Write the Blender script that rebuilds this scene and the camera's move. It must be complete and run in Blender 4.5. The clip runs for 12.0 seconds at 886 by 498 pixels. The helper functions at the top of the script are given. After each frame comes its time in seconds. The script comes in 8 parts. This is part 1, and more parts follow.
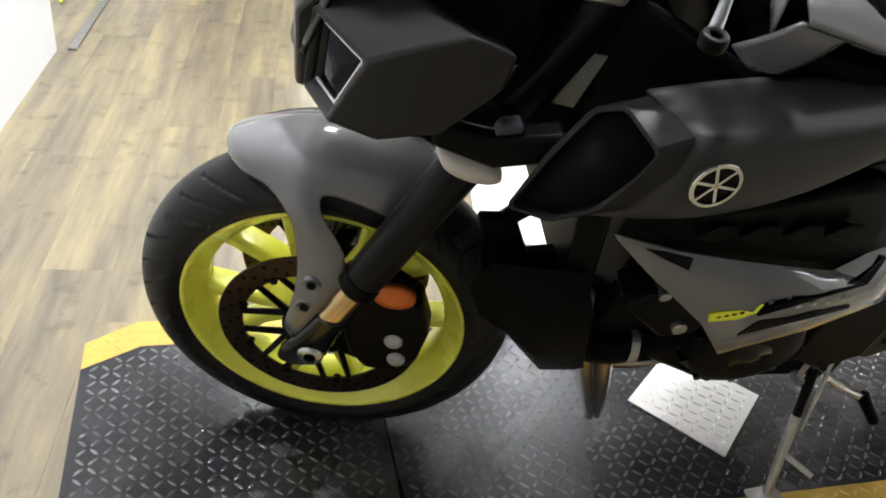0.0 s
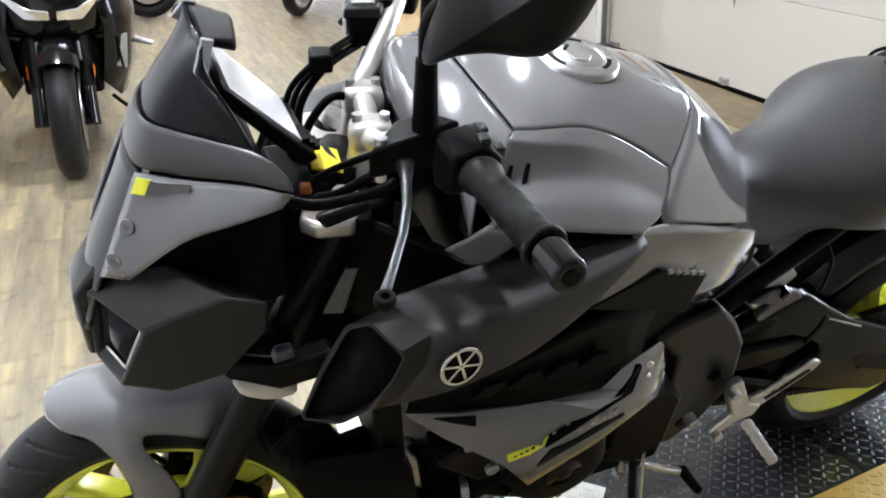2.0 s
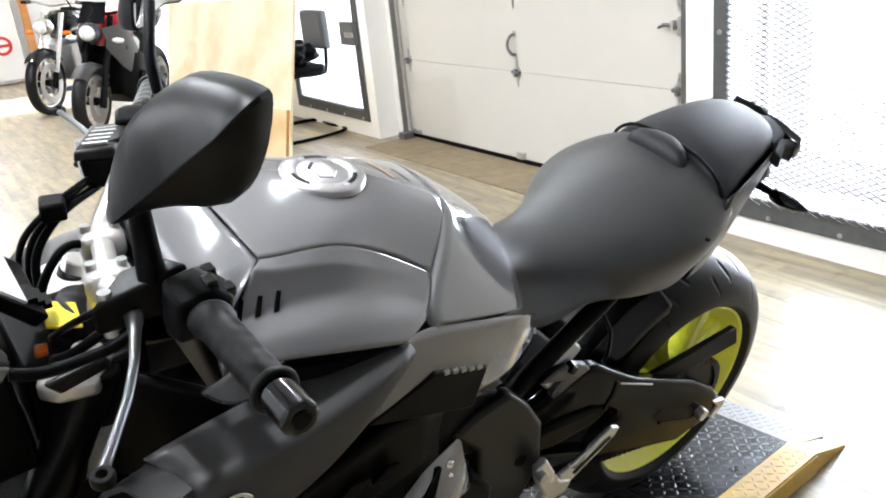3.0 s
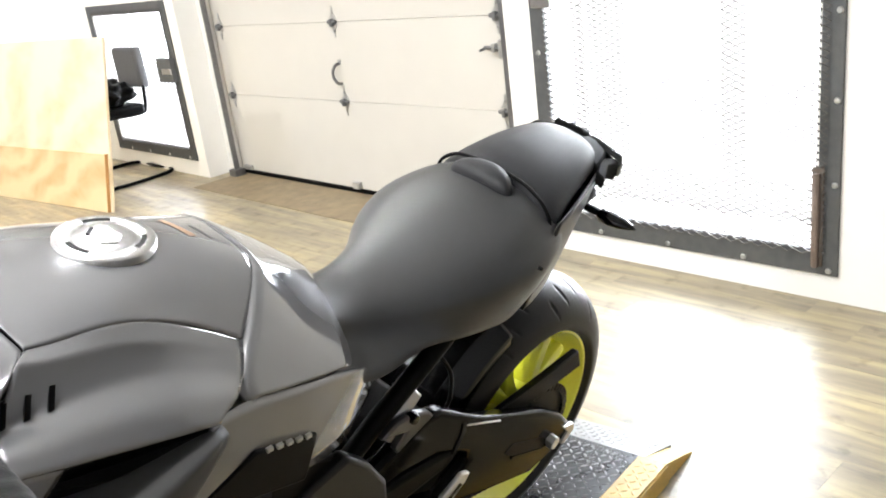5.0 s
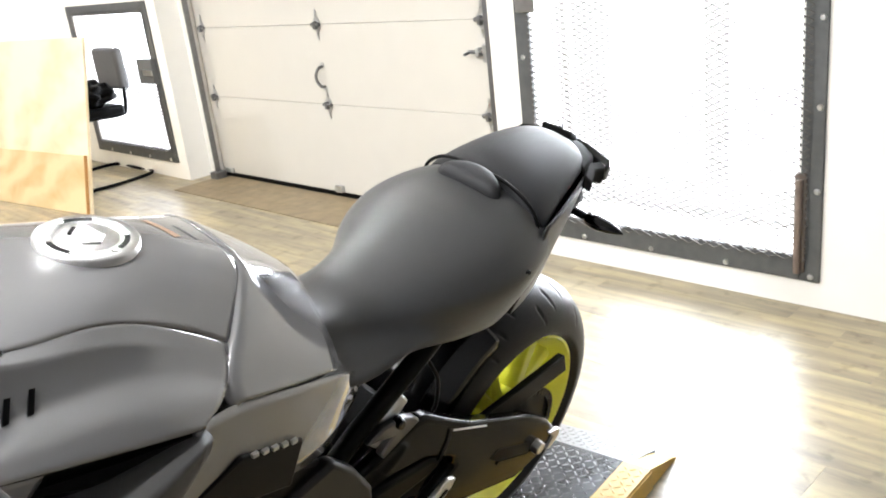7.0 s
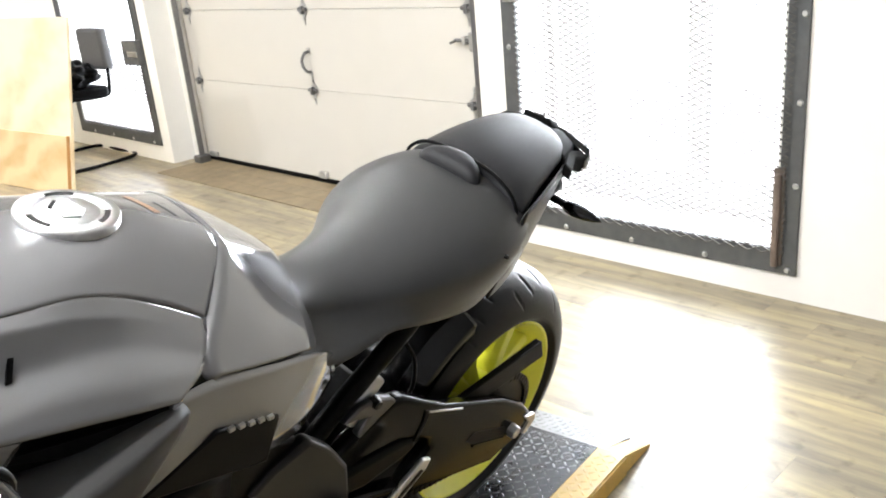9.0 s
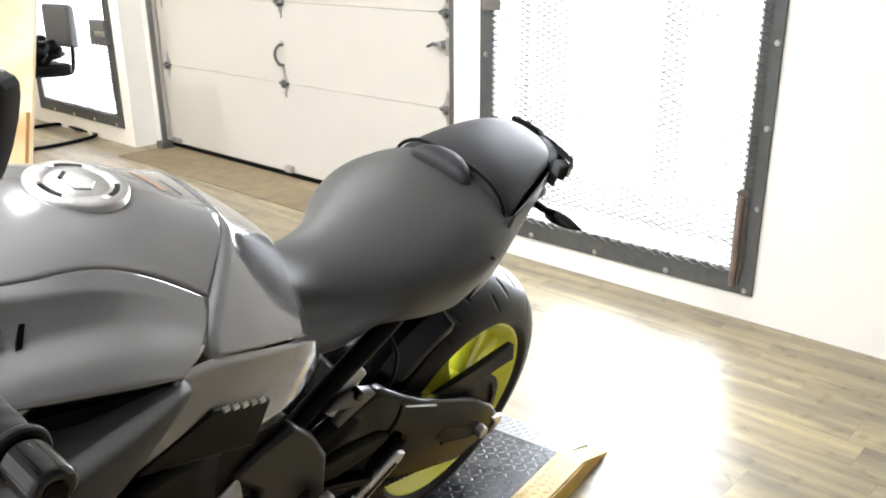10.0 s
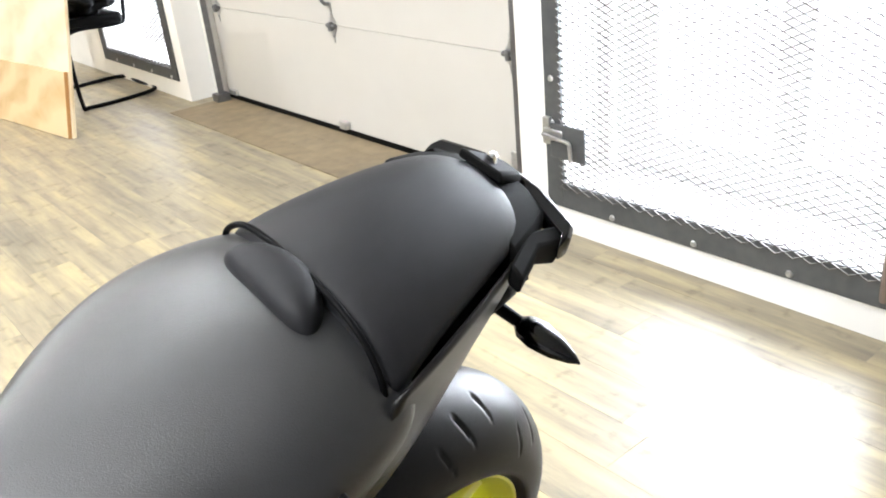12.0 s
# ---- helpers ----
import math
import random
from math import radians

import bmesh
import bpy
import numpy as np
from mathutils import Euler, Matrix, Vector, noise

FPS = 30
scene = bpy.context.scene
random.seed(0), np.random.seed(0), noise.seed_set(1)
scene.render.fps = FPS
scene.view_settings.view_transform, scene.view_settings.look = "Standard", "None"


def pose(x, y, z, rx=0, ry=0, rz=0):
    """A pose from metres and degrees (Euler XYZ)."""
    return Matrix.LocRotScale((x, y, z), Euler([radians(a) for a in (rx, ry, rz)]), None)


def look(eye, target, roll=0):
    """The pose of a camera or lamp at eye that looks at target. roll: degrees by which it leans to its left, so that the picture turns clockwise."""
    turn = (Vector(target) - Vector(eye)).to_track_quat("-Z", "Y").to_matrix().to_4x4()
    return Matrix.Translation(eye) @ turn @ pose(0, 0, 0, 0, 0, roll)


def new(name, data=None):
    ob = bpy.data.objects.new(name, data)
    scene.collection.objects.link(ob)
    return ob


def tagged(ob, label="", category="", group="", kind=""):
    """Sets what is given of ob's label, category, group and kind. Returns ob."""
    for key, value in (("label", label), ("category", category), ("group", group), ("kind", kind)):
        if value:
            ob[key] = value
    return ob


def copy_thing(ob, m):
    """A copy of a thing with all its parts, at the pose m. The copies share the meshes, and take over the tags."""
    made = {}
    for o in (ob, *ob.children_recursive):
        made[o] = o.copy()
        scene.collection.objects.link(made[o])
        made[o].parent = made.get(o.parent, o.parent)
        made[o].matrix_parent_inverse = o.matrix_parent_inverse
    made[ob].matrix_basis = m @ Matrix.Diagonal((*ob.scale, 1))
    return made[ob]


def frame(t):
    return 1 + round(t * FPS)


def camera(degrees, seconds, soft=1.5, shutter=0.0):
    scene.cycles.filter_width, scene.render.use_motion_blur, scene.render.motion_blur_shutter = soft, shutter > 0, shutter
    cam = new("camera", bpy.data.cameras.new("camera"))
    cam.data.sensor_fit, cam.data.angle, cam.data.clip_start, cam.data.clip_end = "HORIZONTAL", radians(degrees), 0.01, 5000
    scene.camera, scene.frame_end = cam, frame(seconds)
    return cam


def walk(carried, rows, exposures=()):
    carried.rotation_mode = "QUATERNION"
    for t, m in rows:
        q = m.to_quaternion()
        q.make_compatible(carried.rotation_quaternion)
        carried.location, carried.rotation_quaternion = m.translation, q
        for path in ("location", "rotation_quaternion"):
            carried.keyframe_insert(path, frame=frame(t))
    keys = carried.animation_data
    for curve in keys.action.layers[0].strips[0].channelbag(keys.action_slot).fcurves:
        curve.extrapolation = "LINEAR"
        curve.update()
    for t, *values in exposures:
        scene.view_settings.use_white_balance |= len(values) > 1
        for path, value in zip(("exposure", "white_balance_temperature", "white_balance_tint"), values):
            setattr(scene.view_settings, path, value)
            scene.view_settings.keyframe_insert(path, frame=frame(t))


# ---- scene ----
cam = camera(54.6, 12.0, soft=1.9)
# Seconds, eye, target, roll.
PATH = [
    (0, (-0.041, -1.154, 1.148), (0.271, 0.495, 0.059), 7.1),
    (0.5, (-0.078, -1.175, 1.156), (0.087, 0.511, 0.092), 6.8),
    (1, (-0.071, -1.208, 1.182), (0.069, 0.528, 0.198), 3.9),
    (1.5, (-0.010, -1.240, 1.253), (0.338, 0.501, 0.332), 0.8),
    (2, (0.049, -1.244, 1.306), (0.657, 0.463, 0.460), -2.4),
    (2.5, (0.111, -1.246, 1.325), (0.945, 0.415, 0.587), -5.3),
    (3, (0.150, -1.261, 1.329), (1.129, 0.343, 0.643), -6.1),
    (3.5, (0.186, -1.257, 1.322), (1.295, 0.263, 0.645), -6.8),
    (5.5, (0.245, -1.195, 1.322), (1.529, 0.186, 0.658), -7.1),
    (6, (0.246, -1.192, 1.320), (1.548, 0.175, 0.659), -6.8),
    (6.5, (0.245, -1.190, 1.318), (1.549, 0.175, 0.656), -6.8),
    (8.5, (0.232, -1.201, 1.311), (1.524, 0.167, 0.634), -5.3),
    (9, (0.234, -1.208, 1.311), (1.553, 0.129, 0.621), -5.2),
    (9.5, (0.210, -1.194, 1.304), (1.540, 0.121, 0.594), -2.2),
    (10, (0.175, -1.181, 1.311), (1.574, 0.074, 0.626), -0.5),
    (10.5, (0.170, -1.168, 1.302), (1.589, 0.031, 0.561), -6.3),
    (11, (0.417, -1.115, 1.287), (1.728, 0.254, 0.648), -7.7),
    (11.5, (0.680, -1.010, 1.276), (1.788, 0.451, 0.477), -8.8),
    (12, (0.952, -0.852, 1.283), (2.064, 0.575, 0.430), -5.7),
]
EXPOSURES = [(0.0, -0.05, 6080, 10), (1.5, 0.02, 5860, 10), (2.5, 0.17, 5780, 10), (3.5, 0.4, 6000, 10), (5.5, 0.50, 6180, 10), (10.5, 0.42, 6140, 10), (12.0, 0.43, 6030, 10)]
walk(cam, [(t, look(eye, target, roll)) for t, eye, target, roll in PATH], EXPOSURES)

# ---- light ----
world = bpy.data.worlds.new("world")
scene.world = world
world.use_nodes = True
wn = world.node_tree.nodes
sky = wn.new("ShaderNodeTexSky")
sky.sky_type, sky.sun_disc = "NISHITA", False
sky.sun_elevation, sky.sun_rotation = radians(53), radians(-8)
wn["Background"].inputs["Strength"].default_value = 0.15
world.node_tree.links.new(sky.outputs["Color"], wn["Background"].inputs["Color"])


def area_lamp(name, m, w, h, watts, colour):
    data = bpy.data.lights.new(name, "AREA")
    data.shape, data.size, data.size_y, data.energy, data.color = "RECTANGLE", w, h, watts, colour
    ob = new(name, data)
    ob.matrix_world = m
    return ob


sun = new("sun", bpy.data.lights.new("sun", "SUN"))
sun.data.energy, sun.data.angle, sun.data.color = 4.5, radians(0.5), (1.0, 0.97, 0.92)
sun.matrix_world = look((0, 0, 10), (0.8, -6.0, 2.0))

# Daylight standing in the openings of the front wall.
area_lamp("daylight_door", look((3.75, 0.50, 1.15), (0, 0.50, 0.75)), 2.2, 2.4, 560, (0.96, 0.98, 1.0))
area_lamp("daylight_window", look((3.60, 4.83, 0.70), (0, 4.83, 0.45)), 1.6, 1.5, 110, (0.96, 0.98, 1.0))
far_door = area_lamp("daylight_far_door", look((3.6, 9.35, 1.0), (0.5, 9.35, 0.0)), 0.5, 1.6, 420, (0.96, 0.98, 1.0))
far_door.data.spread = radians(50)
# Round spot lamps on the ceiling.
LAMPS = [(-1.6, -0.4), (-0.1, -0.4), (-1.6, 1.1), (-0.1, 1.1), (1.5, 1.1), (-0.1, 3.2), (1.5, 3.2), (0.2, 6.0), (1.2, 8.2), (1.0, 11.5)]
for x, y in LAMPS:
    lamp = area_lamp("spot_lamp", look((x, y, 2.845), (x, y, 0)), 0.11, 0.11, (28 if x > 1.2 else 48) if y < 4 else 85, (1.0, 0.975, 0.93))
    lamp.data.shape = "DISK"

# ---- materials ----
def shader(name):
    mat = bpy.data.materials.new(name)
    mat.use_nodes = True
    return mat, mat.node_tree.nodes, mat.node_tree.links, mat.node_tree.nodes["Principled BSDF"]


def surface(name, colour, rough, metal=0.0, coat=0.0, spread=0.08, grain=40.0, wear=4.0, bump=0.0, bump_scale=300.0, rough_spread=0.08, spec=0.5):
    """A plain material with colour and gloss uneven at two scales, and fine relief."""
    mat, n, l, b = shader(name)
    co = n.new("ShaderNodeTexCoord")
    fine, broad = n.new("ShaderNodeTexNoise"), n.new("ShaderNodeTexNoise")
    fine.inputs["Scale"].default_value, broad.inputs["Scale"].default_value = grain, wear
    fine.inputs["Detail"].default_value, broad.inputs["Detail"].default_value = 4, 3
    for t in (fine, broad):
        l.new(co.outputs["Object"], t.inputs["Vector"])
    both = n.new("ShaderNodeMath")
    both.operation = "ADD"
    l.new(fine.outputs["Fac"], both.inputs[0])
    l.new(broad.outputs["Fac"], both.inputs[1])
    ramp = n.new("ShaderNodeMapRange")
    ramp.inputs["From Min"].default_value, ramp.inputs["From Max"].default_value = 0.6, 1.4
    ramp.inputs["To Min"].default_value, ramp.inputs["To Max"].default_value = 1 - spread, 1 + spread
    l.new(both.outputs[0], ramp.inputs["Value"])
    mul = n.new("ShaderNodeVectorMath")
    mul.operation = "MULTIPLY"
    mul.inputs[0].default_value = colour
    l.new(ramp.outputs[0], mul.inputs[1])
    l.new(mul.outputs[0], b.inputs["Base Color"])
    rr = n.new("ShaderNodeMapRange")
    rr.inputs["To Min"].default_value, rr.inputs["To Max"].default_value = max(rough - rough_spread, 0.02), min(rough + rough_spread, 1)
    l.new(broad.outputs["Fac"], rr.inputs["Value"])
    l.new(rr.outputs[0], b.inputs["Roughness"])
    b.inputs["Metallic"].default_value = metal
    b.inputs["Specular IOR Level"].default_value = spec
    b.inputs["Coat Weight"].default_value, b.inputs["Coat Roughness"].default_value = coat, 0.06
    if bump:
        tex = n.new("ShaderNodeTexNoise")
        tex.inputs["Scale"].default_value, tex.inputs["Detail"].default_value = bump_scale, 3
        l.new(co.outputs["Object"], tex.inputs["Vector"])
        bp = n.new("ShaderNodeBump")
        bp.inputs["Strength"].default_value, bp.inputs["Distance"].default_value = bump, 0.002
        l.new(tex.outputs["Fac"], bp.inputs["Height"])
        l.new(bp.outputs[0], b.inputs["Normal"])
    return mat


def wood_floor(name):
    """Worn vinyl planks: each plank its own tone, grain and smudges along its length (y)."""
    mat, n, l, b = shader(name)
    co, info = n.new("ShaderNodeTexCoord"), n.new("ShaderNodeObjectInfo")
    geo = n.new("ShaderNodeNewGeometry")
    seed = n.new("ShaderNodeMath")
    seed.operation = "ADD"
    l.new(info.outputs["Random"], seed.inputs[0])
    l.new(geo.outputs["Random Per Island"], seed.inputs[1])
    far = n.new("ShaderNodeMath")
    far.operation = "MULTIPLY"
    far.inputs[1].default_value = 37.0
    l.new(seed.outputs[0], far.inputs[0])
    pos = n.new("ShaderNodeNewGeometry")
    stretch = n.new("ShaderNodeVectorMath")
    stretch.operation = "MULTIPLY"
    stretch.inputs[1].default_value = (1.0, 0.10, 1.0)
    l.new(pos.outputs["Position"], stretch.inputs[0])
    shift = n.new("ShaderNodeVectorMath")
    l.new(stretch.outputs[0], shift.inputs[0])
    comb = n.new("ShaderNodeCombineXYZ")
    l.new(far.outputs[0], comb.inputs[1])
    l.new(far.outputs[0], comb.inputs[2])
    l.new(comb.outputs[0], shift.inputs[1])
    grain, cloud = n.new("ShaderNodeTexNoise"), n.new("ShaderNodeTexNoise")
    grain.inputs["Scale"].default_value, grain.inputs["Detail"].default_value, grain.inputs["Roughness"].default_value = 38, 10, 0.72
    cloud.inputs["Scale"].default_value, cloud.inputs["Detail"].default_value = 15, 4
    l.new(shift.outputs[0], grain.inputs["Vector"])
    l.new(shift.outputs[0], cloud.inputs["Vector"])
    ramp = n.new("ShaderNodeValToRGB")
    e = ramp.color_ramp.elements
    e[0].position, e[0].color = 0.34, (0.150, 0.130, 0.100, 1)
    e[1].position, e[1].color = 0.66, (0.425, 0.348, 0.195, 1)
    m = e.new(0.5)
    m.color = (0.268, 0.226, 0.150, 1)
    mix = n.new("ShaderNodeMath")
    mix.operation = "MULTIPLY_ADD"
    mix.inputs[1].default_value = 0.40
    l.new(grain.outputs["Fac"], mix.inputs[0])
    half = n.new("ShaderNodeMath")
    half.operation = "MULTIPLY"
    half.inputs[1].default_value = 0.60
    l.new(cloud.outputs["Fac"], half.inputs[0])
    l.new(half.outputs[0], mix.inputs[2])
    tone = n.new("ShaderNodeMath")
    tone.operation = "MULTIPLY_ADD"
    tone.inputs[1].default_value = 0.035
    frac = n.new("ShaderNodeMath")
    frac.operation = "FRACT"
    l.new(far.outputs[0], frac.inputs[0])
    l.new(frac.outputs[0], tone.inputs[0])
    l.new(mix.outputs[0], tone.inputs[2])
    off = n.new("ShaderNodeMath")
    off.operation = "SUBTRACT"
    off.inputs[1].default_value = 0.0175
    l.new(tone.outputs[0], off.inputs[0])
    l.new(off.outputs[0], ramp.inputs["Fac"])
    # knots and scuffs
    vor = n.new("ShaderNodeTexNoise")
    vor.inputs["Scale"].default_value, vor.inputs["Detail"].default_value = 16, 8
    l.new(pos.outputs["Position"], vor.inputs["Vector"])
    dirt = n.new("ShaderNodeMapRange")
    dirt.inputs["From Min"].default_value, dirt.inputs["From Max"].default_value = 0.58, 0.70
    dirt.inputs["To Min"].default_value, dirt.inputs["To Max"].default_value = 1.0, 0.72
    l.new(vor.outputs["Fac"], dirt.inputs["Value"])
    mul = n.new("ShaderNodeVectorMath")
    mul.operation = "MULTIPLY"
    l.new(ramp.outputs["Color"], mul.inputs[0])
    l.new(dirt.outputs[0], mul.inputs[1])
    l.new(mul.outputs[0], b.inputs["Base Color"])
    rr = n.new("ShaderNodeMapRange")
    rr.inputs["To Min"].default_value, rr.inputs["To Max"].default_value = 0.24, 0.46
    l.new(vor.outputs["Fac"], rr.inputs["Value"])
    l.new(rr.outputs[0], b.inputs["Roughness"])
    bp = n.new("ShaderNodeBump")
    bp.inputs["Strength"].default_value, bp.inputs["Distance"].default_value = 0.15, 0.001
    l.new(grain.outputs["Fac"], bp.inputs["Height"])
    l.new(bp.outputs[0], b.inputs["Normal"])
    return mat


def plywood(name, light, dark):
    mat, n, l, b = shader(name)
    co = n.new("ShaderNodeTexCoord")
    sc = n.new("ShaderNodeVectorMath")
    sc.operation = "MULTIPLY"
    sc.inputs[1].default_value = (1, 1.8, 2.8)
    l.new(co.outputs["Object"], sc.inputs[0])
    warp = n.new("ShaderNodeTexNoise")
    warp.inputs["Scale"].default_value, warp.inputs["Detail"].default_value, warp.inputs["Distortion"].default_value = 1.6, 5, 1.4
    l.new(sc.outputs[0], warp.inputs["Vector"])
    wave = n.new("ShaderNodeTexWave")
    wave.wave_type, wave.bands_direction = "BANDS", "DIAGONAL"
    wave.inputs["Scale"].default_value, wave.inputs["Distortion"].default_value, wave.inputs["Detail"].default_value = 0.55, 14, 4
    wave.inputs["Detail Scale"].default_value = 0.8
    l.new(sc.outputs[0], wave.inputs["Vector"])
    mixv = n.new("ShaderNodeMath")
    mixv.operation = "MULTIPLY"
    l.new(warp.outputs["Fac"], mixv.inputs[0])
    l.new(wave.outputs["Fac"], mixv.inputs[1])
    ramp = n.new("ShaderNodeValToRGB")
    e = ramp.color_ramp.elements
    e[0].position, e[0].color = 0.05, (*light, 1)
    e[1].position, e[1].color = 0.62, (*dark, 1)
    l.new(mixv.outputs[0], ramp.inputs["Fac"])
    l.new(ramp.outputs["Color"], b.inputs["Base Color"])
    b.inputs["Roughness"].default_value = 0.55
    return mat


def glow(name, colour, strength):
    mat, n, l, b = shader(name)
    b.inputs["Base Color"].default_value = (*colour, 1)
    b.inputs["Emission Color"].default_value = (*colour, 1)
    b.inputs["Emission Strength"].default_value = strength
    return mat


GREY_PAINT = surface("grey_gloss_paint", (0.146, 0.145, 0.151), 0.11, metal=0.25, coat=1.0, spread=0.04, grain=900, rough_spread=0.03)
MATT_GREY = surface("satin_dark_grey_plastic", (0.0070, 0.0066, 0.0064), 0.35, spec=0.27, spread=0.10, grain=200, bump=0.08, bump_scale=900)
MIRROR_SHELL = surface("black_mirror_shell", (0.0035, 0.0034, 0.0034), 0.33, spec=0.12, spread=0.08, grain=200, bump=0.06, bump_scale=900)
SATIN_PANEL = surface("satin_grey_panel", (0.040, 0.0392, 0.0390), 0.50, metal=0.0, spec=0.26, spread=0.05, grain=300, rough_spread=0.04, bump=0.03, bump_scale=900)
BLACK_PLASTIC = surface("black_plastic", (0.0022, 0.0022, 0.0024), 0.40, spec=0.05, spread=0.15, grain=150, bump=0.08, bump_scale=700)
BLACK_GLOSS = surface("glossy_black_paint", (0.002, 0.002, 0.0022), 0.13, coat=0.0, spec=0.38, spread=0.1)
BLACK_METAL = surface("black_engine_paint", (0.0028, 0.0027, 0.0027), 0.38, spec=0.07, spread=0.15, grain=90, bump=0.1, bump_scale=400)
SWING = surface("dark_swingarm_paint", (0.0026, 0.0025, 0.0024), 0.16, coat=0.0, spec=0.07, spread=0.1)
FORK_BLACK = surface("black_fork_coating", (0.003, 0.003, 0.0033), 0.30, spec=0.16, spread=0.1)
RUBBER = surface("tyre_rubber", (0.0070, 0.0070, 0.0076), 0.44, spec=0.26, spread=0.2, grain=120, wear=7, bump=0.12, bump_scale=600)
GRIP = surface("grip_rubber", (0.0050, 0.0048, 0.0046), 0.45, spec=0.2, spread=0.2, grain=150, bump=0.15, bump_scale=500)
YELLOW_RIM = surface("fluorescent_yellow_paint", (0.86, 0.87, 0.085), 0.28, coat=0.6, spread=0.06, wear=8)
VINYL = surface("seat_vinyl", (0.0145, 0.0150, 0.0162), 0.41, spec=0.76, spread=0.18, grain=60, wear=5, bump=0.20, bump_scale=700)
VINYL_REAR = surface("rear_seat_vinyl", (0.014, 0.014, 0.0155), 0.55, spec=0.2, spread=0.14, grain=60, wear=5, bump=0.16, bump_scale=900)
ALU = surface("bare_aluminium", (0.62, 0.61, 0.60), 0.28, metal=1.0, spread=0.08, grain=120)
BAR_ALU = surface("anodised_bar", (0.72, 0.69, 0.66), 0.36, metal=0.9, spread=0.08)
CAP_ALU = surface("brushed_cap_metal", (0.36, 0.36, 0.36), 0.30, metal=1.0, spread=0.1, grain=200)
STEEL = surface("zinc_steel", (0.48, 0.48, 0.48), 0.35, metal=1.0, spread=0.15, grain=60)
CHROME = surface("polished_steel", (0.78, 0.78, 0.78), 0.08, metal=1.0, spread=0.03)
GOLD = surface("gold_fork_tube", (0.62, 0.47, 0.26), 0.2, metal=1.0, spread=0.05)
ROTOR = surface("brake_disc_steel", (0.05, 0.037, 0.027), 0.36, metal=1.0, spread=0.15, grain=70)
ORANGE = surface("amber_reflector", (0.62, 0.13, 0.004), 0.2, coat=0.4, spec=0.4, spread=0.35, grain=420)
HEADER = surface("blued_exhaust_steel", (0.46, 0.43, 0.40), 0.24, metal=1.0, spread=0.25, grain=30)
DARK_STRIP = surface("dark_grey_strip", (0.048, 0.047, 0.047), 0.34, spec=0.4)
HOOD_GREY = surface("pale_grey_hood_edge", (0.25, 0.25, 0.26), 0.4)
DARK_CAP = surface("blue_grey_rubber", (0.012, 0.014, 0.020), 0.5)
TAG_YELLOW = surface("yellow_sticker", (0.74, 0.74, 0.03), 0.35)
WIRE_YELLOW = surface("yellow_key_tag", (0.78, 0.62, 0.02), 0.4)
LABEL = surface("faded_grey_label", (0.36, 0.36, 0.34), 0.5, spread=0.4, grain=260)
LENS = surface("clear_lens", (0.012, 0.013, 0.015), 0.08, spec=0.12)
# Near-white base colour paints a bright ceiling reflection into the glass.
DASH = surface("glass_painted_reflection", (0.72, 0.73, 0.74), 0.10, coat=0.8, spread=0.04)
SMOKE = surface("dark_smoked_screen", (0.005, 0.005, 0.006), 0.14, spec=0.16)
FLOOR_WOOD = wood_floor("vinyl_plank")
# Walls out of view: a grey picked to keep the bike's near flanks dark.
BACK_WALL = surface("unseen_wall_grey", (0.20, 0.20, 0.205), 0.7, spread=0.06, grain=9, wear=0.9)
CEILING = surface("ceiling_tile", (0.72, 0.72, 0.715), 0.8, spread=0.05, grain=9, wear=0.9)
WHITE_WALL = surface("painted_white_wall", (0.78, 0.765, 0.73), 0.7, spread=0.035, grain=9, wear=0.9, bump=0.06, bump_scale=120)
WHITE_BOARD = surface("white_laminate", (0.70, 0.705, 0.71), 0.5, spread=0.03, wear=2)
DOOR_PANEL = surface("cream_steel_door", (0.54, 0.52, 0.475), 0.5, spread=0.03, grain=5, wear=0.7)
FRAME_STEEL = surface("dark_grey_steel_frame", (0.085, 0.088, 0.09), 0.5, metal=0.3, spread=0.2, grain=30, wear=5)
MESH_STEEL = surface("painted_mesh_steel", (0.10, 0.094, 0.088), 0.55, metal=0.3, spread=0.2)
PLY_LIGHT = plywood("fresh_plywood", (0.77, 0.66, 0.47), (0.65, 0.51, 0.31))
PLY_DARK = plywood("knotty_plywood", (0.70, 0.54, 0.31), (0.55, 0.37, 0.17))
PLY_EDGE = surface("plywood_edge", (0.42, 0.22, 0.07), 0.7, spread=0.2)
DECK = surface("dark_grey_diamond_plate", (0.036, 0.037, 0.040), 0.24, metal=0.35, coat=0.0, spread=0.3, grain=22, wear=3.5, rough_spread=0.14)
DECK_TREAD = surface("scuffed_tread_tops", (0.115, 0.116, 0.12), 0.26, metal=0.6, spread=0.3, grain=40, wear=5, rough_spread=0.12)
DECK_YELLOW = surface("worn_yellow_deck_paint", (0.58, 0.375, 0.07), 0.38, spread=0.2, grain=30, wear=4)
DECK_WORN = surface("worn_bare_ramp", (0.16, 0.16, 0.16), 0.36, metal=0.6, spread=0.25, grain=25, wear=6)
GALV = surface("galvanised_steel", (0.20, 0.20, 0.205), 0.42, metal=0.8, spread=0.25, grain=60)
DECK_BARE = surface("bare_diamond_plate", (0.88, 0.88, 0.88), 0.38, metal=0.8, spread=0.08, grain=20)
DEEP_BLACK = surface("deep_black_plastic", (0.004, 0.004, 0.004), 0.75, spec=0.1, spread=0.1, grain=200)
LABEL_CREAM = surface("cream_enamel", (0.62, 0.58, 0.50), 0.4, spread=0.06)
LEVER = surface("dark_anodised_lever", (0.10, 0.10, 0.105), 0.3, metal=0.9, spread=0.08)
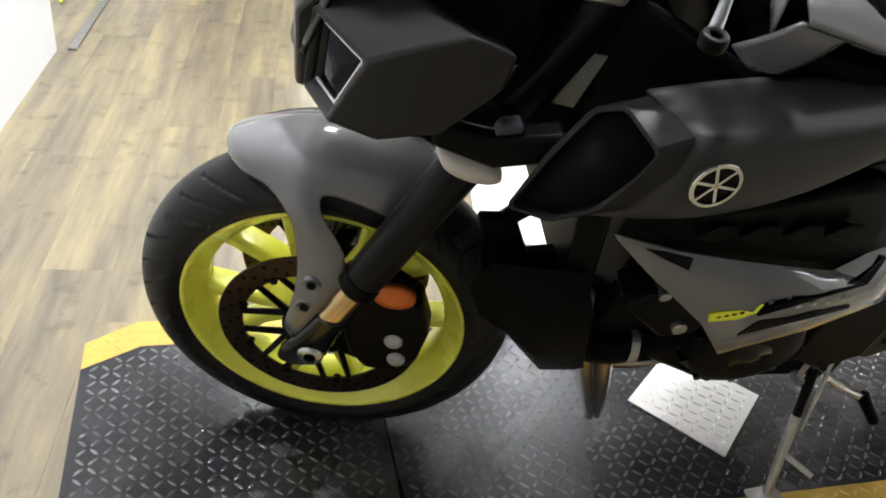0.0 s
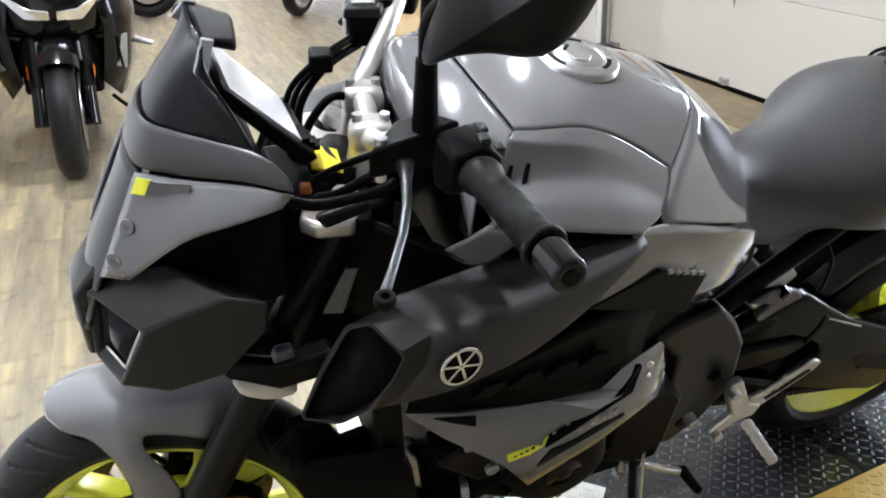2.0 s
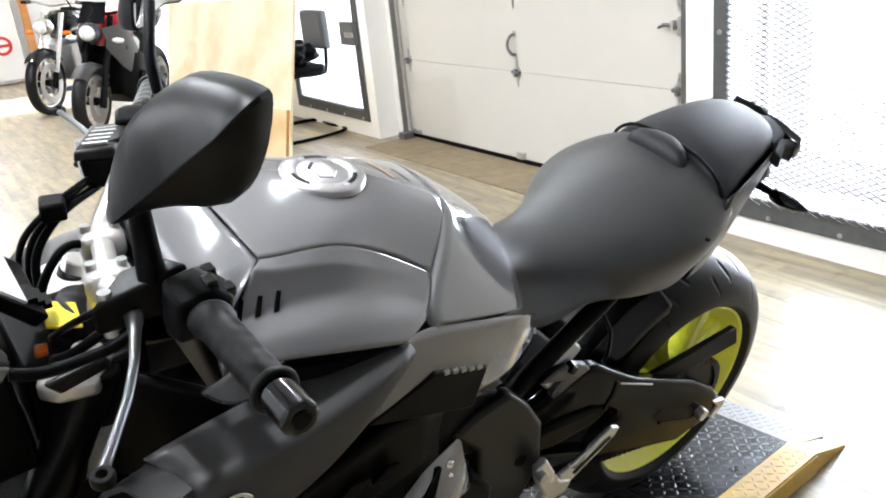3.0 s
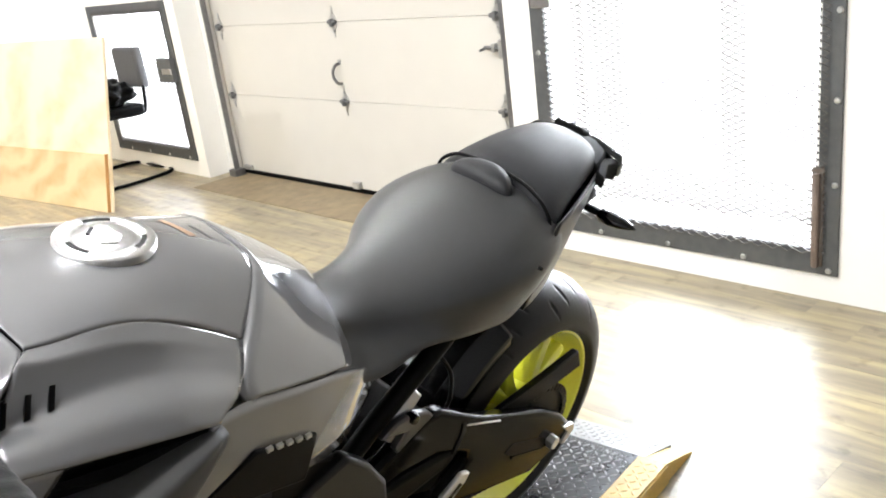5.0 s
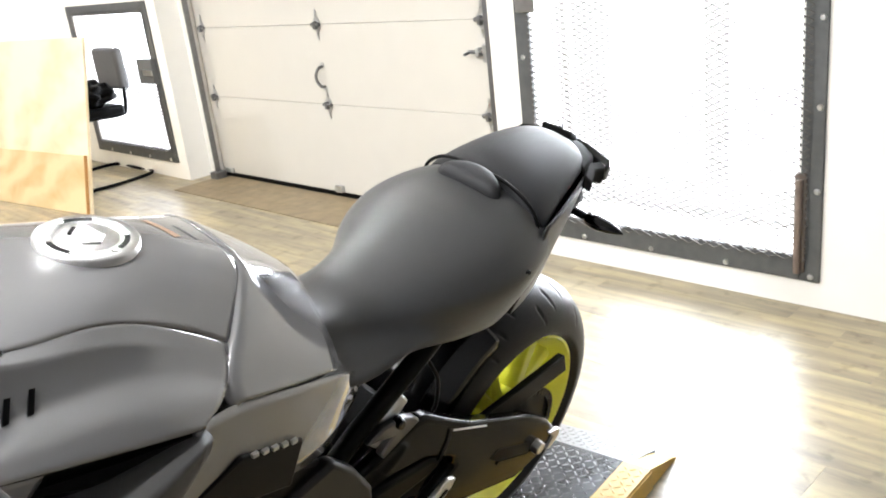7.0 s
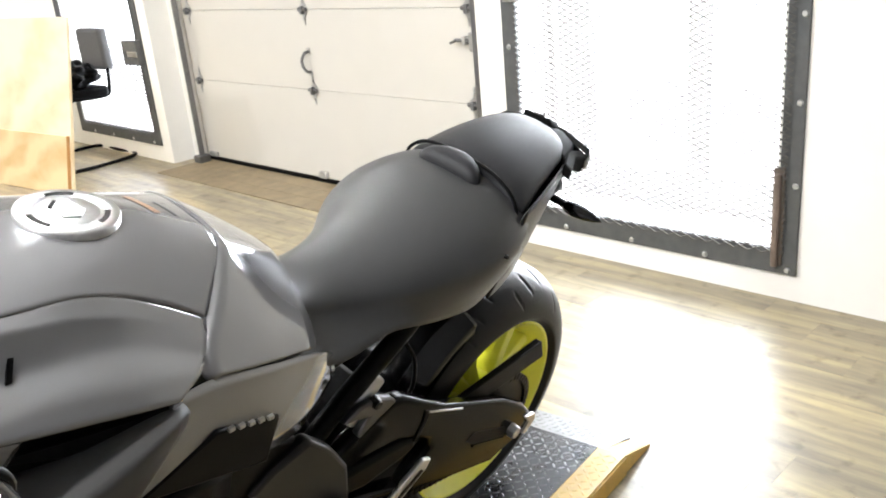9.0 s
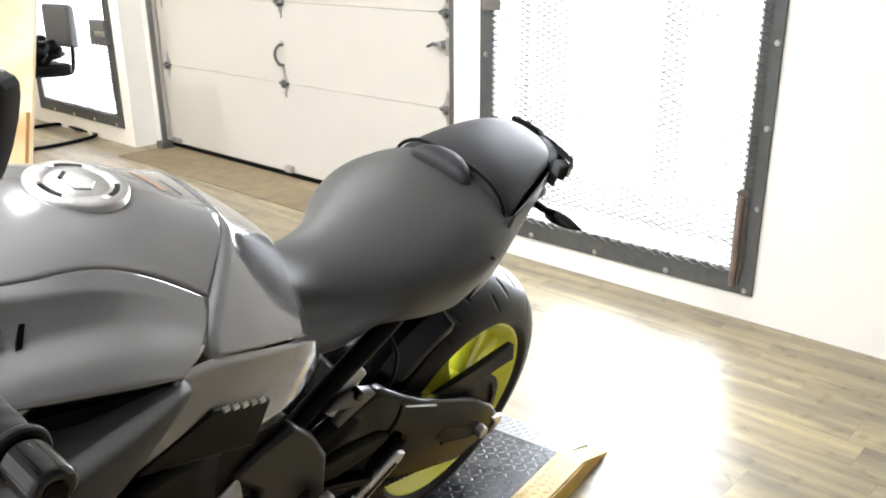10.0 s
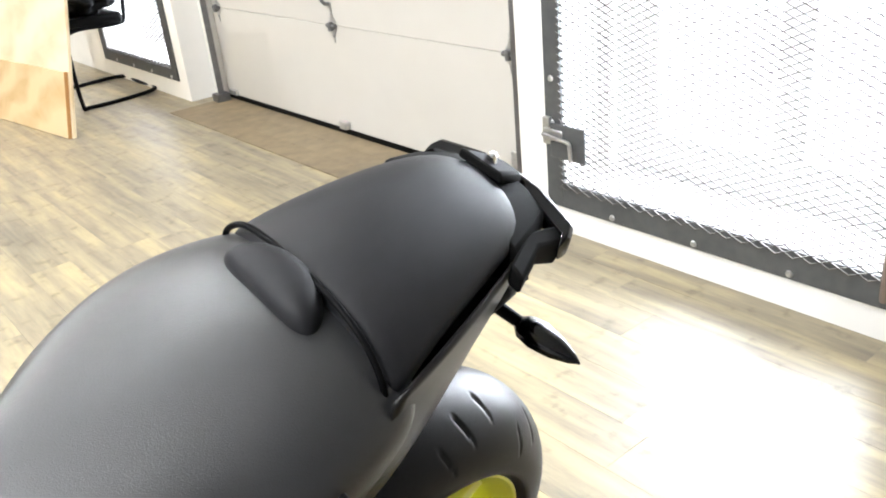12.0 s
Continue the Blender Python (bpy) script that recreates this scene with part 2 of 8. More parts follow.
FADED_ORANGE = surface("faded_orange_print", (0.27, 0.175, 0.11), 0.35, spread=0.25, grain=300)


# ---- mesh helpers ----
def part(name, bm, mat, parent=None, label="", smooth=False, bevel=0.0, segments=2):
    """Links a bmesh as one mesh object, under a thing or part where given."""
    me = bpy.data.meshes.new(name)
    bmesh.ops.recalc_face_normals(bm, faces=bm.faces)
    bm.to_mesh(me)
    bm.free()
    me.materials.append(mat)
    for p in me.polygons:
        p.use_smooth = smooth
    ob = new(name, me)
    if parent is not None:
        ob.parent = parent
    if label:
        ob["label"] = label
    if bevel:
        mod = ob.modifiers.new("bevel", "BEVEL")
        mod.width, mod.segments, mod.limit_method, mod.angle_limit = bevel, segments, "ANGLE", radians(30)
        mod.harden_normals = False
        for p in me.polygons:
            p.use_smooth = True
        me.set_sharp_from_angle(angle=radians(45))
    return ob


def rounded(ob, levels=2):
    mod = ob.modifiers.new("subsurf", "SUBSURF")
    mod.levels = mod.render_levels = levels
    for p in ob.data.polygons:
        p.use_smooth = True
    return ob


def thick(ob, d, offset=-1.0):
    mod = ob.modifiers.new("solid", "SOLIDIFY")
    mod.thickness, mod.offset = d, offset
    return ob


def thing(name, m=None, **tags):
    ob = new(name)
    ob.empty_display_size = 0.1
    if m is not None:
        ob.matrix_world = m
    return tagged(ob, **tags)


def box(bm, x0, x1, y0, y1, z0, z1, m=None):
    made = bmesh.ops.create_cube(bm, size=1.0)["verts"]
    t = Matrix.Translation(((x0 + x1) / 2, (y0 + y1) / 2, (z0 + z1) / 2)) @ Matrix.Diagonal((abs(x1 - x0), abs(y1 - y0), abs(z1 - z0), 1))
    bmesh.ops.transform(bm, matrix=(m @ t) if m is not None else t, verts=made)
    return bm


def boxed(*a, m=None):
    return box(bmesh.new(), *a, m=m)


def rod(bm, a, b, r0, r1=None, sides=12):
    """A round bar from a to b."""
    a, b = Vector(a), Vector(b)
    q = (b - a).to_track_quat("Z", "Y").to_matrix().to_4x4()
    bmesh.ops.create_cone(bm, cap_ends=True, segments=sides, radius1=r0, radius2=r0 if r1 is None else r1, depth=(b - a).length, matrix=Matrix.Translation((a + b) / 2) @ q)
    return bm


def rodded(*a, **k):
    return rod(bmesh.new(), *a, **k)


def pipe(points, r, sides=10, step=8, bm=None):
    """A round bar bent smoothly through points."""
    bm = bm or bmesh.new()
    pts = [Vector(p) for p in points]
    line = []
    for i in range(len(pts) - 1):
        p0, p1, p2, p3 = pts[max(i - 1, 0)], pts[i], pts[i + 1], pts[min(i + 2, len(pts) - 1)]
        for k in range(step):
            t = k / step
            line.append(0.5 * (2 * p1 + (p2 - p0) * t + (2 * p0 - 5 * p1 + 4 * p2 - p3) * t**2 + (3 * p1 - p0 - 3 * p2 + p3) * t**3))
    line.append(pts[-1])
    rings, side = [], None
    for i, p in enumerate(line):
        d = (line[min(i + 1, len(line) - 1)] - line[max(i - 1, 0)]).normalized()
        side = d.orthogonal().normalized() if side is None else (side - d * side.dot(d)).normalized()
        up = d.cross(side)
        rings.append([bm.verts.new(p + r * (math.cos(a) * side + math.sin(a) * up)) for a in [2 * math.pi * k / sides for k in range(sides)]])
    for a, b in zip(rings, rings[1:]):
        for k in range(sides):
            bm.faces.new((a[k], a[(k + 1) % sides], b[(k + 1) % sides], b[k]))
    bm.faces.new(rings[0][::-1])
    bm.faces.new(rings[-1])
    return bm


def loft(rings, close=True, caps=True, bm=None):
    """A skin over rings of points, each ring of the same count."""
    bm = bm or bmesh.new()
    vs = [[bm.verts.new(p) for p in ring] for ring in rings]
    n = len(vs[0])
    for a, b in zip(vs, vs[1:]):
        for k in range(n if close else n - 1):
            bm.faces.new((a[k], a[(k + 1) % n], b[(k + 1) % n], b[k]))
    if caps and close:
        bm.faces.new(vs[0][::-1])
        bm.faces.new(vs[-1])
    return bm


def plate(outline, y0, y1, bm=None, axis="y"):
    """A flat plate: an outline of (x, z), or (x, y) for axis z, drawn out from y0 to y1."""
    bm = bm or bmesh.new()
    put = (lambda p, d: (p[0], d, p[1])) if axis == "y" else ((lambda p, d: (p[0], p[1], d)) if axis == "z" else (lambda p, d: (d, p[0], p[1])))
    a, b = [bm.verts.new(put(p, y0)) for p in outline], [bm.verts.new(put(p, y1)) for p in outline]
    bm.faces.new(a)
    bm.faces.new(b[::-1])
    for k in range(len(a)):
        j = (k + 1) % len(a)
        bm.faces.new((a[k], b[k], b[j], a[j]))
    return bm


def lathe(profile, sides=64, bm=None, m=None, closed=False):
    """Turns a profile of (radius, y) about the y axis."""
    bm = bm or bmesh.new()
    rings = []
    for k in range(sides):
        a = 2 * math.pi * k / sides
        ring = [Vector((r * math.cos(a), y, r * math.sin(a))) for r, y in profile]
        rings.append([bm.verts.new(m @ p if m is not None else p) for p in ring])
    for k in range(sides):
        a, b = rings[k], rings[(k + 1) % sides]
        for i in range(len(profile) if closed else len(profile) - 1):
            j = (i + 1) % len(profile)
            bm.faces.new((a[i], a[j], b[j], b[i]))
    return bm


def round_ring(pts, n=4):
    """A closed ring of points, rounded between them."""
    p = [Vector(q) for q in pts]
    out = []
    for k in range(len(p)):
        a, b, c, d = p[k - 1], p[k], p[(k + 1) % len(p)], p[(k + 2) % len(p)]
        for f in [i / n for i in range(n)]:
            out.append(0.5 * (2 * b + (c - a) * f + (2 * a - 5 * b + 4 * c - d) * f * f + (3 * b - 3 * c + d - a) * f ** 3))
    return out


def moved(bm, m):
    bmesh.ops.transform(bm, matrix=m, verts=bm.verts)
    return bm


# ---- the room ----
WALL, DOOR = 3.0, 3.19
LEFT, BACK, FAR, TOP = -3.2, -2.6, 14.5, 2.9

bm = bmesh.new()
# front wall: a mesh door, a garage door, a mesh gate and a far doorway open through it
for y0, y1, z0, z1 in ((BACK, -0.04, 0, TOP), (-0.04, 1.05, 0, 0.19), (-0.04, 1.05, 2.12, TOP), (1.05, 1.21, 0, TOP), (1.21, 4.10, 2.3, TOP), (4.10, 4.29, 0, TOP),
                       (4.29, 5.36, 0, 0.19), (4.29, 5.36, 1.16, TOP), (5.36, 9.0, 0, TOP), (9.0, 9.7, 2.1, TOP), (9.7, FAR, 0, TOP)):
    box(bm, WALL, WALL + 0.24, y0, y1, z0, z1)
tagged(part("wall_east", bm, WHITE_WALL), "white painted wall with door and window openings", "wall", kind="structure")
tagged(part("trim_door", boxed(3.10, WALL + 0.239, 1.212, 1.374, 0, 2.299), WHITE_WALL, bevel=0.004), "white painted door jamb", "door frame", kind="structure")
# South and west walls stand unseen; their dark grey limits bounce onto the bike.
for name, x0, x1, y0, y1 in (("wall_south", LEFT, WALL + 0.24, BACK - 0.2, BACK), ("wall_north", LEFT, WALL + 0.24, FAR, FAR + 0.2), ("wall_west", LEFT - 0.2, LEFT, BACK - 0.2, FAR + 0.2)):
    tagged(part(name, boxed(x0, x1, y0, y1, 0, TOP), WHITE_WALL if name == "wall_north" else BACK_WALL), "plain white painted wall" if name == "wall_north" else "unseen grey wall added to keep the near side dark", "wall", kind="structure")
tagged(part("ceiling", boxed(LEFT - 0.2, WALL + 0.24, BACK - 0.2, FAR + 0.2, TOP, TOP + 0.1), CEILING), "plain pale grey ceiling", "ceiling", kind="structure")
floor = tagged(part("floor", boxed(LEFT - 0.2, WALL + 0.24, BACK - 0.2, FAR + 0.2, -0.1, -0.007), PLY_EDGE), "pale worn wood-look plank floor", "floor", kind="structure")
tagged(part("ground", boxed(WALL + 0.24, 60, -40, 60, -0.2, -0.05), surface("pale_concrete", (0.62, 0.61, 0.59), 0.8, spread=0.12, grain=6)), "pale concrete ground outside", "ground", kind="structure")

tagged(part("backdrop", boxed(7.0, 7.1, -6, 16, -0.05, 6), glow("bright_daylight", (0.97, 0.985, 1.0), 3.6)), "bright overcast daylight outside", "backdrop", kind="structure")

# partition walls beside the bike, with a metal threshold between
tagged(part("wall_partition_1", boxed(-1.02, -0.886, BACK, 1.746, 0, 2.2), WHITE_BOARD), "white partition wall end", "wall", kind="structure")
tagged(part("wall_partition_2", boxed(LEFT, -0.676, 2.764, 2.86, 0, 2.2), WHITE_BOARD), "white partition wall with a power outlet", "wall", kind="structure")
tagged(part("trim", boxed(-0.852, -0.822, 1.75, 2.764, 0.0, 0.010), STEEL, bevel=0.003), "worn metal threshold strip on the floor", "trim", kind="structure")

outlet = thing("power_outlet", label="cream wall outlet plate with a black adapter and green cord", category="outlet")
part("outlet_plate", boxed(-0.875, -0.770, 2.757, 2.764, 0.315, 0.420), DOOR_PANEL, outlet, bevel=0.003)
part("adapter", boxed(-1.005, -0.955, 2.70, 2.764, 0.275, 0.385), BLACK_PLASTIC, outlet, "black power adapter", bevel=0.008)
part("cord", pipe([(-0.975, 2.70, 0.95), (-0.985, 2.69, 0.6), (-0.985, 2.69, 0.30), (-1.00, 2.66, 0.06), (-0.995, 2.45, 0.012), (-0.98, 2.2, 0.012)], 0.006, 8), surface("green_cord", (0.50, 0.62, 0.05), 0.45), outlet, "yellow-green extension cord", smooth=True)
part("adapter_cord", pipe([(-0.975, 2.70, 0.33), (-0.92, 2.69, 0.30), (-0.84, 2.70, 0.36), (-0.79, 2.71, 0.50), (-0.80, 2.72, 0.70)], 0.005, 8), surface("thin_green_cord", (0.45, 0.58, 0.06), 0.45), outlet, "yellow-green cord", smooth=True)

# -- garage door --
tagged(part("trim_door_far", boxed(DOOR - 0.03, WALL + 0.238, 3.978, 4.098, 0, 2.298), WHITE_WALL, bevel=0.004), "white painted door jamb", "door frame", kind="structure")
door = tagged(thing("door_1"), "cream sectional garage door, closed", "garage door", kind="structure")
SEAMS = [0.03, 0.545, 0.985, 1.42, 1.86, 2.30]
for z0, z1 in zip(SEAMS, SEAMS[1:]):
    part("door_section", boxed(DOOR, DOOR + 0.045, 1.377, 3.975, z0 + 0.0008, z1 - 0.0008), DOOR_PANEL, door, bevel=0.0018)
part("bottom_seal", boxed(DOOR - 0.004, DOOR + 0.05, 1.377, 3.975, 0.0, 0.029), BLACK_PLASTIC, door, "black rubber bottom seal", bevel=0.006)
for side, y in ((1, 1.392), (-1, 3.945)):
    rail = part("door_track", plate([(y - 0.020, 0.0), (y + 0.020, 0.0), (y + 0.020, 2.3), (y - 0.020, 2.3)], DOOR - 0.075, DOOR - 0.055, axis="x"), GALV, door, "galvanised door track", bevel=0.004)
    part("track_lip", boxed(DOOR - 0.09, DOOR - 0.055, y - 0.024, y - 0.018, 0, 2.3), GALV, rail)
    part("track_foot", boxed(DOOR - 0.11, DOOR - 0.03, y - 0.05, y + 0.03, 0.0, 0.05), GALV, rail, bevel=0.003)
HINGE = surface("bright_galvanised_hinge", (0.46, 0.46, 0.45), 0.40, metal=0.75, spread=0.25, grain=60)
LEAF = [(-0.030, 0.012), (-0.024, 0.024), (-0.010, 0.040), (-0.006, 0.078), (0.0, 0.084), (0.006, 0.078), (0.010, 0.040), (0.024, 0.024), (0.030, 0.012)]
for z in SEAMS[1:-1]:
    for y in (1.485, 2.695, 3.895):
        h = part("hinge", plate([(y + a, z + b) for a, b in LEAF], DOOR - 0.004, DOOR - 0.0005, axis="x"), HINGE, door, "galvanised winged hinge")
        part("hinge_leaf", plate([(y + a, z - b) for a, b in LEAF], DOOR - 0.004, DOOR - 0.0005, axis="x"), HINGE, h)
        part("hinge_barrel", rodded((DOOR - 0.012, y - 0.034, z), (DOOR - 0.012, y + 0.034, z), 0.011, sides=12), GALV, h, "dark hinge barrel", bevel=0.001)
        part("hinge_knuckle", boxed(DOOR - 0.028, DOOR - 0.004, y - 0.010, y + 0.010, z - 0.024, z + 0.018), GALV, h, bevel=0.004)
        for b in (-0.052, 0.052):
            part("hinge_screw", rodded((DOOR - 0.009, y, z + b), (DOOR - 0.003, y, z + b), 0.0055, 0.007, sides=8), STEEL, h)
handle = part("pull_handle", pipe([(DOOR - 0.004, 2.700, 0.757), (DOOR - 0.030, 2.702, 0.752), (DOOR - 0.042, 2.716, 0.722), (DOOR - 0.042, 2.718, 0.686), (DOOR - 0.030, 2.704, 0.653), (DOOR - 0.004, 2.700, 0.645)], 0.0085, 12), GALV, door, "bent metal pull handle", smooth=True)
for z in (0.765, 0.635):
    part("handle_plate", plate([(2.688, z + 0.014), (2.712, z + 0.014), (2.714, z - 0.012), (2.686, z - 0.012)], DOOR - 0.006, DOOR - 0.0005, axis="x"), HINGE, handle, bevel=0.002)
bolt = part("slide_bolt", boxed(DOOR - 0.036, DOOR - 0.001, 1.395, 1.470, 0.795, 0.880), HINGE, door, "galvanised slide bolt", bevel=0.006)
part("bolt_rod", rodded((DOOR - 0.022, 1.380, 0.842), (DOOR - 0.022, 1.565, 0.842), 0.009, sides=12), GALV, bolt, bevel=0.001)
part("bolt_guide", boxed(DOOR - 0.034, DOOR - 0.001, 1.495, 1.515, 0.822, 0.862), HINGE, bolt, bevel=0.004)
part("bolt_knob", rodded((DOOR - 0.022, 1.555, 0.842), (DOOR - 0.060, 1.560, 0.834), 0.007, sides=10), GALV, bolt, bevel=0.001)
part("floor_catch", boxed(DOOR - 0.030, DOOR - 0.001, 2.665, 2.725, 0.035, 0.075), HINGE, door, "small metal bottom bracket", bevel=0.004)
part("corner_bracket", boxed(DOOR - 0.022, DOOR - 0.001, 3.83, 3.92, 0.035, 0.066), HINGE, door, "metal corner bracket", bevel=0.004)
part("corner_bracket", boxed(DOOR - 0.022, DOOR - 0.001, 1.42, 1.50, 0.035, 0.16), HINGE, door, "metal corner bracket", bevel=0.004)

# older boards in front of the garage door
mat_boards = tagged(thing("floor_strip"), "dull brown stained boards along the garage door", "floor", kind="structure")
OLD = surface("stained_old_board", (0.215, 0.165, 0.098), 0.5, spread=0.35, grain=14, wear=3)
rng = random.Random(5)
for i in range(3):
    y = 1.38
    while y < 3.95:
        y1 = min(y + rng.uniform(0.6, 1.1), 3.97)
        part("board", boxed(2.80 + 0.13 * i, 2.928 + 0.13 * i, y + 0.001, y1 - 0.001, -0.001, 0.0045), OLD, mat_boards)
        y = y1


def mesh_gate(name, y0, y1, z0, z1, label, bolts):
    """A steel frame bolted on the wall with expanded metal mesh."""
    gate = tagged(thing(name), label, "mesh door", kind="structure")
    x0, x1, w = WALL - 0.012, WALL, 0.072
    for a in ((y0, y0 + w, z0, z1), (y1 - w, y1, z0, z1), (y0 + w, y1 - w, z0, z0 + w * 1.25), (y0 + w, y1 - w, z1 - w, z1)):
        part("frame_bar", boxed(x0, x1, *a), FRAME_STEEL, gate, bevel=0.002)
    for y, z in bolts:
        part("bolt", rodded((x0 - 0.006, y, z), (x0 + 0.002, y, z), 0.009, 0.012, sides=14), STEEL, gate, "round steel bolt head", bevel=0.002)
    bm = bmesh.new()
    lw, lh, r = 0.052, 0.024, 0.0013
    ya, yb, za, zb = y0 + w - 0.03, y1 - w + 0.012, z0 + w - 0.002, z1 - w + 0.03
    cols, rows = int((yb - ya) / lw), int((zb - za) / lh)
    xm = x0 - 0.008

    def strand(p, q):
        p, q = Vector(p), Vector(q)
        n = Vector((0, -(q - p).z, (q - p).y)).normalized() * r * 1.3
        d = Vector((r * 1.8, 0, 0))
        vs = [bm.verts.new(v) for v in (p + n - d, p - n - d, p - n + d, p + n + d, q + n - d, q - n - d, q - n + d, q + n + d)]
        for k in range(4):
            bm.faces.new((vs[k], vs[(k + 1) % 4], vs[4 + (k + 1) % 4], vs[4 + k]))

    for i in range(cols):
        for j in range(rows):
            y, z = ya + i * lw, za + j * lh
            strand((xm, y, z + lh / 2), (xm, y + lw / 2, z + lh))
            strand((xm, y + lw / 2, z + lh), (xm, y + lw, z + lh / 2))
            strand((xm, y, z + lh / 2), (xm, y + lw / 2, z))
            strand((xm, y + lw / 2, z), (xm, y + lw, z + lh / 2))
    part("expanded_mesh", bm, MESH_STEEL, gate, "dark expanded metal mesh")["kind"] = "stuff"
    return gate


gate = mesh_gate("door_2", -0.125, 1.127, 0.098, 2.12, "dark steel framed door with expanded metal mesh", [(y, 0.115) for y in (-0.095, 0.212, 0.524, 0.839)] + [(-0.108, z) for z in (0.42, 0.70, 0.98, 1.3)] + [(1.095, z) for z in (0.40, 0.55, 0.85, 1.15)])
lock = part("lock_cover", boxed(WALL - 0.034, WALL - 0.026, 0.935, 1.085, 0.285, 0.405), FRAME_STEEL, gate, "dark lock cover behind the mesh", bevel=0.003)
part("latch_plate", boxed(WALL - 0.040, WALL - 0.012, 1.03, 1.115, 0.345, 0.385), STEEL, gate, "worn metal latch", bevel=0.004)
part("latch_handle", pipe([(WALL - 0.045, 1.11, 0.365), (WALL - 0.055, 1.04, 0.362), (WALL - 0.06, 0.985, 0.360), (WALL - 0.06, 0.975, 0.34), (WALL - 0.058, 0.975, 0.295)], 0.007, 10), STEEL, gate, "bent metal latch handle", smooth=True)
part("latch_keeper", boxed(WALL - 0.030, WALL - 0.012, 1.095, 1.125, 0.325, 0.42), STEEL, gate, bevel=0.003)
part("hinge_post", boxed(WALL - 0.022, WALL - 0.010, -0.075, -0.035, 0.13, 0.48), surface("rusty_steel", (0.10, 0.075, 0.058), 0.6, spread=0.35, grain=40), gate, "rusty hinge post", bevel=0.004)
part("hinge_pin", rodded((WALL - 0.03, -0.055, 0.13), (WALL - 0.03, -0.055, 0.46), 0.012, sides=12), surface("worn_rust", (0.14, 0.105, 0.085), 0.55, spread=0.3), gate, "worn hinge pin", bevel=0.002)
part("upper_latch", boxed(WALL - 0.036, WALL - 0.012, 1.00, 1.10, 1.03, 1.10), STEEL, gate, bevel=0.004)

gate2 = mesh_gate("window_1", 4.21, 5.44, 0.112, 1.19, "dark steel framed window gate with bright daylight", [(y, 0.13) for y in (4.3, 4.6, 4.9, 5.2)])
part("latch_box", boxed(WALL - 0.05, WALL - 0.012, 4.22, 4.42, 0.66, 0.82), FRAME_STEEL, gate2, "dark latch box", bevel=0.004)
part("latch_plate", boxed(WALL - 0.06, WALL - 0.05, 4.22, 4.34, 0.715, 0.75), STEEL, gate2, bevel=0.002)

# white glazed doors outside the mesh
outer = tagged(thing("door_3"), "white framed glass entrance doors outside the mesh", "glass door", kind="structure")
for y0, y1, z0, z1 in ((0.86, 1.05, 0.05, 2.12), (0.335, 0.435, 0.05, 2.12), (-0.04, 0.0, 0.05, 2.12), (0.0, 0.335, 0.05, 0.33), (0.435, 0.86, 0.05, 0.33)):
    part("door_stile", boxed(WALL + 0.255, WALL + 0.295, y0, y1, z0, z1), WHITE_BOARD, outer, bevel=0.004)

# plywood sheets leaning back on a chair
ply = thing("plywood_sheet", Matrix.Translation((2.232, 4.0, 0)) @ pose(0, 0, 0, 0, 0, 8) @ pose(0, 0, 0, 0, 12), label="pale plywood sheet leaning back at a tilt", category="plywood")
part("sheet", boxed(0.004, 0.022, -0.02, 1.84, 0.0, 1.06), PLY_LIGHT, ply, bevel=0.001)
ply2 = thing("plywood_offcut", Matrix.Translation((2.232, 4.0, 0)) @ pose(0, 0, 0, 0, 0, 8) @ pose(0, 0, 0, 0, 12), label="knotty plywood offcut leaning before the larger sheet", category="plywood")
part("sheet", boxed(-0.018, 0.002, 0.0, 1.82, 0.0, 0.36), PLY_DARK, ply2, bevel=0.001)
part("sheet_edge", boxed(-0.017, 0.003, -0.004, 0.0, 0.0, 0.36), PLY_EDGE, ply2)

# -- chair behind the plywood --
chair = thing("cantilever_chair", label="black cantilever office chair beside the window", category="chair")
part("base_frame", pipe([(2.60, 5.22, 0.45), (2.56, 5.22, 0.06), (2.62, 5.22, 0.014), (2.98, 5.22, 0.014), (3.00, 4.92, 0.014), (2.97, 4.60, 0.014), (2.55, 4.53, 0.014), (2.49, 4.53, 0.06), (2.50, 4.55, 0.45)], 0.0125, 10), BLACK_PLASTIC, chair, "black tubular frame", smooth=True)
part("seat_frame", pipe([(2.50, 4.55, 0.45), (2.60, 4.58, 0.47), (2.84, 4.60, 0.46), (2.90, 4.62, 0.50), (2.93, 4.64, 0.70)], 0.0125, 10), BLACK_PLASTIC, chair, smooth=True)
part("seat", boxed(2.45, 2.88, 4.58, 5.18, 0.46, 0.53), BLACK_PLASTIC, chair, bevel=0.025, segments=3)
part("backrest", boxed(2.90, 2.97, 4.62, 4.98, 0.62, 0.90), surface("grey_chair_fabric", (0.06, 0.06, 0.063), 0.85, bump=0.3), chair, "grey fabric backrest", bevel=0.025, segments=3)
bag = thing("black_bag", label="crumpled black bag lying on the chair seat", category="bag")
bm = bmesh.new()
bmesh.ops.create_icosphere(bm, subdivisions=4, radius=1)
for v in bm.verts:
    v.co = Vector((v.co.x * 0.17, v.co.y * 0.22, v.co.z * 0.10)) * (1 + 0.45 * noise.noise(v.co * 2.3)) + Vector((2.72, 4.80, 0.60))
part("bag_body", bm, BLACK_PLASTIC, bag, smooth=True)

# -- ceiling lamps --
def ceiling_lamp(m):
    lamp = thing("ceiling_lamp", label="round white ceiling spot lamp, lit", category="lamp", group="ceiling spot lamps")
    part("housing", moved(lathe([(0.085, 0.0), (0.085, 0.035), (0.06, 0.045), (0, 0.045)], 32), Matrix.Rotation(radians(90), 4, "X")), WHITE_BOARD, lamp, smooth=True)
    lamp.matrix_world = m
    return lamp


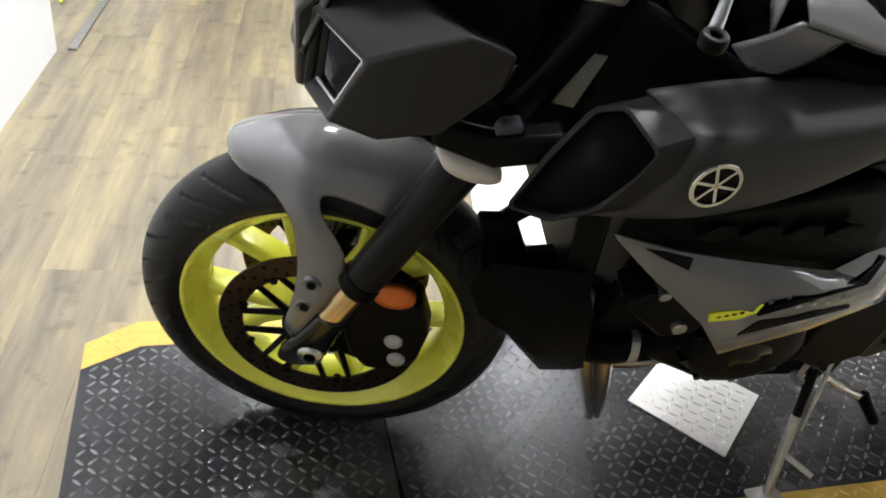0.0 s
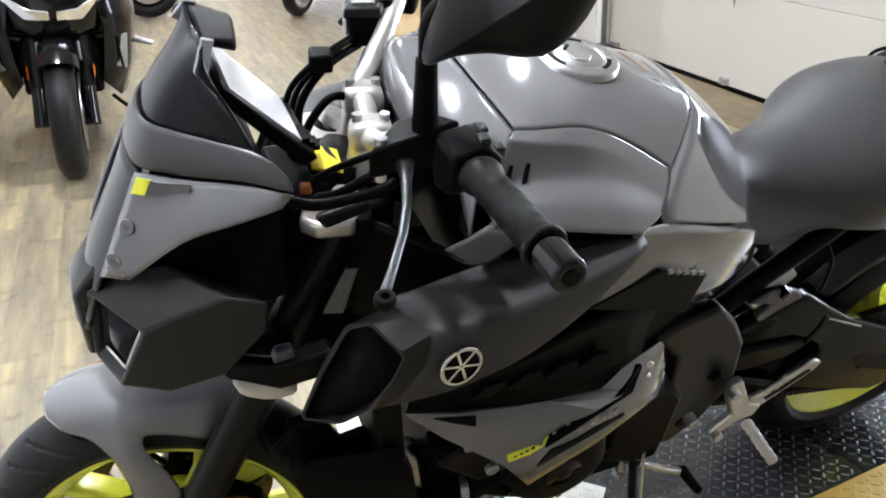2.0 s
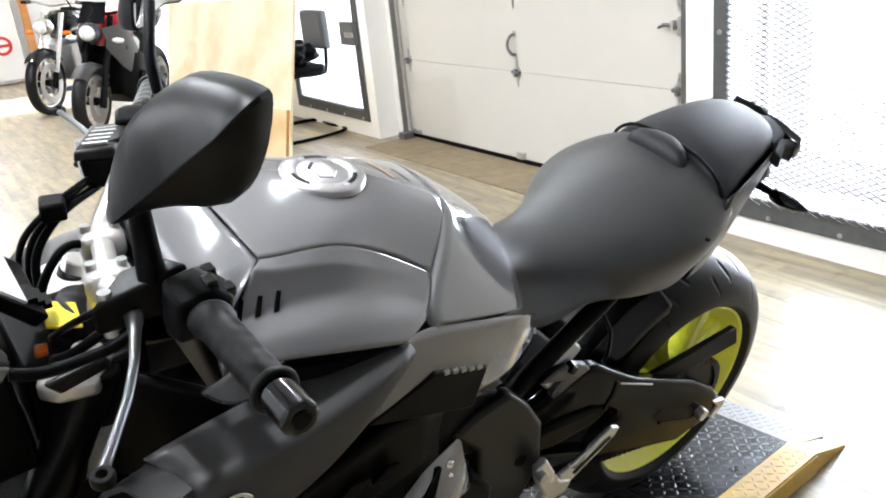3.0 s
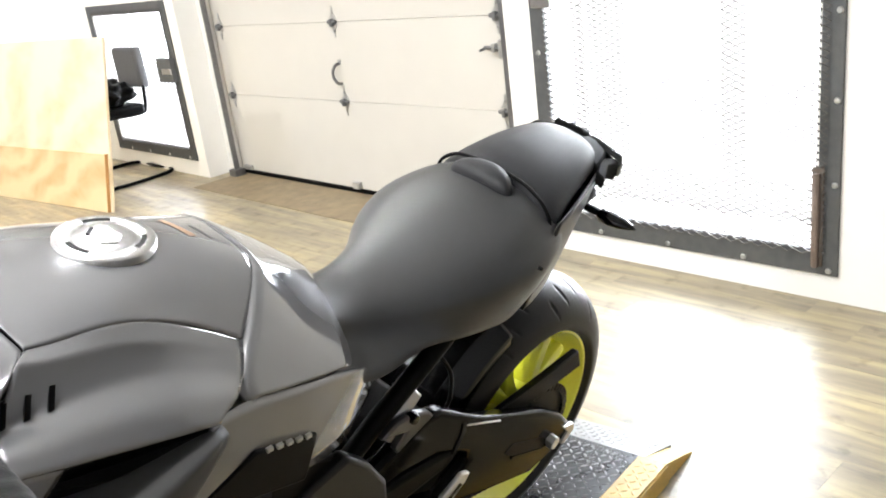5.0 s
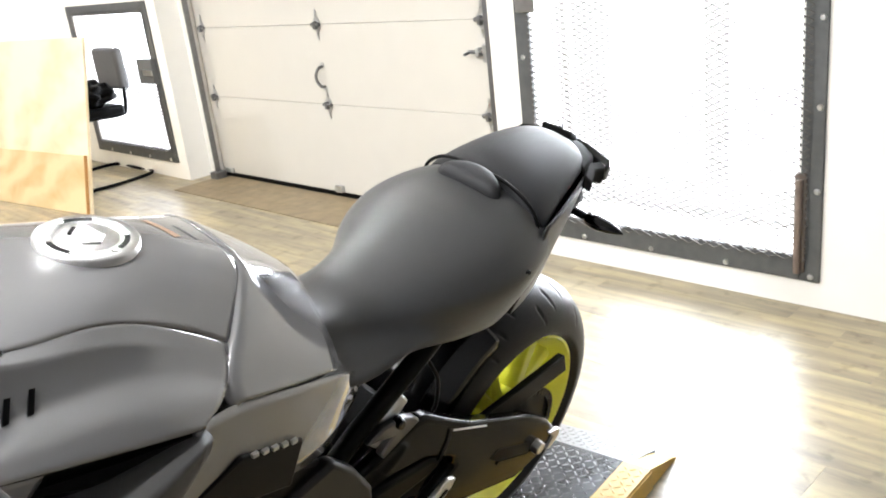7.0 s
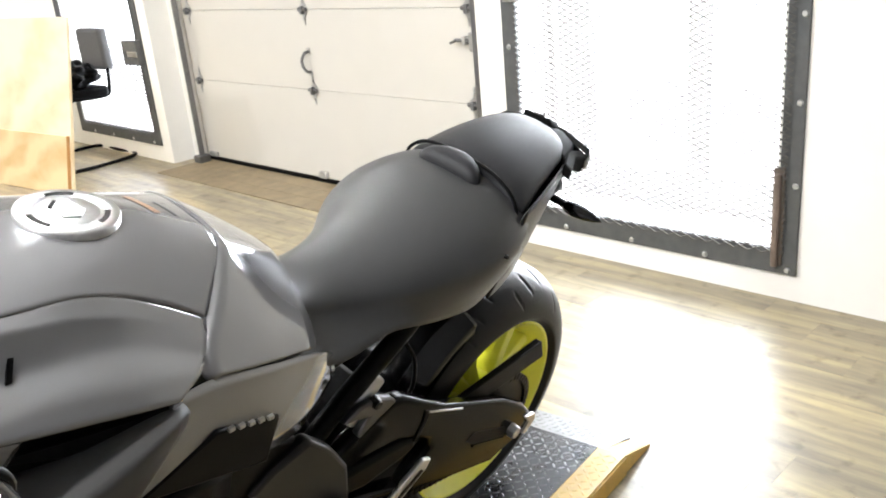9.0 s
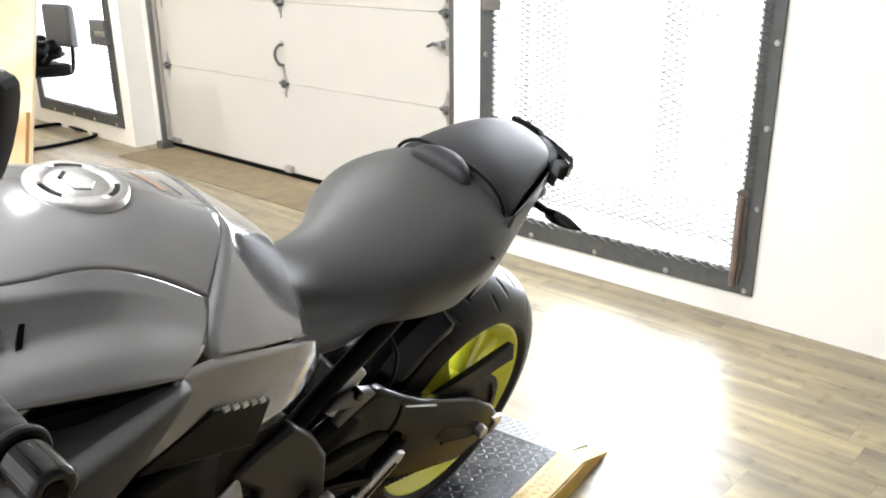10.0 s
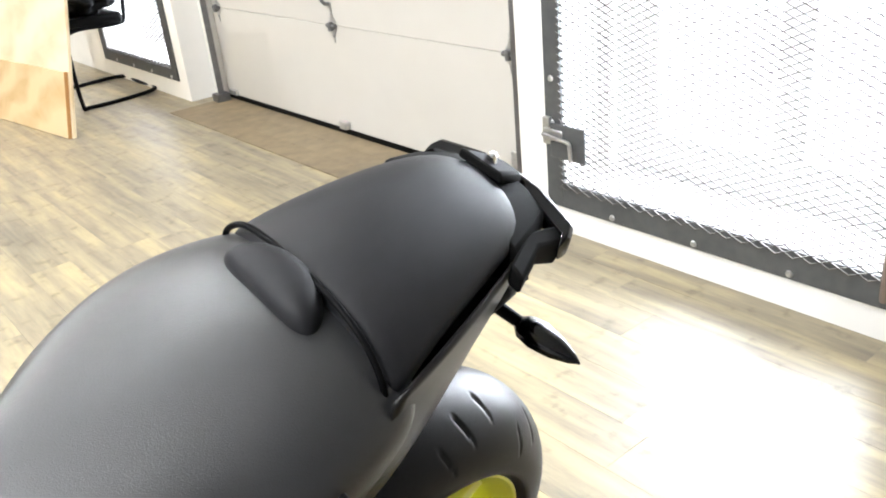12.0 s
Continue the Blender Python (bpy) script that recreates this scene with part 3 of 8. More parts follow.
lamp0 = ceiling_lamp(Matrix.Translation((LAMPS[0][0], LAMPS[0][1], TOP - 0.045)))
for x, y in LAMPS[1:]:
    copy_thing(lamp0, Matrix.Translation((x, y, TOP - 0.045)))


# ---- the motorcycle ----
# Its own axes: x to the rear from the front axle, y to its right, z up from the deck; it leans on its side stand.
BIKE = Matrix.Translation((0, 0, 0.059)) @ pose(0, 0, 0, 0, 0, 2.97) @ pose(0, 0, 0, 17.7)
bike = thing("motorcycle", BIKE, label="grey naked sport motorcycle with yellow wheels leaning on its side stand", category="motorcycle")
HEAD = Vector((0.0316, 0, 0.3))
STEER = Matrix.Translation((-0.012, 0.013, -0.008)) @ Matrix.Translation(HEAD) @ Matrix.Rotation(radians(-14.87), 4, Vector((0.407, 0, 0.914))) @ Matrix.Translation(-HEAD)
MIRROR = Matrix.Diagonal((1, -1, 1, 1))


def both_sides(name, make, mat, parent, label="", m=None, **k):
    """A part of the left side and its mirror image on the right."""
    out = []
    for side in (Matrix.Identity(4), MIRROR):
        bm = moved(make(), side)
        if m is not None:
            moved(bm, m)
        out.append(part(name, bm, mat, parent, label, **k))
    return out


def sheet(rows, bm=None):
    """A skin over rows of points, each row of the same count."""
    return loft(rows, close=False, caps=False, bm=bm)


def smooth_sheet(ob, depth, levels=2, offset=0.0):
    rounded(ob, levels).modifiers["subsurf"].boundary_smooth = "PRESERVE_CORNERS"
    return thick(ob, depth, offset)


def creased(ob, count, lines, weight):
    """Sharpens the lines of a sheet that run from row to row at the given places."""
    me = ob.data
    att = me.attributes.get("crease_edge") or me.attributes.new("crease_edge", "FLOAT", "EDGE")
    for e in me.edges:
        i, j = e.vertices
        if i % count == j % count and i % count in lines:
            att.data[e.index].value = weight
    return ob


def half_ring(x, pts):
    """A whole cross-section at x from its left half, top to bottom."""
    left = [(x, -abs(y), z) for y, z in pts]
    right = [(x, abs(y), z) for y, z in pts if abs(y) > 1e-6]
    return right[::-1] + left


# -- wheels --
def tyre(R, half, rim_r, pitch, sweep, m, runs):
    """A road tyre with curved rain grooves cut into the tread."""
    bm = bmesh.new()
    rows, around = 61, 624
    cross = []
    for i in range(rows):
        s = -1 + 2 * i / (rows - 1)
        a = s * radians(112)
        # a round crown that falls to the bead
        y = half * math.sin(a) if abs(a) < radians(90) else half * (1 - 0.16 * (abs(a) / radians(90) - 1) * 4) * (1 if a > 0 else -1)
        drop = (1 - math.cos(a)) * half * 0.92 if abs(a) < radians(90) else half * 0.92 + (abs(a) - radians(90)) / radians(22) * (R - half * 0.92 - rim_r)
        cross.append((s, R - drop, y))
    grid = []
    for k in range(around):
        th = 2 * math.pi * k / around
        line = []
        for s, r, y in cross:
            depth = 0.0
            if 0.10 < abs(s) < 0.85:
                u = (th / (2 * math.pi) * pitch + (abs(s) ** 1.3) * sweep + (0.5 if s > 0 else 0)) % 1.0
                run = int(th / (2 * math.pi) * pitch + (abs(s) ** 1.3) * sweep + (0.5 if s > 0 else 0)) % 3
                lo, hi = runs[run]
                if lo < abs(s) < hi and u < 0.085:
                    depth = 0.005
            line.append(bm.verts.new(m @ Vector(((r - depth) * math.cos(th), y, (r - depth) * math.sin(th)))))
        grid.append(line)
    for k in range(around):
        a, b = grid[k], grid[(k + 1) % around]
        for i in range(rows - 1):
            bm.faces.new((a[i], a[i + 1], b[i + 1], b[i]))
    return bm


def rim_profile(half):
    w = half
    return [(0.2225, -w), (0.219, -w - 0.002), (0.2145, -w + 0.001), (0.2105, -w + 0.012), (0.197, -w + 0.022), (0.189, -w * 0.45), (0.187, 0), (0.189, w * 0.45), (0.197, w - 0.022),
            (0.2105, w - 0.012), (0.2145, w - 0.001), (0.219, w + 0.002), (0.2225, w), (0.2195, w - 0.006), (0.207, w - 0.02), (0.199, 0), (0.207, -w + 0.02), (0.2195, -w + 0.006)]


def spoke(angle, m, r0, r1, fork, wide=1.0):
    """One forked spoke from the hub to the rim."""
    bm = bmesh.new()
    for s in (-1, 1):
        a0, a1 = angle + s * 0.10, angle + s * fork
        rings = []
        for r, a, w, d in ((r0, a0, 0.013 * wide, 0.030 * wide), ((r0 + r1) / 2, (a0 + a1) / 2, 0.010 * wide, 0.024 * wide), (r1, a1, 0.012 * wide, 0.022 * wide)):
            c, t = Vector((math.cos(a), 0, math.sin(a))), Vector((-math.sin(a), 0, math.cos(a)))
            p = c * r
            rings.append([p + t * w + Vector((0, d * 0.7, 0)), p + t * w * 0.6 + Vector((0, d, 0)), p - t * w * 0.6 + Vector((0, d, 0)), p - t * w + Vector((0, d * 0.7, 0)),
                          p - t * w + Vector((0, -d * 0.7, 0)), p - t * w * 0.6 + Vector((0, -d, 0)), p + t * w * 0.6 + Vector((0, -d, 0)), p + t * w + Vector((0, -d * 0.7, 0))])
        loft(rings, bm=bm)
    return moved(bm, m)


def disc_ring(r0, r1, y, t, m, holes=0, seed=1, hole_r=0.0035):
    """A flat ring with round holes drilled through."""
    bm = bmesh.new()
    n = 96
    vs = {}
    for s, yy in ((0, y - t / 2), (1, y + t / 2)):
        for j, r in enumerate((r0, r1)):
            vs[s, j] = [bm.verts.new(m @ Vector((r * math.cos(2 * math.pi * k / n), yy, r * math.sin(2 * math.pi * k / n)))) for k in range(n)]
    for k in range(n):
        q = (k + 1) % n
        for a, b in (((0, 0), (0, 1)), ((0, 1), (1, 1)), ((1, 1), (1, 0)), ((1, 0), (0, 0))):
            bm.faces.new((vs[a][k], vs[b][k], vs[b][q], vs[a][q]))
    return bm


FW, RW = STEER @ Matrix.Translation((0, 0, 0.297)), Matrix.Translation((1.40, 0, 0.3205))
part("front_tyre", tyre(0.286, 0.0590, 0.2140, 33, 2.4, FW, ((0.12, 0.66), (0.22, 0.76), (0.34, 0.80))), RUBBER, bike, "black front tyre with curved rain grooves", smooth=True)
part("rear_tyre", tyre(0.3205, 0.0955, 0.2195, 32, 1.7, RW, ((0.14, 0.36), (0.24, 0.50), (0.40, 0.62))), RUBBER, bike, "wide black rear tyre with curved rain grooves", smooth=True)
front_rim = part("front_rim", lathe([(r * 0.975, y) for r, y in rim_profile(0.051)], 96, m=FW, closed=True), YELLOW_RIM, bike, "fluorescent yellow cast rim", smooth=True)
rear_rim = part("rear_rim", lathe(rim_profile(0.082), 96, m=RW, closed=True), YELLOW_RIM, bike, "fluorescent yellow cast rim", smooth=True)
for k in range(5):
    part("spoke", spoke(2 * math.pi * k / 5 + 2.22, FW, 0.035, 0.188, 0.30), YELLOW_RIM, front_rim, bevel=0.003)
    part("spoke", spoke(2 * math.pi * k / 5 + 2.06, RW, 0.05, 0.194, 0.26, 2.15), YELLOW_RIM, rear_rim, bevel=0.003)
part("hub", lathe([(0.018, -0.06), (0.032, -0.058), (0.04, -0.03), (0.046, 0), (0.04, 0.03), (0.032, 0.058), (0.018, 0.06)], 40, m=FW), YELLOW_RIM, front_rim, smooth=True)
part("hub", lathe([(0.018, -0.085), (0.066, -0.082), (0.080, -0.066), (0.078, -0.03), (0.062, 0), (0.05, 0.06), (0.018, 0.085)], 40, m=RW), YELLOW_RIM, rear_rim, smooth=True)

# brake discs: a drilled outer ring on a dark spider
for s in (-1, 1):
    disc = part("brake_disc", disc_ring(0.116, 0.152, s * 0.070, 0.0048, FW), ROTOR, bike, "brown-tinted steel brake disc", bevel=0.0006)
    bm = bmesh.new()
    for k in range(66):
        a, r = 2 * math.pi * k / 66, (0.123, 0.134, 0.144)[k % 3]
        rod(bm, FW @ Vector((r * math.cos(a), s * 0.0672, r * math.sin(a))), FW @ Vector((r * math.cos(a), s * 0.0728, r * math.sin(a))), 0.0036, sides=8)
    part("vent_hole", bm, BLACK_PLASTIC, disc)
    bm = lathe([(0.030, s * 0.060), (0.058, s * 0.060), (0.058, s * 0.066), (0.030, s * 0.066)], 48, m=FW, closed=True)
    for k in range(7):
        a = 2 * math.pi * k / 7
        for b in (a - 0.22, a + 0.34):
            part("carrier_arm", rodded(FW @ Vector((0.052 * math.cos(a), s * 0.065, 0.052 * math.sin(a))), FW @ Vector((0.120 * math.cos(b), s * 0.069, 0.120 * math.sin(b))), 0.0056, 0.0046, sides=6), BLACK_METAL, disc)
    part("disc_carrier", bm, BLACK_METAL, disc)
    for k in range(9):
        a = 2 * math.pi * k / 9 + 0.12
        part("disc_rivet", rodded(FW @ Vector((0.117 * math.cos(a), s * 0.066, 0.117 * math.sin(a))), FW @ Vector((0.117 * math.cos(a), s * 0.075, 0.117 * math.sin(a))), 0.0062, sides=14), BLACK_METAL, disc)

# -- fork --
for s in (-1, 1):
    y = s * 0.103
    foot, top = Vector((0.004, y, 0.335)), Vector((0.274, y, 0.945))
    at = lambda t: STEER @ (foot + (top - foot) * t)
    tube = part("upper_fork_tube", rodded(at(0.185), at(1.0), 0.0285, sides=32), FORK_BLACK, bike, "black upper fork tube", smooth=False, bevel=0.003)
    part("fork_collar", rodded(at(0.175), at(0.215), 0.0305, sides=32), BLACK_METAL, tube, bevel=0.003)
    part("fork_slider", rodded(at(0.02), at(0.2), 0.0215, sides=32), GOLD, bike, "gold fork slider", bevel=0.001)
    bm = bmesh.new()
    rings = []
    for t, w, d in ((-0.115, 0.016, 0.030), (-0.07, 0.021, 0.036), (-0.02, 0.022, 0.032), (0.05, 0.025, 0.026), (0.075, 0.0255, 0.0255)):
        p = foot + (top - foot) * t
        rings.append([STEER @ (p + Vector((d * math.cos(a), w * math.sin(a), 0.0))) for a in [2 * math.pi * k / 16 for k in range(16)]])
    foot_ob = part("fork_foot", loft(rings), BLACK_GLOSS, bike, "black cast fork foot", bevel=0.003)
    part("axle_bolt", moved(lathe([(0.009, s * 0.128), (0.0175, s * 0.127), (0.0195, s * 0.122), (0.0195, s * 0.108), (0.0, s * 0.108)], 24), STEER @ Matrix.Translation((-0.004, 0, 0.3))), ALU, foot_ob, "bare metal axle bolt", smooth=True)
    part("bolt_socket", moved(lathe([(0.0, s * 0.1235), (0.0095, s * 0.1235), (0.0095, s * 0.1285)], 12), STEER @ Matrix.Translation((-0.004, 0, 0.3))), BLACK_PLASTIC, foot_ob)
    # caliper behind the leg
    cal = [(0.035, 0.43), (0.10, 0.452), (0.142, 0.425), (0.160, 0.37), (0.150, 0.305), (0.115, 0.270), (0.075, 0.272), (0.05, 0.30), (0.035, 0.36), (0.025, 0.40)]
    caliper = part("brake_caliper", moved(plate(cal, s * 0.060, s * 0.108), STEER), BLACK_METAL, bike, "black four-piston brake caliper", bevel=0.006, segments=3)
    for x, z in ((0.112, 0.345), (0.120, 0.306)):
        part("piston_cap", moved(lathe([(0.0, s * 0.1125), (0.012, s * 0.1125), (0.0135, s * 0.110), (0.0135, s * 0.104)], 24), STEER @ Matrix.Translation((x, 0, z))), LABEL, caliper, "grey embossed caliper cap", smooth=True)
    refl = part("reflector_bracket", moved(plate([(0.07, 0.475), (0.128, 0.468), (0.132, 0.42), (0.076, 0.425)], s * 0.104, s * 0.110), STEER), BLACK_PLASTIC, bike, bevel=0.002)
    ring = [[STEER @ Vector((0.103 + w * 0.030 * math.cos(a), yy, 0.447 + w * 0.021 * math.sin(a))) for a in [2 * math.pi * k / 32 for k in range(32)]]
            for w, yy in ((1.0, s * 0.110), (1.0, s * 0.118), (0.9, s * 0.1215), (0.4, s * 0.1235), (0.1, s * 0.124))]
    part("reflector", loft(ring), ORANGE, refl, "round amber side reflector", smooth=True)

# -- front fender --
STAY_FIRST, STAY_LAST = 3, 7


def fender_skin():
    """The crown over the tyre, its two edges drawn down into a leg on either side."""
    bm = bmesh.new()
    grid = []
    for k in range(17):
        a = radians(117 - k * 3.5)
        f = k / 16
        tip = 0.22 + 0.78 * math.sqrt(f / 0.3) if f < 0.3 else (1.0 if f < 0.85 else 1.0 - 0.4 * (f - 0.85) / 0.15)
        w = 0.020 + 0.056 * tip
        R = 0.306 + 0.006 * math.sin(math.pi * f)
        side = 0.010 + 0.036 * min(f / 0.22, 1.0) + 0.008 * max(0.0, min(1.0, (f - 0.45) / 0.3))
        sec = [(w * math.sin(q), -side + (side + 0.016) * math.cos(q) ** 0.8) for q in [radians(-86 + 17.2 * j) for j in range(11)]]
        grid.append([bm.verts.new(STEER @ Vector(((R + d) * math.cos(a), y, 0.3 + (R + d) * math.sin(a)))) for y, d in sec])
    for a, b in zip(grid, grid[1:]):
        for j in range(10):
            bm.faces.new((a[j], a[j + 1], b[j + 1], b[j]))
    front = [(-0.056, 0.545), (-0.040, 0.520), (-0.031, 0.458), (-0.033, 0.403), (-0.048, 0.339)]
    back = [(-0.010, 0.548), (0.006, 0.526), (0.043, 0.480), (0.013, 0.392), (-0.024, 0.319)]
    out = (0.080, 0.086, 0.096, 0.101, 0.104)
    n = STAY_LAST - STAY_FIRST
    for edge, s in ((0, -1), (10, 1)):
        above = [grid[k][edge] for k in range(STAY_FIRST, STAY_LAST + 1)]
        for f, b, y in zip(front, back, out):
            row = []
            for k in range(n + 1):
                t = k / n
                row.append(bm.verts.new(STEER @ Vector((f[0] + (b[0] - f[0]) * t, s * (y + 0.007 * math.sin(math.pi * t) + 0.004 * t), f[1] + (b[1] - f[1]) * t))))
            for k in range(n):
                bm.faces.new((above[k], above[k + 1], row[k + 1], row[k]))
            above = row
    return bm


fender = part("front_fender", fender_skin(), GREY_PAINT, bike, "glossy grey front fender with pointed legs")
smooth_sheet(fender, 0.004, 2)
for s in (-1, 1):
    for x, z in ((-0.010, 0.437), (-0.018, 0.390)):
        dent = part("bolt_recess", moved(lathe([(0.0, s * 0.112), (0.010, s * 0.112), (0.012, s * 0.1135), (0.013, s * 0.1125), (0.013, s * 0.104)], 20), STEER @ Matrix.Translation((x, 0, z))), GREY_PAINT, fender, smooth=True)
        part("fender_bolt", moved(lathe([(0.0, s * 0.1165), (0.0055, s * 0.1160), (0.007, s * 0.114), (0.007, s * 0.107)], 16), STEER @ Matrix.Translation((x, 0, z))), BLACK_METAL, dent, smooth=True)

# -- headlight, cowl and screen --
def shell_rings():
    """Rings of the left shell from its mouth to the rear tip: inner top, ridge, bottom, inner bottom."""
    return [[Vector(p) for p in ring] for ring in (
        ((-0.058, -0.034, 0.864), (-0.008, -0.112, 0.857), (-0.043, -0.107, 0.774), (-0.066, -0.040, 0.764)),
        ((-0.012, -0.042, 0.885), (0.030, -0.136, 0.892), (0.008, -0.132, 0.771), (-0.010, -0.060, 0.768)),
        ((0.030, -0.070, 0.912), (0.078, -0.160, 0.928), (0.066, -0.153, 0.800), (0.050, -0.080, 0.795)),
        ((0.104, -0.150, 0.922), (0.118, -0.178, 0.922), (0.114, -0.172, 0.878), (0.106, -0.150, 0.880)))]


def shell_left():
    rings = shell_rings()
    mid = sum(rings[0], Vector()) / 4
    lip = [p.lerp(mid, 0.17) + Vector((0.004, 0.001, 0)) for p in rings[0]]
    deep = [p.lerp(mid, 0.30) + Vector((0.026, 0.012, 0.004)) for p in rings[0]]
    return loft([deep, lip] + rings)


both_sides("headlight_shell", shell_left, MATT_GREY, bike, "satin dark grey headlight shell with a ridged mouth", bevel=0.0055, segments=3)
nose = part("headlight_nose", loft([
    [(-0.074, -0.030, 0.850), (-0.074, 0.030, 0.850), (-0.072, 0.030, 0.755), (-0.072, -0.030, 0.755)],
    [(-0.034, -0.036, 0.905), (-0.034, 0.036, 0.905), (-0.030, 0.040, 0.752), (-0.030, -0.040, 0.752)],
    [(0.080, -0.066, 0.960), (0.080, 0.066, 0.960), (0.09, 0.074, 0.780), (0.09, -0.074, 0.780)]]), BLACK_GLOSS, bike, "glossy black headlight nose", bevel=0.006)
for s in (-1, 1):
    ring = shell_rings()[0]
    mid = sum(ring, Vector()) / 4
    glass = [p.lerp(mid, 0.34) + Vector((0.014, 0.006, 0.002)) for p in ring]
    back = [p.lerp(mid, 0.55) + Vector((0.034, 0.018, 0.004)) for p in ring]
    lens = part("headlight_lens", moved(loft([back, glass, [p.lerp(mid, 0.75) + Vector((0.006, 0.0, 0.002)) for p in ring]]), Matrix.Diagonal((1, -s, 1, 1))), LENS, nose, "clear angular headlight lens", bevel=0.002)
    bm = bmesh.new()
    edge = [p.lerp(mid, 0.30) + Vector((0.010, 0.003, 0.002)) for p in ring]
    for a, b in zip(edge, edge[1:]):
        rod(bm, a, b, 0.0018, sides=6)
    part("lens_rim", moved(bm, Matrix.Diagonal((1, -s, 1, 1))), ALU, lens, "thin bright lens surround")
part("headlight_bucket", loft([[(0.020, -0.045, 0.94), (0.020, 0.045, 0.94), (0.020, 0.060, 0.85), (0.020, -0.060, 0.85)], [(0.085, -0.085, 0.975), (0.085, 0.085, 0.975), (0.085, 0.095, 0.84), (0.085, -0.095, 0.84)], [(0.155, -0.105, 0.995), (0.155, 0.105, 0.995), (0.165, 0.09, 0.84), (0.165, -0.09, 0.84)]]), BLACK_PLASTIC, bike, "black headlight bucket", bevel=0.006)
def centred(rows):
    """Rows of the left half, from the middle outwards, joined to their mirror image."""
    return [[Vector(p) @ MIRROR for p in row[:0:-1]] + [Vector(p) for p in row] for row in rows]


CENTRE = [[(-0.078, 0.0, 0.800), (-0.074, -0.024, 0.802), (-0.064, -0.040, 0.806)], [(-0.056, 0.0, 0.880), (-0.052, -0.030, 0.882), (-0.040, -0.050, 0.890)],
          [(-0.014, 0.0, 0.962), (-0.010, -0.030, 0.962), (-0.004, -0.046, 0.960)], [(0.012, 0.0, 1.024), (0.015, -0.028, 1.024), (0.022, -0.044, 1.022)]]
cowl = part("cowl_centre", sheet(centred(CENTRE)), BLACK_GLOSS, bike, "glossy black strip down the middle of the cowl")
smooth_sheet(cowl, 0.004, 2, -1)
COWL = [[(-0.037, -0.050, 0.895), (-0.008, -0.075, 0.902), (0.052, -0.110, 0.977), (0.089, -0.132, 0.996), (0.142, -0.153, 1.027)],
        [(-0.014, -0.052, 0.952), (0.016, -0.078, 0.962), (0.060, -0.105, 1.003), (0.099, -0.130, 1.018), (0.147, -0.157, 1.036)],
        [(0.018, -0.045, 1.020), (0.045, -0.070, 1.025), (0.072, -0.092, 1.030), (0.111, -0.122, 1.040), (0.152, -0.157, 1.043)]]
for ob in both_sides("front_cowl", lambda: sheet(COWL), GREY_PAINT, cowl, "grey painted cowl side panel"):
    creased(ob, 5, (1,), 0.6)
    smooth_sheet(ob, 0.005, 2, 0)
UPPER = [(0.030, 0.0, 1.064), (0.033, -0.030, 1.070), (0.046, -0.050, 1.073), (0.074, -0.075, 1.073), (0.104, -0.100, 1.074), (0.136, -0.130, 1.075), (0.152, -0.154, 1.056)]
LOWER = [(0.012, 0.0, 1.024), (0.015, -0.028, 1.025), (0.020, -0.046, 1.025), (0.046, -0.071, 1.030), (0.076, -0.096, 1.036), (0.113, -0.124, 1.045), (0.151, -0.158, 1.047)]
band = [LOWER, [tuple(Vector(p).lerp(Vector(q), 0.5) + Vector((-0.003, -0.003 if p[1] else 0, 0))) for p, q in zip(LOWER, UPPER)], UPPER]
smooth_sheet(part("cowl_band", sheet(centred(band)), DARK_STRIP, cowl, "dark grey band under the screen"), 0.004, 2, -1)


def on_cowl(u, v, up):
    """A point of the left cowl panel: u along, v from its lower edge to its upper."""
    i, j = min(int(u * 4), 3), min(int(v * 2), 1)
    a, b = u * 4 - i, v * 2 - j
    p = [Vector(COWL[j + dj][i + di]) for dj in (0, 1) for di in (0, 1)]
    n = (p[1] - p[0]).cross(p[2] - p[0]).normalized()
    n = n if n.y < 0 else -n
    return p[0].lerp(p[1], a).lerp(p[2].lerp(p[3], a), b) + n * up


def cowl_mark(name, u0, u1, v0, v1, mat, label):
    rows = [[on_cowl(u0 + (u1 - u0) * k / 4, v, 0.0045) for k in range(5)] for v in (v0, v1)]
    return thick(part(name, sheet(rows), mat, cowl, label), 0.0012, 0)


cowl_mark("cowl_sticker", 0.04, 0.15, 0.84, 0.97, TAG_YELLOW, "small yellow sticker")
cowl_mark("cowl_stripe", 0.16, 0.48, 0.84, 0.96, DARK_STRIP, "dark sticker strip")
for u, v in ((0.09, 0.56), (0.07, 0.20)):
    p, q = on_cowl(u, v, -0.002), on_cowl(u, v, 0.0042)
    ring = part("cowl_screw", rodded(p, q, 0.0098, 0.0092, sides=24), GREY_PAINT, cowl, "round grey fastener", bevel=0.001)
    part("screw_slot", rodded(p.lerp(q, 0.5), p.lerp(q, 1.05), 0.0042, sides=12), DARK_STRIP, ring)

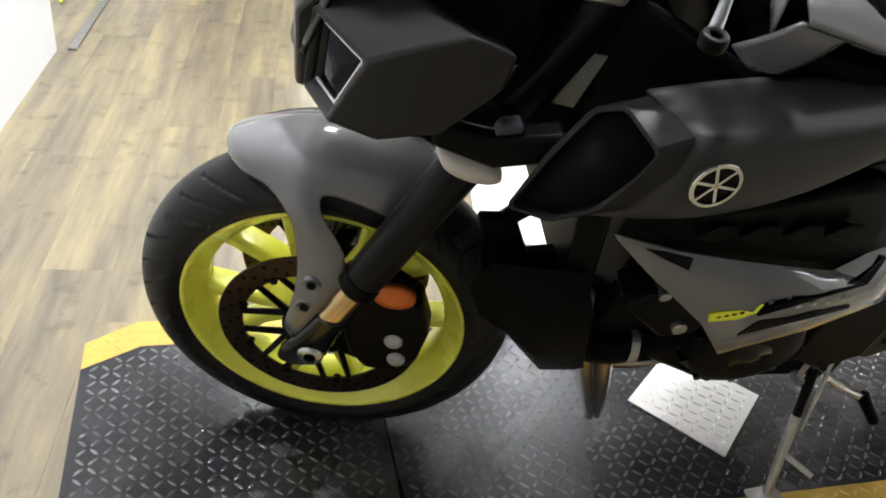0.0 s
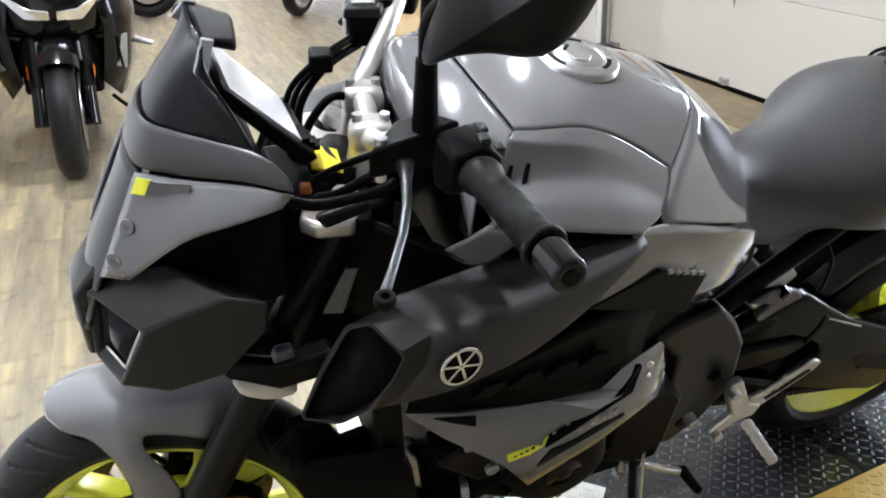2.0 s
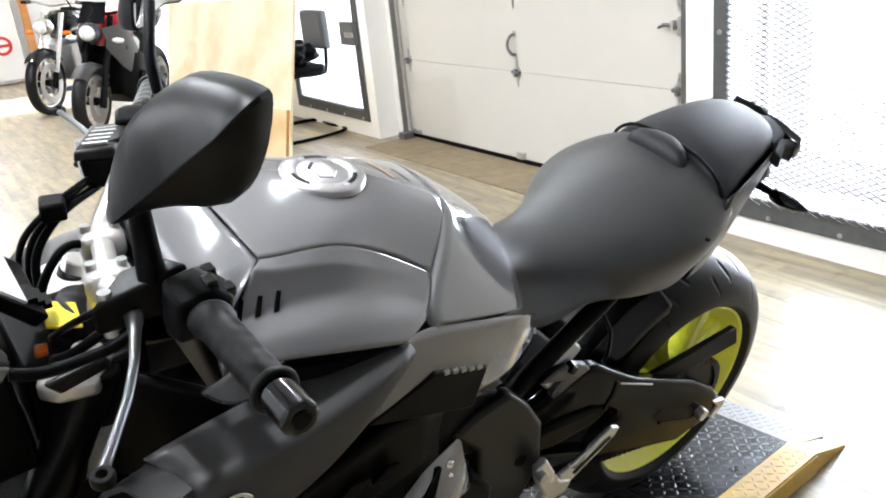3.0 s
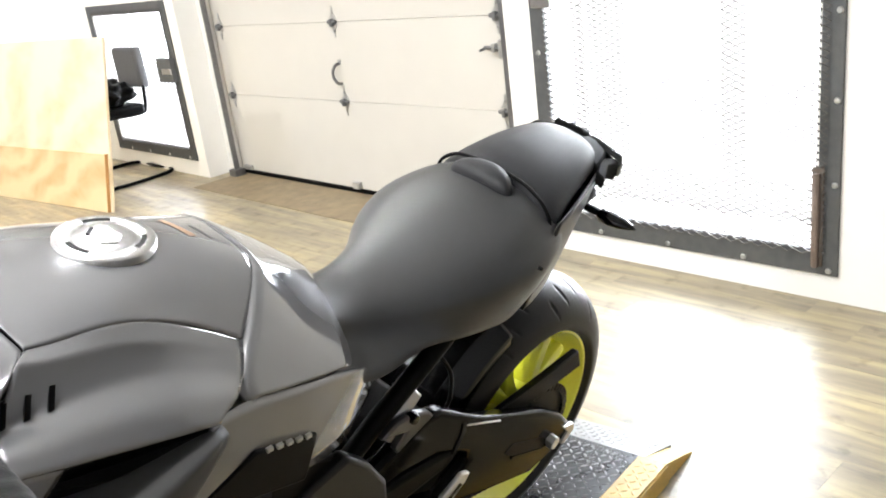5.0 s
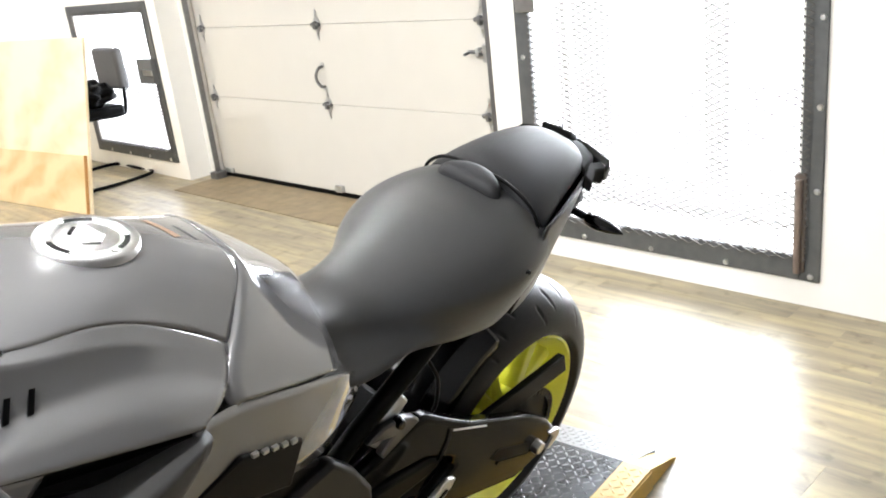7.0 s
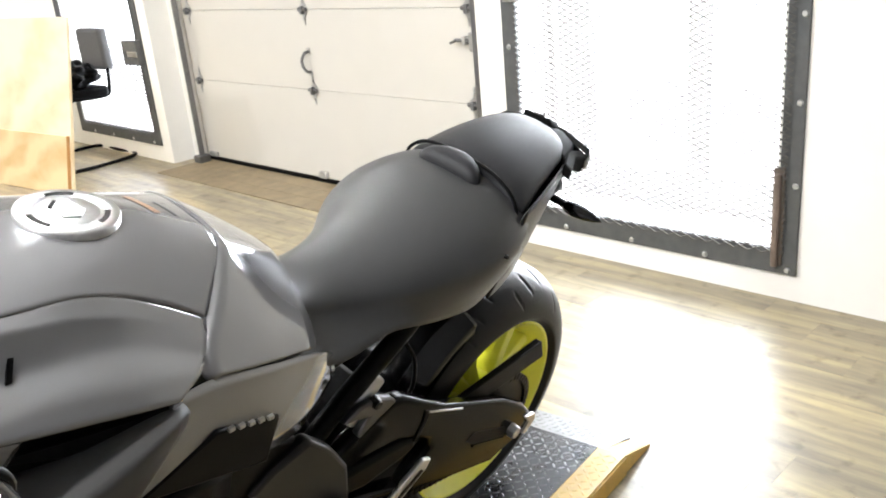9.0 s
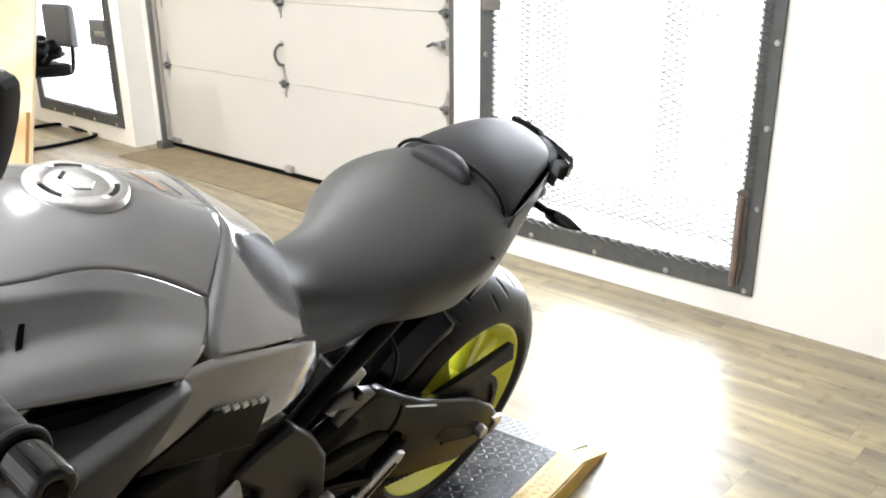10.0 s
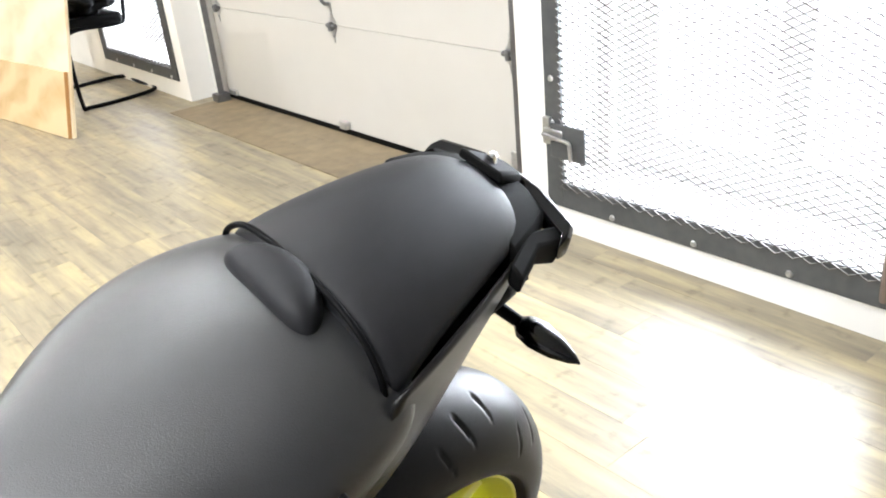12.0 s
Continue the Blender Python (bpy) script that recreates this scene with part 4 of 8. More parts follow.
SCREEN = [[(0.034, 0.0, 1.062), (0.037, -0.030, 1.068), (0.048, -0.050, 1.072), (0.076, -0.075, 1.071), (0.104, -0.100, 1.074), (0.124, -0.117, 1.076)],
          [(0.046, 0.0, 1.088), (0.050, -0.026, 1.092), (0.058, -0.042, 1.095), (0.082, -0.064, 1.096), (0.103, -0.083, 1.100), (0.113, -0.098, 1.101)],
          [(0.072, 0.0, 1.122), (0.074, -0.020, 1.124), (0.079, -0.035, 1.125), (0.090, -0.052, 1.123), (0.098, -0.070, 1.120), (0.102, -0.085, 1.118)],
          [(0.098, 0.0, 1.150), (0.098, -0.018, 1.154), (0.097, -0.034, 1.157), (0.096, -0.045, 1.157), (0.092, -0.055, 1.148), (0.087, -0.062, 1.134)]]
screen = part("windscreen", sheet(centred(SCREEN)), SMOKE, bike, "dark smoked plastic windscreen")
creased(screen, 11, (2, 8), 0.7)
smooth_sheet(screen, 0.004, 2, -1)
both_sides("hood_rim", lambda: loft([[(0.098, -0.046, 1.160), (0.110, -0.044, 1.156), (0.110, -0.040, 1.156), (0.098, -0.040, 1.160)], [(0.085, -0.063, 1.134), (0.098, -0.060, 1.126), (0.098, -0.056, 1.126), (0.085, -0.057, 1.134)],
                                    [(0.101, -0.086, 1.118), (0.106, -0.084, 1.113), (0.106, -0.080, 1.113), (0.101, -0.080, 1.118)]]), HOOD_GREY, screen, "pale grey inner edge of the hood", bevel=0.001)
visor = part("visor", loft([[(0.097, -0.046, 1.160), (0.098, 0.015, 1.163), (0.101, 0.062, 1.150), (0.103, 0.060, 1.140), (0.101, 0.015, 1.152), (0.101, -0.044, 1.150)],
                           [(0.134, -0.030, 1.146), (0.142, 0.024, 1.144), (0.148, 0.066, 1.126), (0.147, 0.062, 1.108), (0.141, 0.022, 1.126), (0.134, -0.026, 1.130)]]), BLACK_PLASTIC, bike, "black instrument hood", bevel=0.004)
dash = part("instrument_panel", loft([[(0.114, -0.050, 1.104), (0.114, 0.070, 1.104), (0.212, 0.064, 1.000), (0.212, -0.048, 1.000)],
                                     [(0.104, -0.044, 1.092), (0.104, 0.066, 1.092), (0.196, 0.060, 0.988), (0.196, -0.044, 0.988)]]), BLACK_PLASTIC, bike, "black instrument housing", bevel=0.004)
# The display's paleness is the ceiling's reflection, put into its colour.
part("display", loft([[(0.118, -0.044, 1.100), (0.118, 0.062, 1.100), (0.192, 0.056, 1.0215), (0.192, -0.042, 1.0215)],
                      [(0.1205, -0.044, 1.1020), (0.1205, 0.062, 1.1020), (0.1945, 0.056, 1.0235), (0.1945, -0.042, 1.0235)]]), DASH, dash, "display glass painted pale as the ceiling's reflection")
for k in range(3):
    z = 1.018 - 0.009 * k
    part("display_button", boxed(0.192 + 0.007 * k, 0.205 + 0.007 * k, -0.036 + 0.004 * k, -0.006, z - 0.003, z + 0.003), BLACK_METAL, dash)

# -- handlebar and controls --
def on_bar(p):
    return STEER @ Vector(p)


clampplate = part("triple_clamp", moved(plate([(0.215, -0.125), (0.235, -0.140), (0.275, -0.138), (0.290, -0.10), (0.318, -0.05), (0.322, 0), (0.318, 0.05), (0.290, 0.10), (0.275, 0.138), (0.235, 0.140), (0.215, 0.125), (0.235, 0)], 0.925, 0.946, axis="z"), STEER), BAR_ALU, bike, "bare aluminium upper triple clamp", bevel=0.005)
part("lower_clamp", moved(plate([(0.12, -0.14), (0.20, -0.14), (0.22, 0), (0.20, 0.14), (0.12, 0.14), (0.14, 0)], 0.745, 0.785, axis="z"), STEER), BLACK_METAL, bike, bevel=0.008)
for s in (-1, 1):
    part("fork_cap", rodded(on_bar((0.265, s * 0.103, 0.94)), on_bar((0.273, s * 0.103, 0.962)), 0.021, 0.019, sides=24), BAR_ALU, clampplate, bevel=0.002)
    riser = part("bar_riser", rodded(on_bar((0.292, s * 0.045, 0.945)), on_bar((0.300, s * 0.045, 1.0)), 0.021, sides=24), BAR_ALU, clampplate, "pale metal bar riser", bevel=0.003)
    part("clamp_cap", moved(loft([[(0.276, s * 0.026, 0.990), (0.279, s * 0.026, 1.028), (0.327, s * 0.026, 1.028), (0.331, s * 0.026, 0.990)], [(0.276, s * 0.068, 0.990), (0.279, s * 0.068, 1.028), (0.327, s * 0.068, 1.028), (0.331, s * 0.068, 0.990)]]), STEER), BAR_ALU, riser, "pale metal bar clamp", bevel=0.013, segments=4)
    for dx in (-0.016, 0.016):
        part("clamp_bolt", rodded(on_bar((0.303 + dx, s * 0.047, 1.024)), on_bar((0.303 + dx, s * 0.047, 1.034)), 0.006, sides=12), STEEL, riser)
part("steering_nut", rodded(on_bar((0.262, 0, 0.945)), on_bar((0.268, 0, 0.966)), 0.021, sides=24), CHROME, clampplate, "bright steering stem nut", bevel=0.002)
part("ignition_lock", rodded(on_bar((0.220, 0, 0.925)), on_bar((0.226, 0, 0.965)), 0.019, sides=24), BLACK_METAL, clampplate, bevel=0.003)

BAR = [(0.303, 0, 1.012), (0.303, 0.07, 1.012), (0.318, 0.105, 1.026), (0.338, 0.135, 1.052), (0.352, 0.165, 1.068), (0.367, 0.210, 1.078), (0.412, 0.395, 1.077)]
left_bar = [(x, -y, z) for x, y, z in BAR[:0:-1]]
part("handlebar", moved(pipe(left_bar + BAR, 0.0132, 14), STEER), BAR_ALU, bike, "bare aluminium handlebar", smooth=True)


def along_bar(s, y):
    """A point of the straight outer bar on side s at y."""
    return Vector((0.367 + 0.243 * (y - 0.21), s * y, 1.078))


for s in (-1, 1):
    rings = []
    for k in range(25):
        y = 0.268 + 0.118 * k / 24
        r = 0.0168 + (0.0012 if k % 4 else 0.0)
        if k < 2:
            r = 0.021
        c = along_bar(s, y)
        rings.append([on_bar(c + Vector((r * math.cos(a), 0, r * math.sin(a)))) for a in [2 * math.pi * j / 20 for j in range(20)]])
    grip = part("grip", loft(rings), GRIP, bike, "worn black rubber grip", smooth=True)
    part("grip_flange", rodded(on_bar(along_bar(s, 0.382)), on_bar(along_bar(s, 0.389)), 0.0215, sides=24), GRIP, grip, bevel=0.002)
    part("bar_end", rodded(on_bar(along_bar(s, 0.386)), on_bar(along_bar(s, 0.428)), 0.0165, 0.0165, sides=28), BLACK_GLOSS, grip, "glossy black bar end weight", bevel=0.004)
    part("bar_end_screw", rodded(on_bar(along_bar(s, 0.4275)), on_bar(along_bar(s, 0.4295)), 0.008, sides=14), BLACK_METAL, grip)
    box_m = on_bar(along_bar(s, 0.235))
    sw = part("switch_box", moved(loft([[(-0.026, -0.026, -0.022), (0.024, -0.026, -0.022), (0.028, -0.026, 0.012), (0.012, -0.026, 0.026), (-0.024, -0.026, 0.020)],
                                       [(-0.030, 0.0, -0.028), (0.026, 0.0, -0.026), (0.032, 0.0, 0.014), (0.014, 0.0, 0.030), (-0.028, 0.0, 0.024)],
                                       [(-0.024, 0.024, -0.022), (0.022, 0.024, -0.022), (0.026, 0.024, 0.012), (0.010, 0.024, 0.025), (-0.022, 0.024, 0.018)]]),
                                 Matrix.Translation(box_m) @ Matrix.Rotation(radians(-14.87), 4, "Z") @ Matrix.Rotation(s * radians(-13), 4, "Z")), BLACK_PLASTIC, bike, "black handlebar switch box", bevel=0.005)
    for dx, dy, dz in ((0.030, 0.0, 0.0), (0.018, 0.010, 0.022), (0.010, -0.012, 0.026), (0.026, -0.014, 0.014)):
        part("switch", boxed(-0.006, 0.006, -0.007, 0.007, -0.004, 0.006, m=Matrix.Translation(box_m + Vector((dx, dy, dz)))), BLACK_GLOSS, sw, bevel=0.002)
    # lever, perch and the mirror stem
    perch = part("lever_perch", moved(loft([[(0.315, s * 0.165, 1.050), (0.352, s * 0.165, 1.056), (0.352, s * 0.165, 1.094), (0.315, s * 0.165, 1.086)],
                                           [(0.283, s * 0.205, 1.040), (0.372, s * 0.202, 1.052), (0.374, s * 0.202, 1.102 if s < 0 else 1.080), (0.283, s * 0.205, 1.072 if s < 0 else 1.050)]]), STEER), BLACK_METAL, bike, "black lever perch with clamp", bevel=0.004)
    part("lever_pivot", rodded(on_bar((0.297, s * 0.195, 1.034)), on_bar((0.297, s * 0.195, 1.082)), 0.0065, sides=12), STEEL, perch)
    rings = []
    for x, y, z, w, h in ((0.325, 0.178, 1.060, 0.010, 0.006), (0.320, 0.205, 1.058, 0.010, 0.006), (0.317, 0.235, 1.056, 0.0055, 0.0045), (0.312, 0.275, 1.054, 0.0045, 0.0045), (0.302, 0.320, 1.052, 0.0045, 0.0045), (0.288, 0.365, 1.051, 0.0045, 0.0045), (0.279, 0.392, 1.051, 0.005, 0.0045), (0.276, 0.400, 1.051, 0.005, 0.004)):
        rings.append([on_bar((x + w * math.cos(a), s * y, z + h * math.sin(a))) for a in [2 * math.pi * j / 10 for j in range(10)]])
    part("lever", loft(rings), LEVER, perch, "slim bare metal lever", smooth=True)
    part("lever_ball", moved(lathe([(0.004, -0.005), (0.0088, -0.005), (0.0095, 0), (0.0088, 0.005), (0.004, 0.005)], 20, closed=True), Matrix.Translation(on_bar((0.276, s * 0.407, 1.051))) @ Matrix.Rotation(radians(90), 4, "X")), BLACK_METAL, perch, bevel=0.001)

# mirrors: the left one by its outline, the right one its image across the bar
BACK_OF_BAR = STEER.inverted()
OUTLINE = [(0.236, -0.259, 1.244), (0.240, -0.268, 1.290), (0.250, -0.279, 1.320), (0.275, -0.291, 1.346), (0.290, -0.312, 1.358), (0.300, -0.364, 1.367), (0.304, -0.372, 1.356), (0.303, -0.357, 1.307), (0.297, -0.330, 1.268), (0.273, -0.310, 1.264), (0.257, -0.285, 1.252), (0.244, -0.266, 1.237)]
RIM = round_ring([BACK_OF_BAR @ Vector(p) for p in OUTLINE], 3)
MID = sum(RIM, Vector()) / len(RIM)
AHEAD = (RIM[15] - RIM[0]).cross(RIM[9] - RIM[24]).normalized()
AHEAD = AHEAD if AHEAD.x < 0 else -AHEAD


def mirror_ring(w, d):
    return [MID + (p - MID) * w + AHEAD * d for p in RIM]


RIDGE = (BACK_OF_BAR @ Vector((0.252, -0.274, 1.250)), BACK_OF_BAR @ Vector((0.300, -0.350, 1.340)))


def ridge_ring(mix, d):
    """A ring between the rim and the ridge that runs across the mirror's back."""
    way = RIDGE[1] - RIDGE[0]
    foot = [RIDGE[0] + way * min(max((p - RIDGE[0]).dot(way) / way.length_squared, 0.0), 1.0) for p in RIM]
    return [p.lerp(q, mix) + AHEAD * d for p, q in zip(RIM, foot)]


for flip in (Matrix.Identity(4), MIRROR):
    place = STEER @ (flip if flip == Matrix.Identity(4) else Matrix.Translation((0.060, -0.050, -0.015)) @ flip)
    stem = part("mirror_stem", moved(pipe([(0.341, -0.190, 1.085), (0.338, -0.196, 1.15), (0.335, -0.215, 1.205), (0.345, -0.265, 1.245), MID + AHEAD * 0.01], 0.0075, 10), place), BLACK_PLASTIC, bike, "black mirror stem", smooth=True)
    part("stem_boot", moved(rodded((0.341, -0.190, 1.085), (0.338, -0.197, 1.165), 0.0135, 0.0105, sides=18), place), BLACK_PLASTIC, stem, bevel=0.002)
    hd = part("mirror_head", moved(loft([ridge_ring(0.985, 0.034), ridge_ring(0.5, 0.024), ridge_ring(0.12, 0.011), mirror_ring(1.0, 0.002), mirror_ring(1.0, -0.010), mirror_ring(0.97, -0.0105)]), place), MIRROR_SHELL, bike, "black mirror head with a ridge across its back", smooth=True)
    hd.data.set_sharp_from_angle(angle=radians(24))
    part("mirror_glass", moved(loft([mirror_ring(0.93, -0.0095), mirror_ring(0.93, -0.0115)]), place), CHROME, hd, "silver mirror glass")

# front brake reservoir on the right bar
res = part("brake_reservoir", moved(loft([[(0.296, 0.156, 1.028), (0.330, 0.156, 1.028), (0.352, 0.216, 1.034), (0.318, 0.216, 1.034)], [(0.290, 0.150, 1.072), (0.335, 0.150, 1.072), (0.360, 0.222, 1.076), (0.315, 0.222, 1.076)]]), STEER), BLACK_PLASTIC, bike, "black square brake fluid reservoir", bevel=0.006)
part("reservoir_lid", moved(loft([[(0.286, 0.146, 1.072), (0.338, 0.146, 1.072), (0.364, 0.226, 1.076), (0.312, 0.226, 1.076)], [(0.288, 0.148, 1.086), (0.336, 0.148, 1.086), (0.362, 0.224, 1.090), (0.314, 0.224, 1.090)]]), STEER), MATT_GREY, res, "grey lid with raised lettering bars", bevel=0.003)
for k in range(5):
    part("lid_mark", moved(boxed(0.300 + 0.0045 * k, 0.330 + 0.0045 * k, 0.160 + 0.013 * k, 0.166 + 0.013 * k, 1.086, 1.0895), STEER), LABEL, res)

# cables and hoses round the steering head
for k, pts in enumerate((((0.300, 0.155, 1.045), (0.253, 0.100, 1.038), (0.213, 0.085, 1.000), (0.205, 0.070, 0.94), (0.21, 0.05, 0.84)),
                         ((0.310, 0.165, 1.030), (0.262, 0.105, 1.025), (0.228, 0.085, 0.985), (0.222, 0.070, 0.93), (0.22, 0.05, 0.84)),
                         ((0.306, 0.170, 1.040), (0.258, 0.112, 1.030), (0.221, 0.095, 0.990), (0.214, 0.080, 0.93), (0.22, 0.06, 0.84)),
                         ((0.305, 0.045, 0.995), (0.278, 0.037, 1.016), (0.256, 0.030, 1.012), (0.231, 0.025, 0.975), (0.223, 0.02, 0.93), (0.225, 0.01, 0.85)),
                         ((0.325, -0.170, 1.060), (0.272, -0.150, 1.030), (0.242, -0.100, 0.985), (0.236, -0.05, 0.945), (0.24, 0.0, 0.86)),
                         ((0.325, -0.175, 1.050), (0.262, -0.160, 1.000), (0.236, -0.100, 0.955), (0.24, -0.04, 0.90), (0.24, 0.0, 0.82)))):
    part("cable", moved(pipe(pts, 0.0055 if k % 2 else 0.0042, 8), STEER), BLACK_PLASTIC, bike, "black control cable", smooth=True)
part("cable_clip", moved(boxed(0.240, 0.270, 0.088, 0.124, 1.022, 1.046), STEER), BLACK_PLASTIC, bike, bevel=0.004)
part("key_tag", moved(loft([[(0.229, -0.030, 0.986), (0.265, -0.036, 0.980), (0.269, -0.078, 0.974), (0.233, -0.074, 0.978)], [(0.229, -0.030, 0.989), (0.265, -0.036, 0.983), (0.269, -0.078, 0.977), (0.233, -0.074, 0.981)]]), STEER), WIRE_YELLOW, bike, "yellow key tag hanging at the ignition", bevel=0.001)
part("relay", moved(boxed(0.218, 0.232, -0.092, -0.076, 0.955, 0.965), STEER), ORANGE, bike, "amber connector", bevel=0.003)
part("hose_guide", moved(pipe([(0.150, -0.150, 1.030), (0.18, -0.156, 1.024), (0.235, -0.156, 1.026), (0.262, -0.15, 1.03)], 0.006, 10), Matrix.Identity(4)), BLACK_PLASTIC, bike, smooth=True)
part("headlight_bracket", loft([[(0.175, -0.155, 1.005), (0.235, -0.150, 1.010), (0.245, -0.135, 0.985), (0.190, -0.140, 0.975)], [(0.175, -0.145, 1.005), (0.235, -0.140, 1.010), (0.245, -0.125, 0.985), (0.190, -0.130, 0.975)]]), MATT_GREY, bike, "dark headlight bracket", bevel=0.006)
part("horn", loft([[(0.122 + w * 0.040 * math.cos(a), -0.104 + d, 0.712 - 0.5 * 0.030 * w * math.cos(a) + w * 0.019 * math.sin(a)) for a in [2 * math.pi * j / 24 for j in range(24)]] for w, d in ((0.5, 0.030), (0.95, 0.022), (1.0, 0.0), (0.92, -0.012), (0.5, -0.020))]), LABEL_CREAM, bike, "pale rounded horn under the headlight", smooth=True)
bracket = part("scoop_bracket", loft([[(0.070, -0.110, 0.772), (0.070, -0.085, 0.772), (0.074, -0.085, 0.742), (0.074, -0.110, 0.742)], [(0.120, -0.165, 0.806), (0.120, -0.140, 0.806), (0.128, -0.140, 0.764), (0.128, -0.165, 0.764)],
                                      [(0.185, -0.190, 0.836), (0.185, -0.160, 0.836), (0.190, -0.160, 0.800), (0.190, -0.190, 0.800)]]), BLACK_PLASTIC, bike, "black bracket between headlight and air scoop", bevel=0.006)
part("bracket_cap", loft([[(0.122, -0.160, 0.806), (0.148, -0.170, 0.820), (0.148, -0.150, 0.820), (0.122, -0.140, 0.806)], [(0.126, -0.158, 0.822), (0.144, -0.166, 0.832), (0.144, -0.152, 0.832), (0.126, -0.144, 0.822)]]), DARK_CAP, bracket, "dark blue-grey rubber cap", bevel=0.003)
part("radiator_guard", plate([(0.142, 0.642), (0.188, 0.640), (0.217, 0.574), (0.253, 0.579), (0.275, 0.525), (0.164, 0.528)], -0.130, -0.110), BLACK_PLASTIC, bike, "black guard in front of the radiator", bevel=0.004)

# -- tank --
# The dome: rows from the front ridge to the rear seam, each from the middle to its left edge.
DOME = [((0.412, 0, 1.050), (0.412, 0.055, 1.051), (0.413, 0.088, 1.050), (0.416, 0.113, 1.046)),
        ((0.450, 0, 1.057), (0.450, 0.055, 1.056), (0.450, 0.090, 1.051), (0.450, 0.114, 1.040)),
        ((0.507, 0, 1.058), (0.507, 0.055, 1.055), (0.507, 0.090, 1.049), (0.507, 0.113, 1.038)),
        ((0.572, 0, 1.053), (0.570, 0.055, 1.047), (0.568, 0.092, 1.031), (0.567, 0.117, 1.010)),
        ((0.642, 0, 1.041), (0.638, 0.055, 1.033), (0.626, 0.096, 1.010), (0.609, 0.125, 0.985)),
        ((0.706, 0, 1.012), (0.708, 0.050, 1.007), (0.708, 0.078, 0.997), (0.640, 0.136, 0.962))]
# The side below it: from the seam over a ledge, a hollow and a shoulder to the lower edge.
FLANK = [((0.416, 0.115, 1.044), (0.400, 0.131, 1.044), (0.385, 0.140, 1.024), (0.364, 0.152, 0.998), (0.354, 0.190, 1.004), (0.355, 0.205, 0.993)),
         ((0.450, 0.116, 1.038), (0.434, 0.133, 1.033), (0.428, 0.141, 1.017), (0.419, 0.153, 0.998), (0.407, 0.191, 0.995), (0.397, 0.208, 0.982)),
         ((0.507, 0.115, 1.036), (0.505, 0.132, 1.022), (0.497, 0.141, 1.006), (0.487, 0.153, 0.990), (0.469, 0.191, 0.982), (0.452, 0.209, 0.966)),
         ((0.567, 0.119, 1.008), (0.572, 0.136, 0.987), (0.564, 0.145, 0.979), (0.550, 0.157, 0.974), (0.534, 0.191, 0.968), (0.515, 0.209, 0.946)),
         ((0.637, 0.139, 0.961), (0.631, 0.151, 0.952), (0.624, 0.161, 0.946), (0.614, 0.172, 0.940), (0.596, 0.190, 0.936), (0.560, 0.207, 0.932))]


def dome_row(row):
    x, y, z = row[-1]
    left = [(a, -b, c) for a, b, c in row] + [(x, -y - 0.0005, z - 0.003), (x, -y + 0.006, z - 0.010)]
    return [(a, -b, c) for a, b, c in left[:0:-1]] + left


tank = part("fuel_tank", sheet([dome_row(r) for r in DOME]), GREY_PAINT, bike, "glossy grey sculpted fuel tank cover")
for lines, weight in (((2, 8), 0.85), ((1, 9), 0.5)):
    creased(tank, 11, lines, weight)
rounded(tank, 3).modifiers["subsurf"].boundary_smooth = "PRESERVE_CORNERS"
thick(tank, 0.004, 0)


def flank_row(row):
    (x, y, z), (x2, y2, z2) = row[0], row[-1]
    return [(x, -y + 0.006, z - 0.010), (x, -y, z - 0.0015)] + [(a, -b, c) for a, b, c in row[1:]] + [(x2 + 0.002, -y2 + 0.003, z2 - 0.008), (x2 + 0.004, -y2 + 0.016, z2 - 0.012)]


for ob in both_sides("tank_flank", lambda: sheet([flank_row(r) for r in FLANK]), GREY_PAINT, bike, "glossy grey hollowed side of the tank cover"):
    for lines, weight in (((1,), 0.8), ((2,), 0.75), ((4,), 0.3), ((5,), 0.25), ((6,), 0.5)):
        creased(ob, 9, lines, weight)
    rounded(ob, 3).modifiers["subsurf"].boundary_smooth = "PRESERVE_CORNERS"
    thick(ob, 0.004, 0)
# the facet ahead of the dome's front ridge
FACET = [[(0.410, 0.0, 1.047), (0.410, -0.055, 1.048), (0.411, -0.090, 1.047), (0.414, -0.114, 1.043), (0.398, -0.133, 1.041)],
         [(0.376, 0.0, 1.030), (0.376, -0.055, 1.034), (0.380, -0.090, 1.040), (0.388, -0.118, 1.043), (0.372, -0.148, 1.024)],
         [(0.345, 0.0, 1.006), (0.346, -0.050, 1.018), (0.352, -0.090, 1.032), (0.360, -0.124, 1.040), (0.345, -0.172, 1.006)],
         [(0.335, 0.0, 0.975), (0.336, -0.050, 0.985), (0.340, -0.090, 0.995), (0.346, -0.132, 1.000), (0.338, -0.188, 0.965)]]
front_facet = part("tank_front_cover", sheet(centred(FACET)), GREY_PAINT, bike, "glossy grey facet at the front of the tank")
creased(front_facet, 9, (1, 7), 0.8)
smooth_sheet(front_facet, 0.004, 2, 0)
CHEEK = [[(0.352, -0.200, 0.988), (0.372, -0.203, 0.984), (0.400, -0.204, 0.976)],
         [(0.330, -0.186, 0.960), (0.350, -0.196, 0.950), (0.384, -0.200, 0.948)],
         [(0.318, -0.170, 0.940), (0.336, -0.184, 0.922), (0.362, -0.192, 0.926)]]
for ob in both_sides("tank_cheek", lambda: sheet(CHEEK), GREY_PAINT, bike, "grey pointed cheek below the front of the tank"):
    smooth_sheet(ob, 0.004, 2, 0)
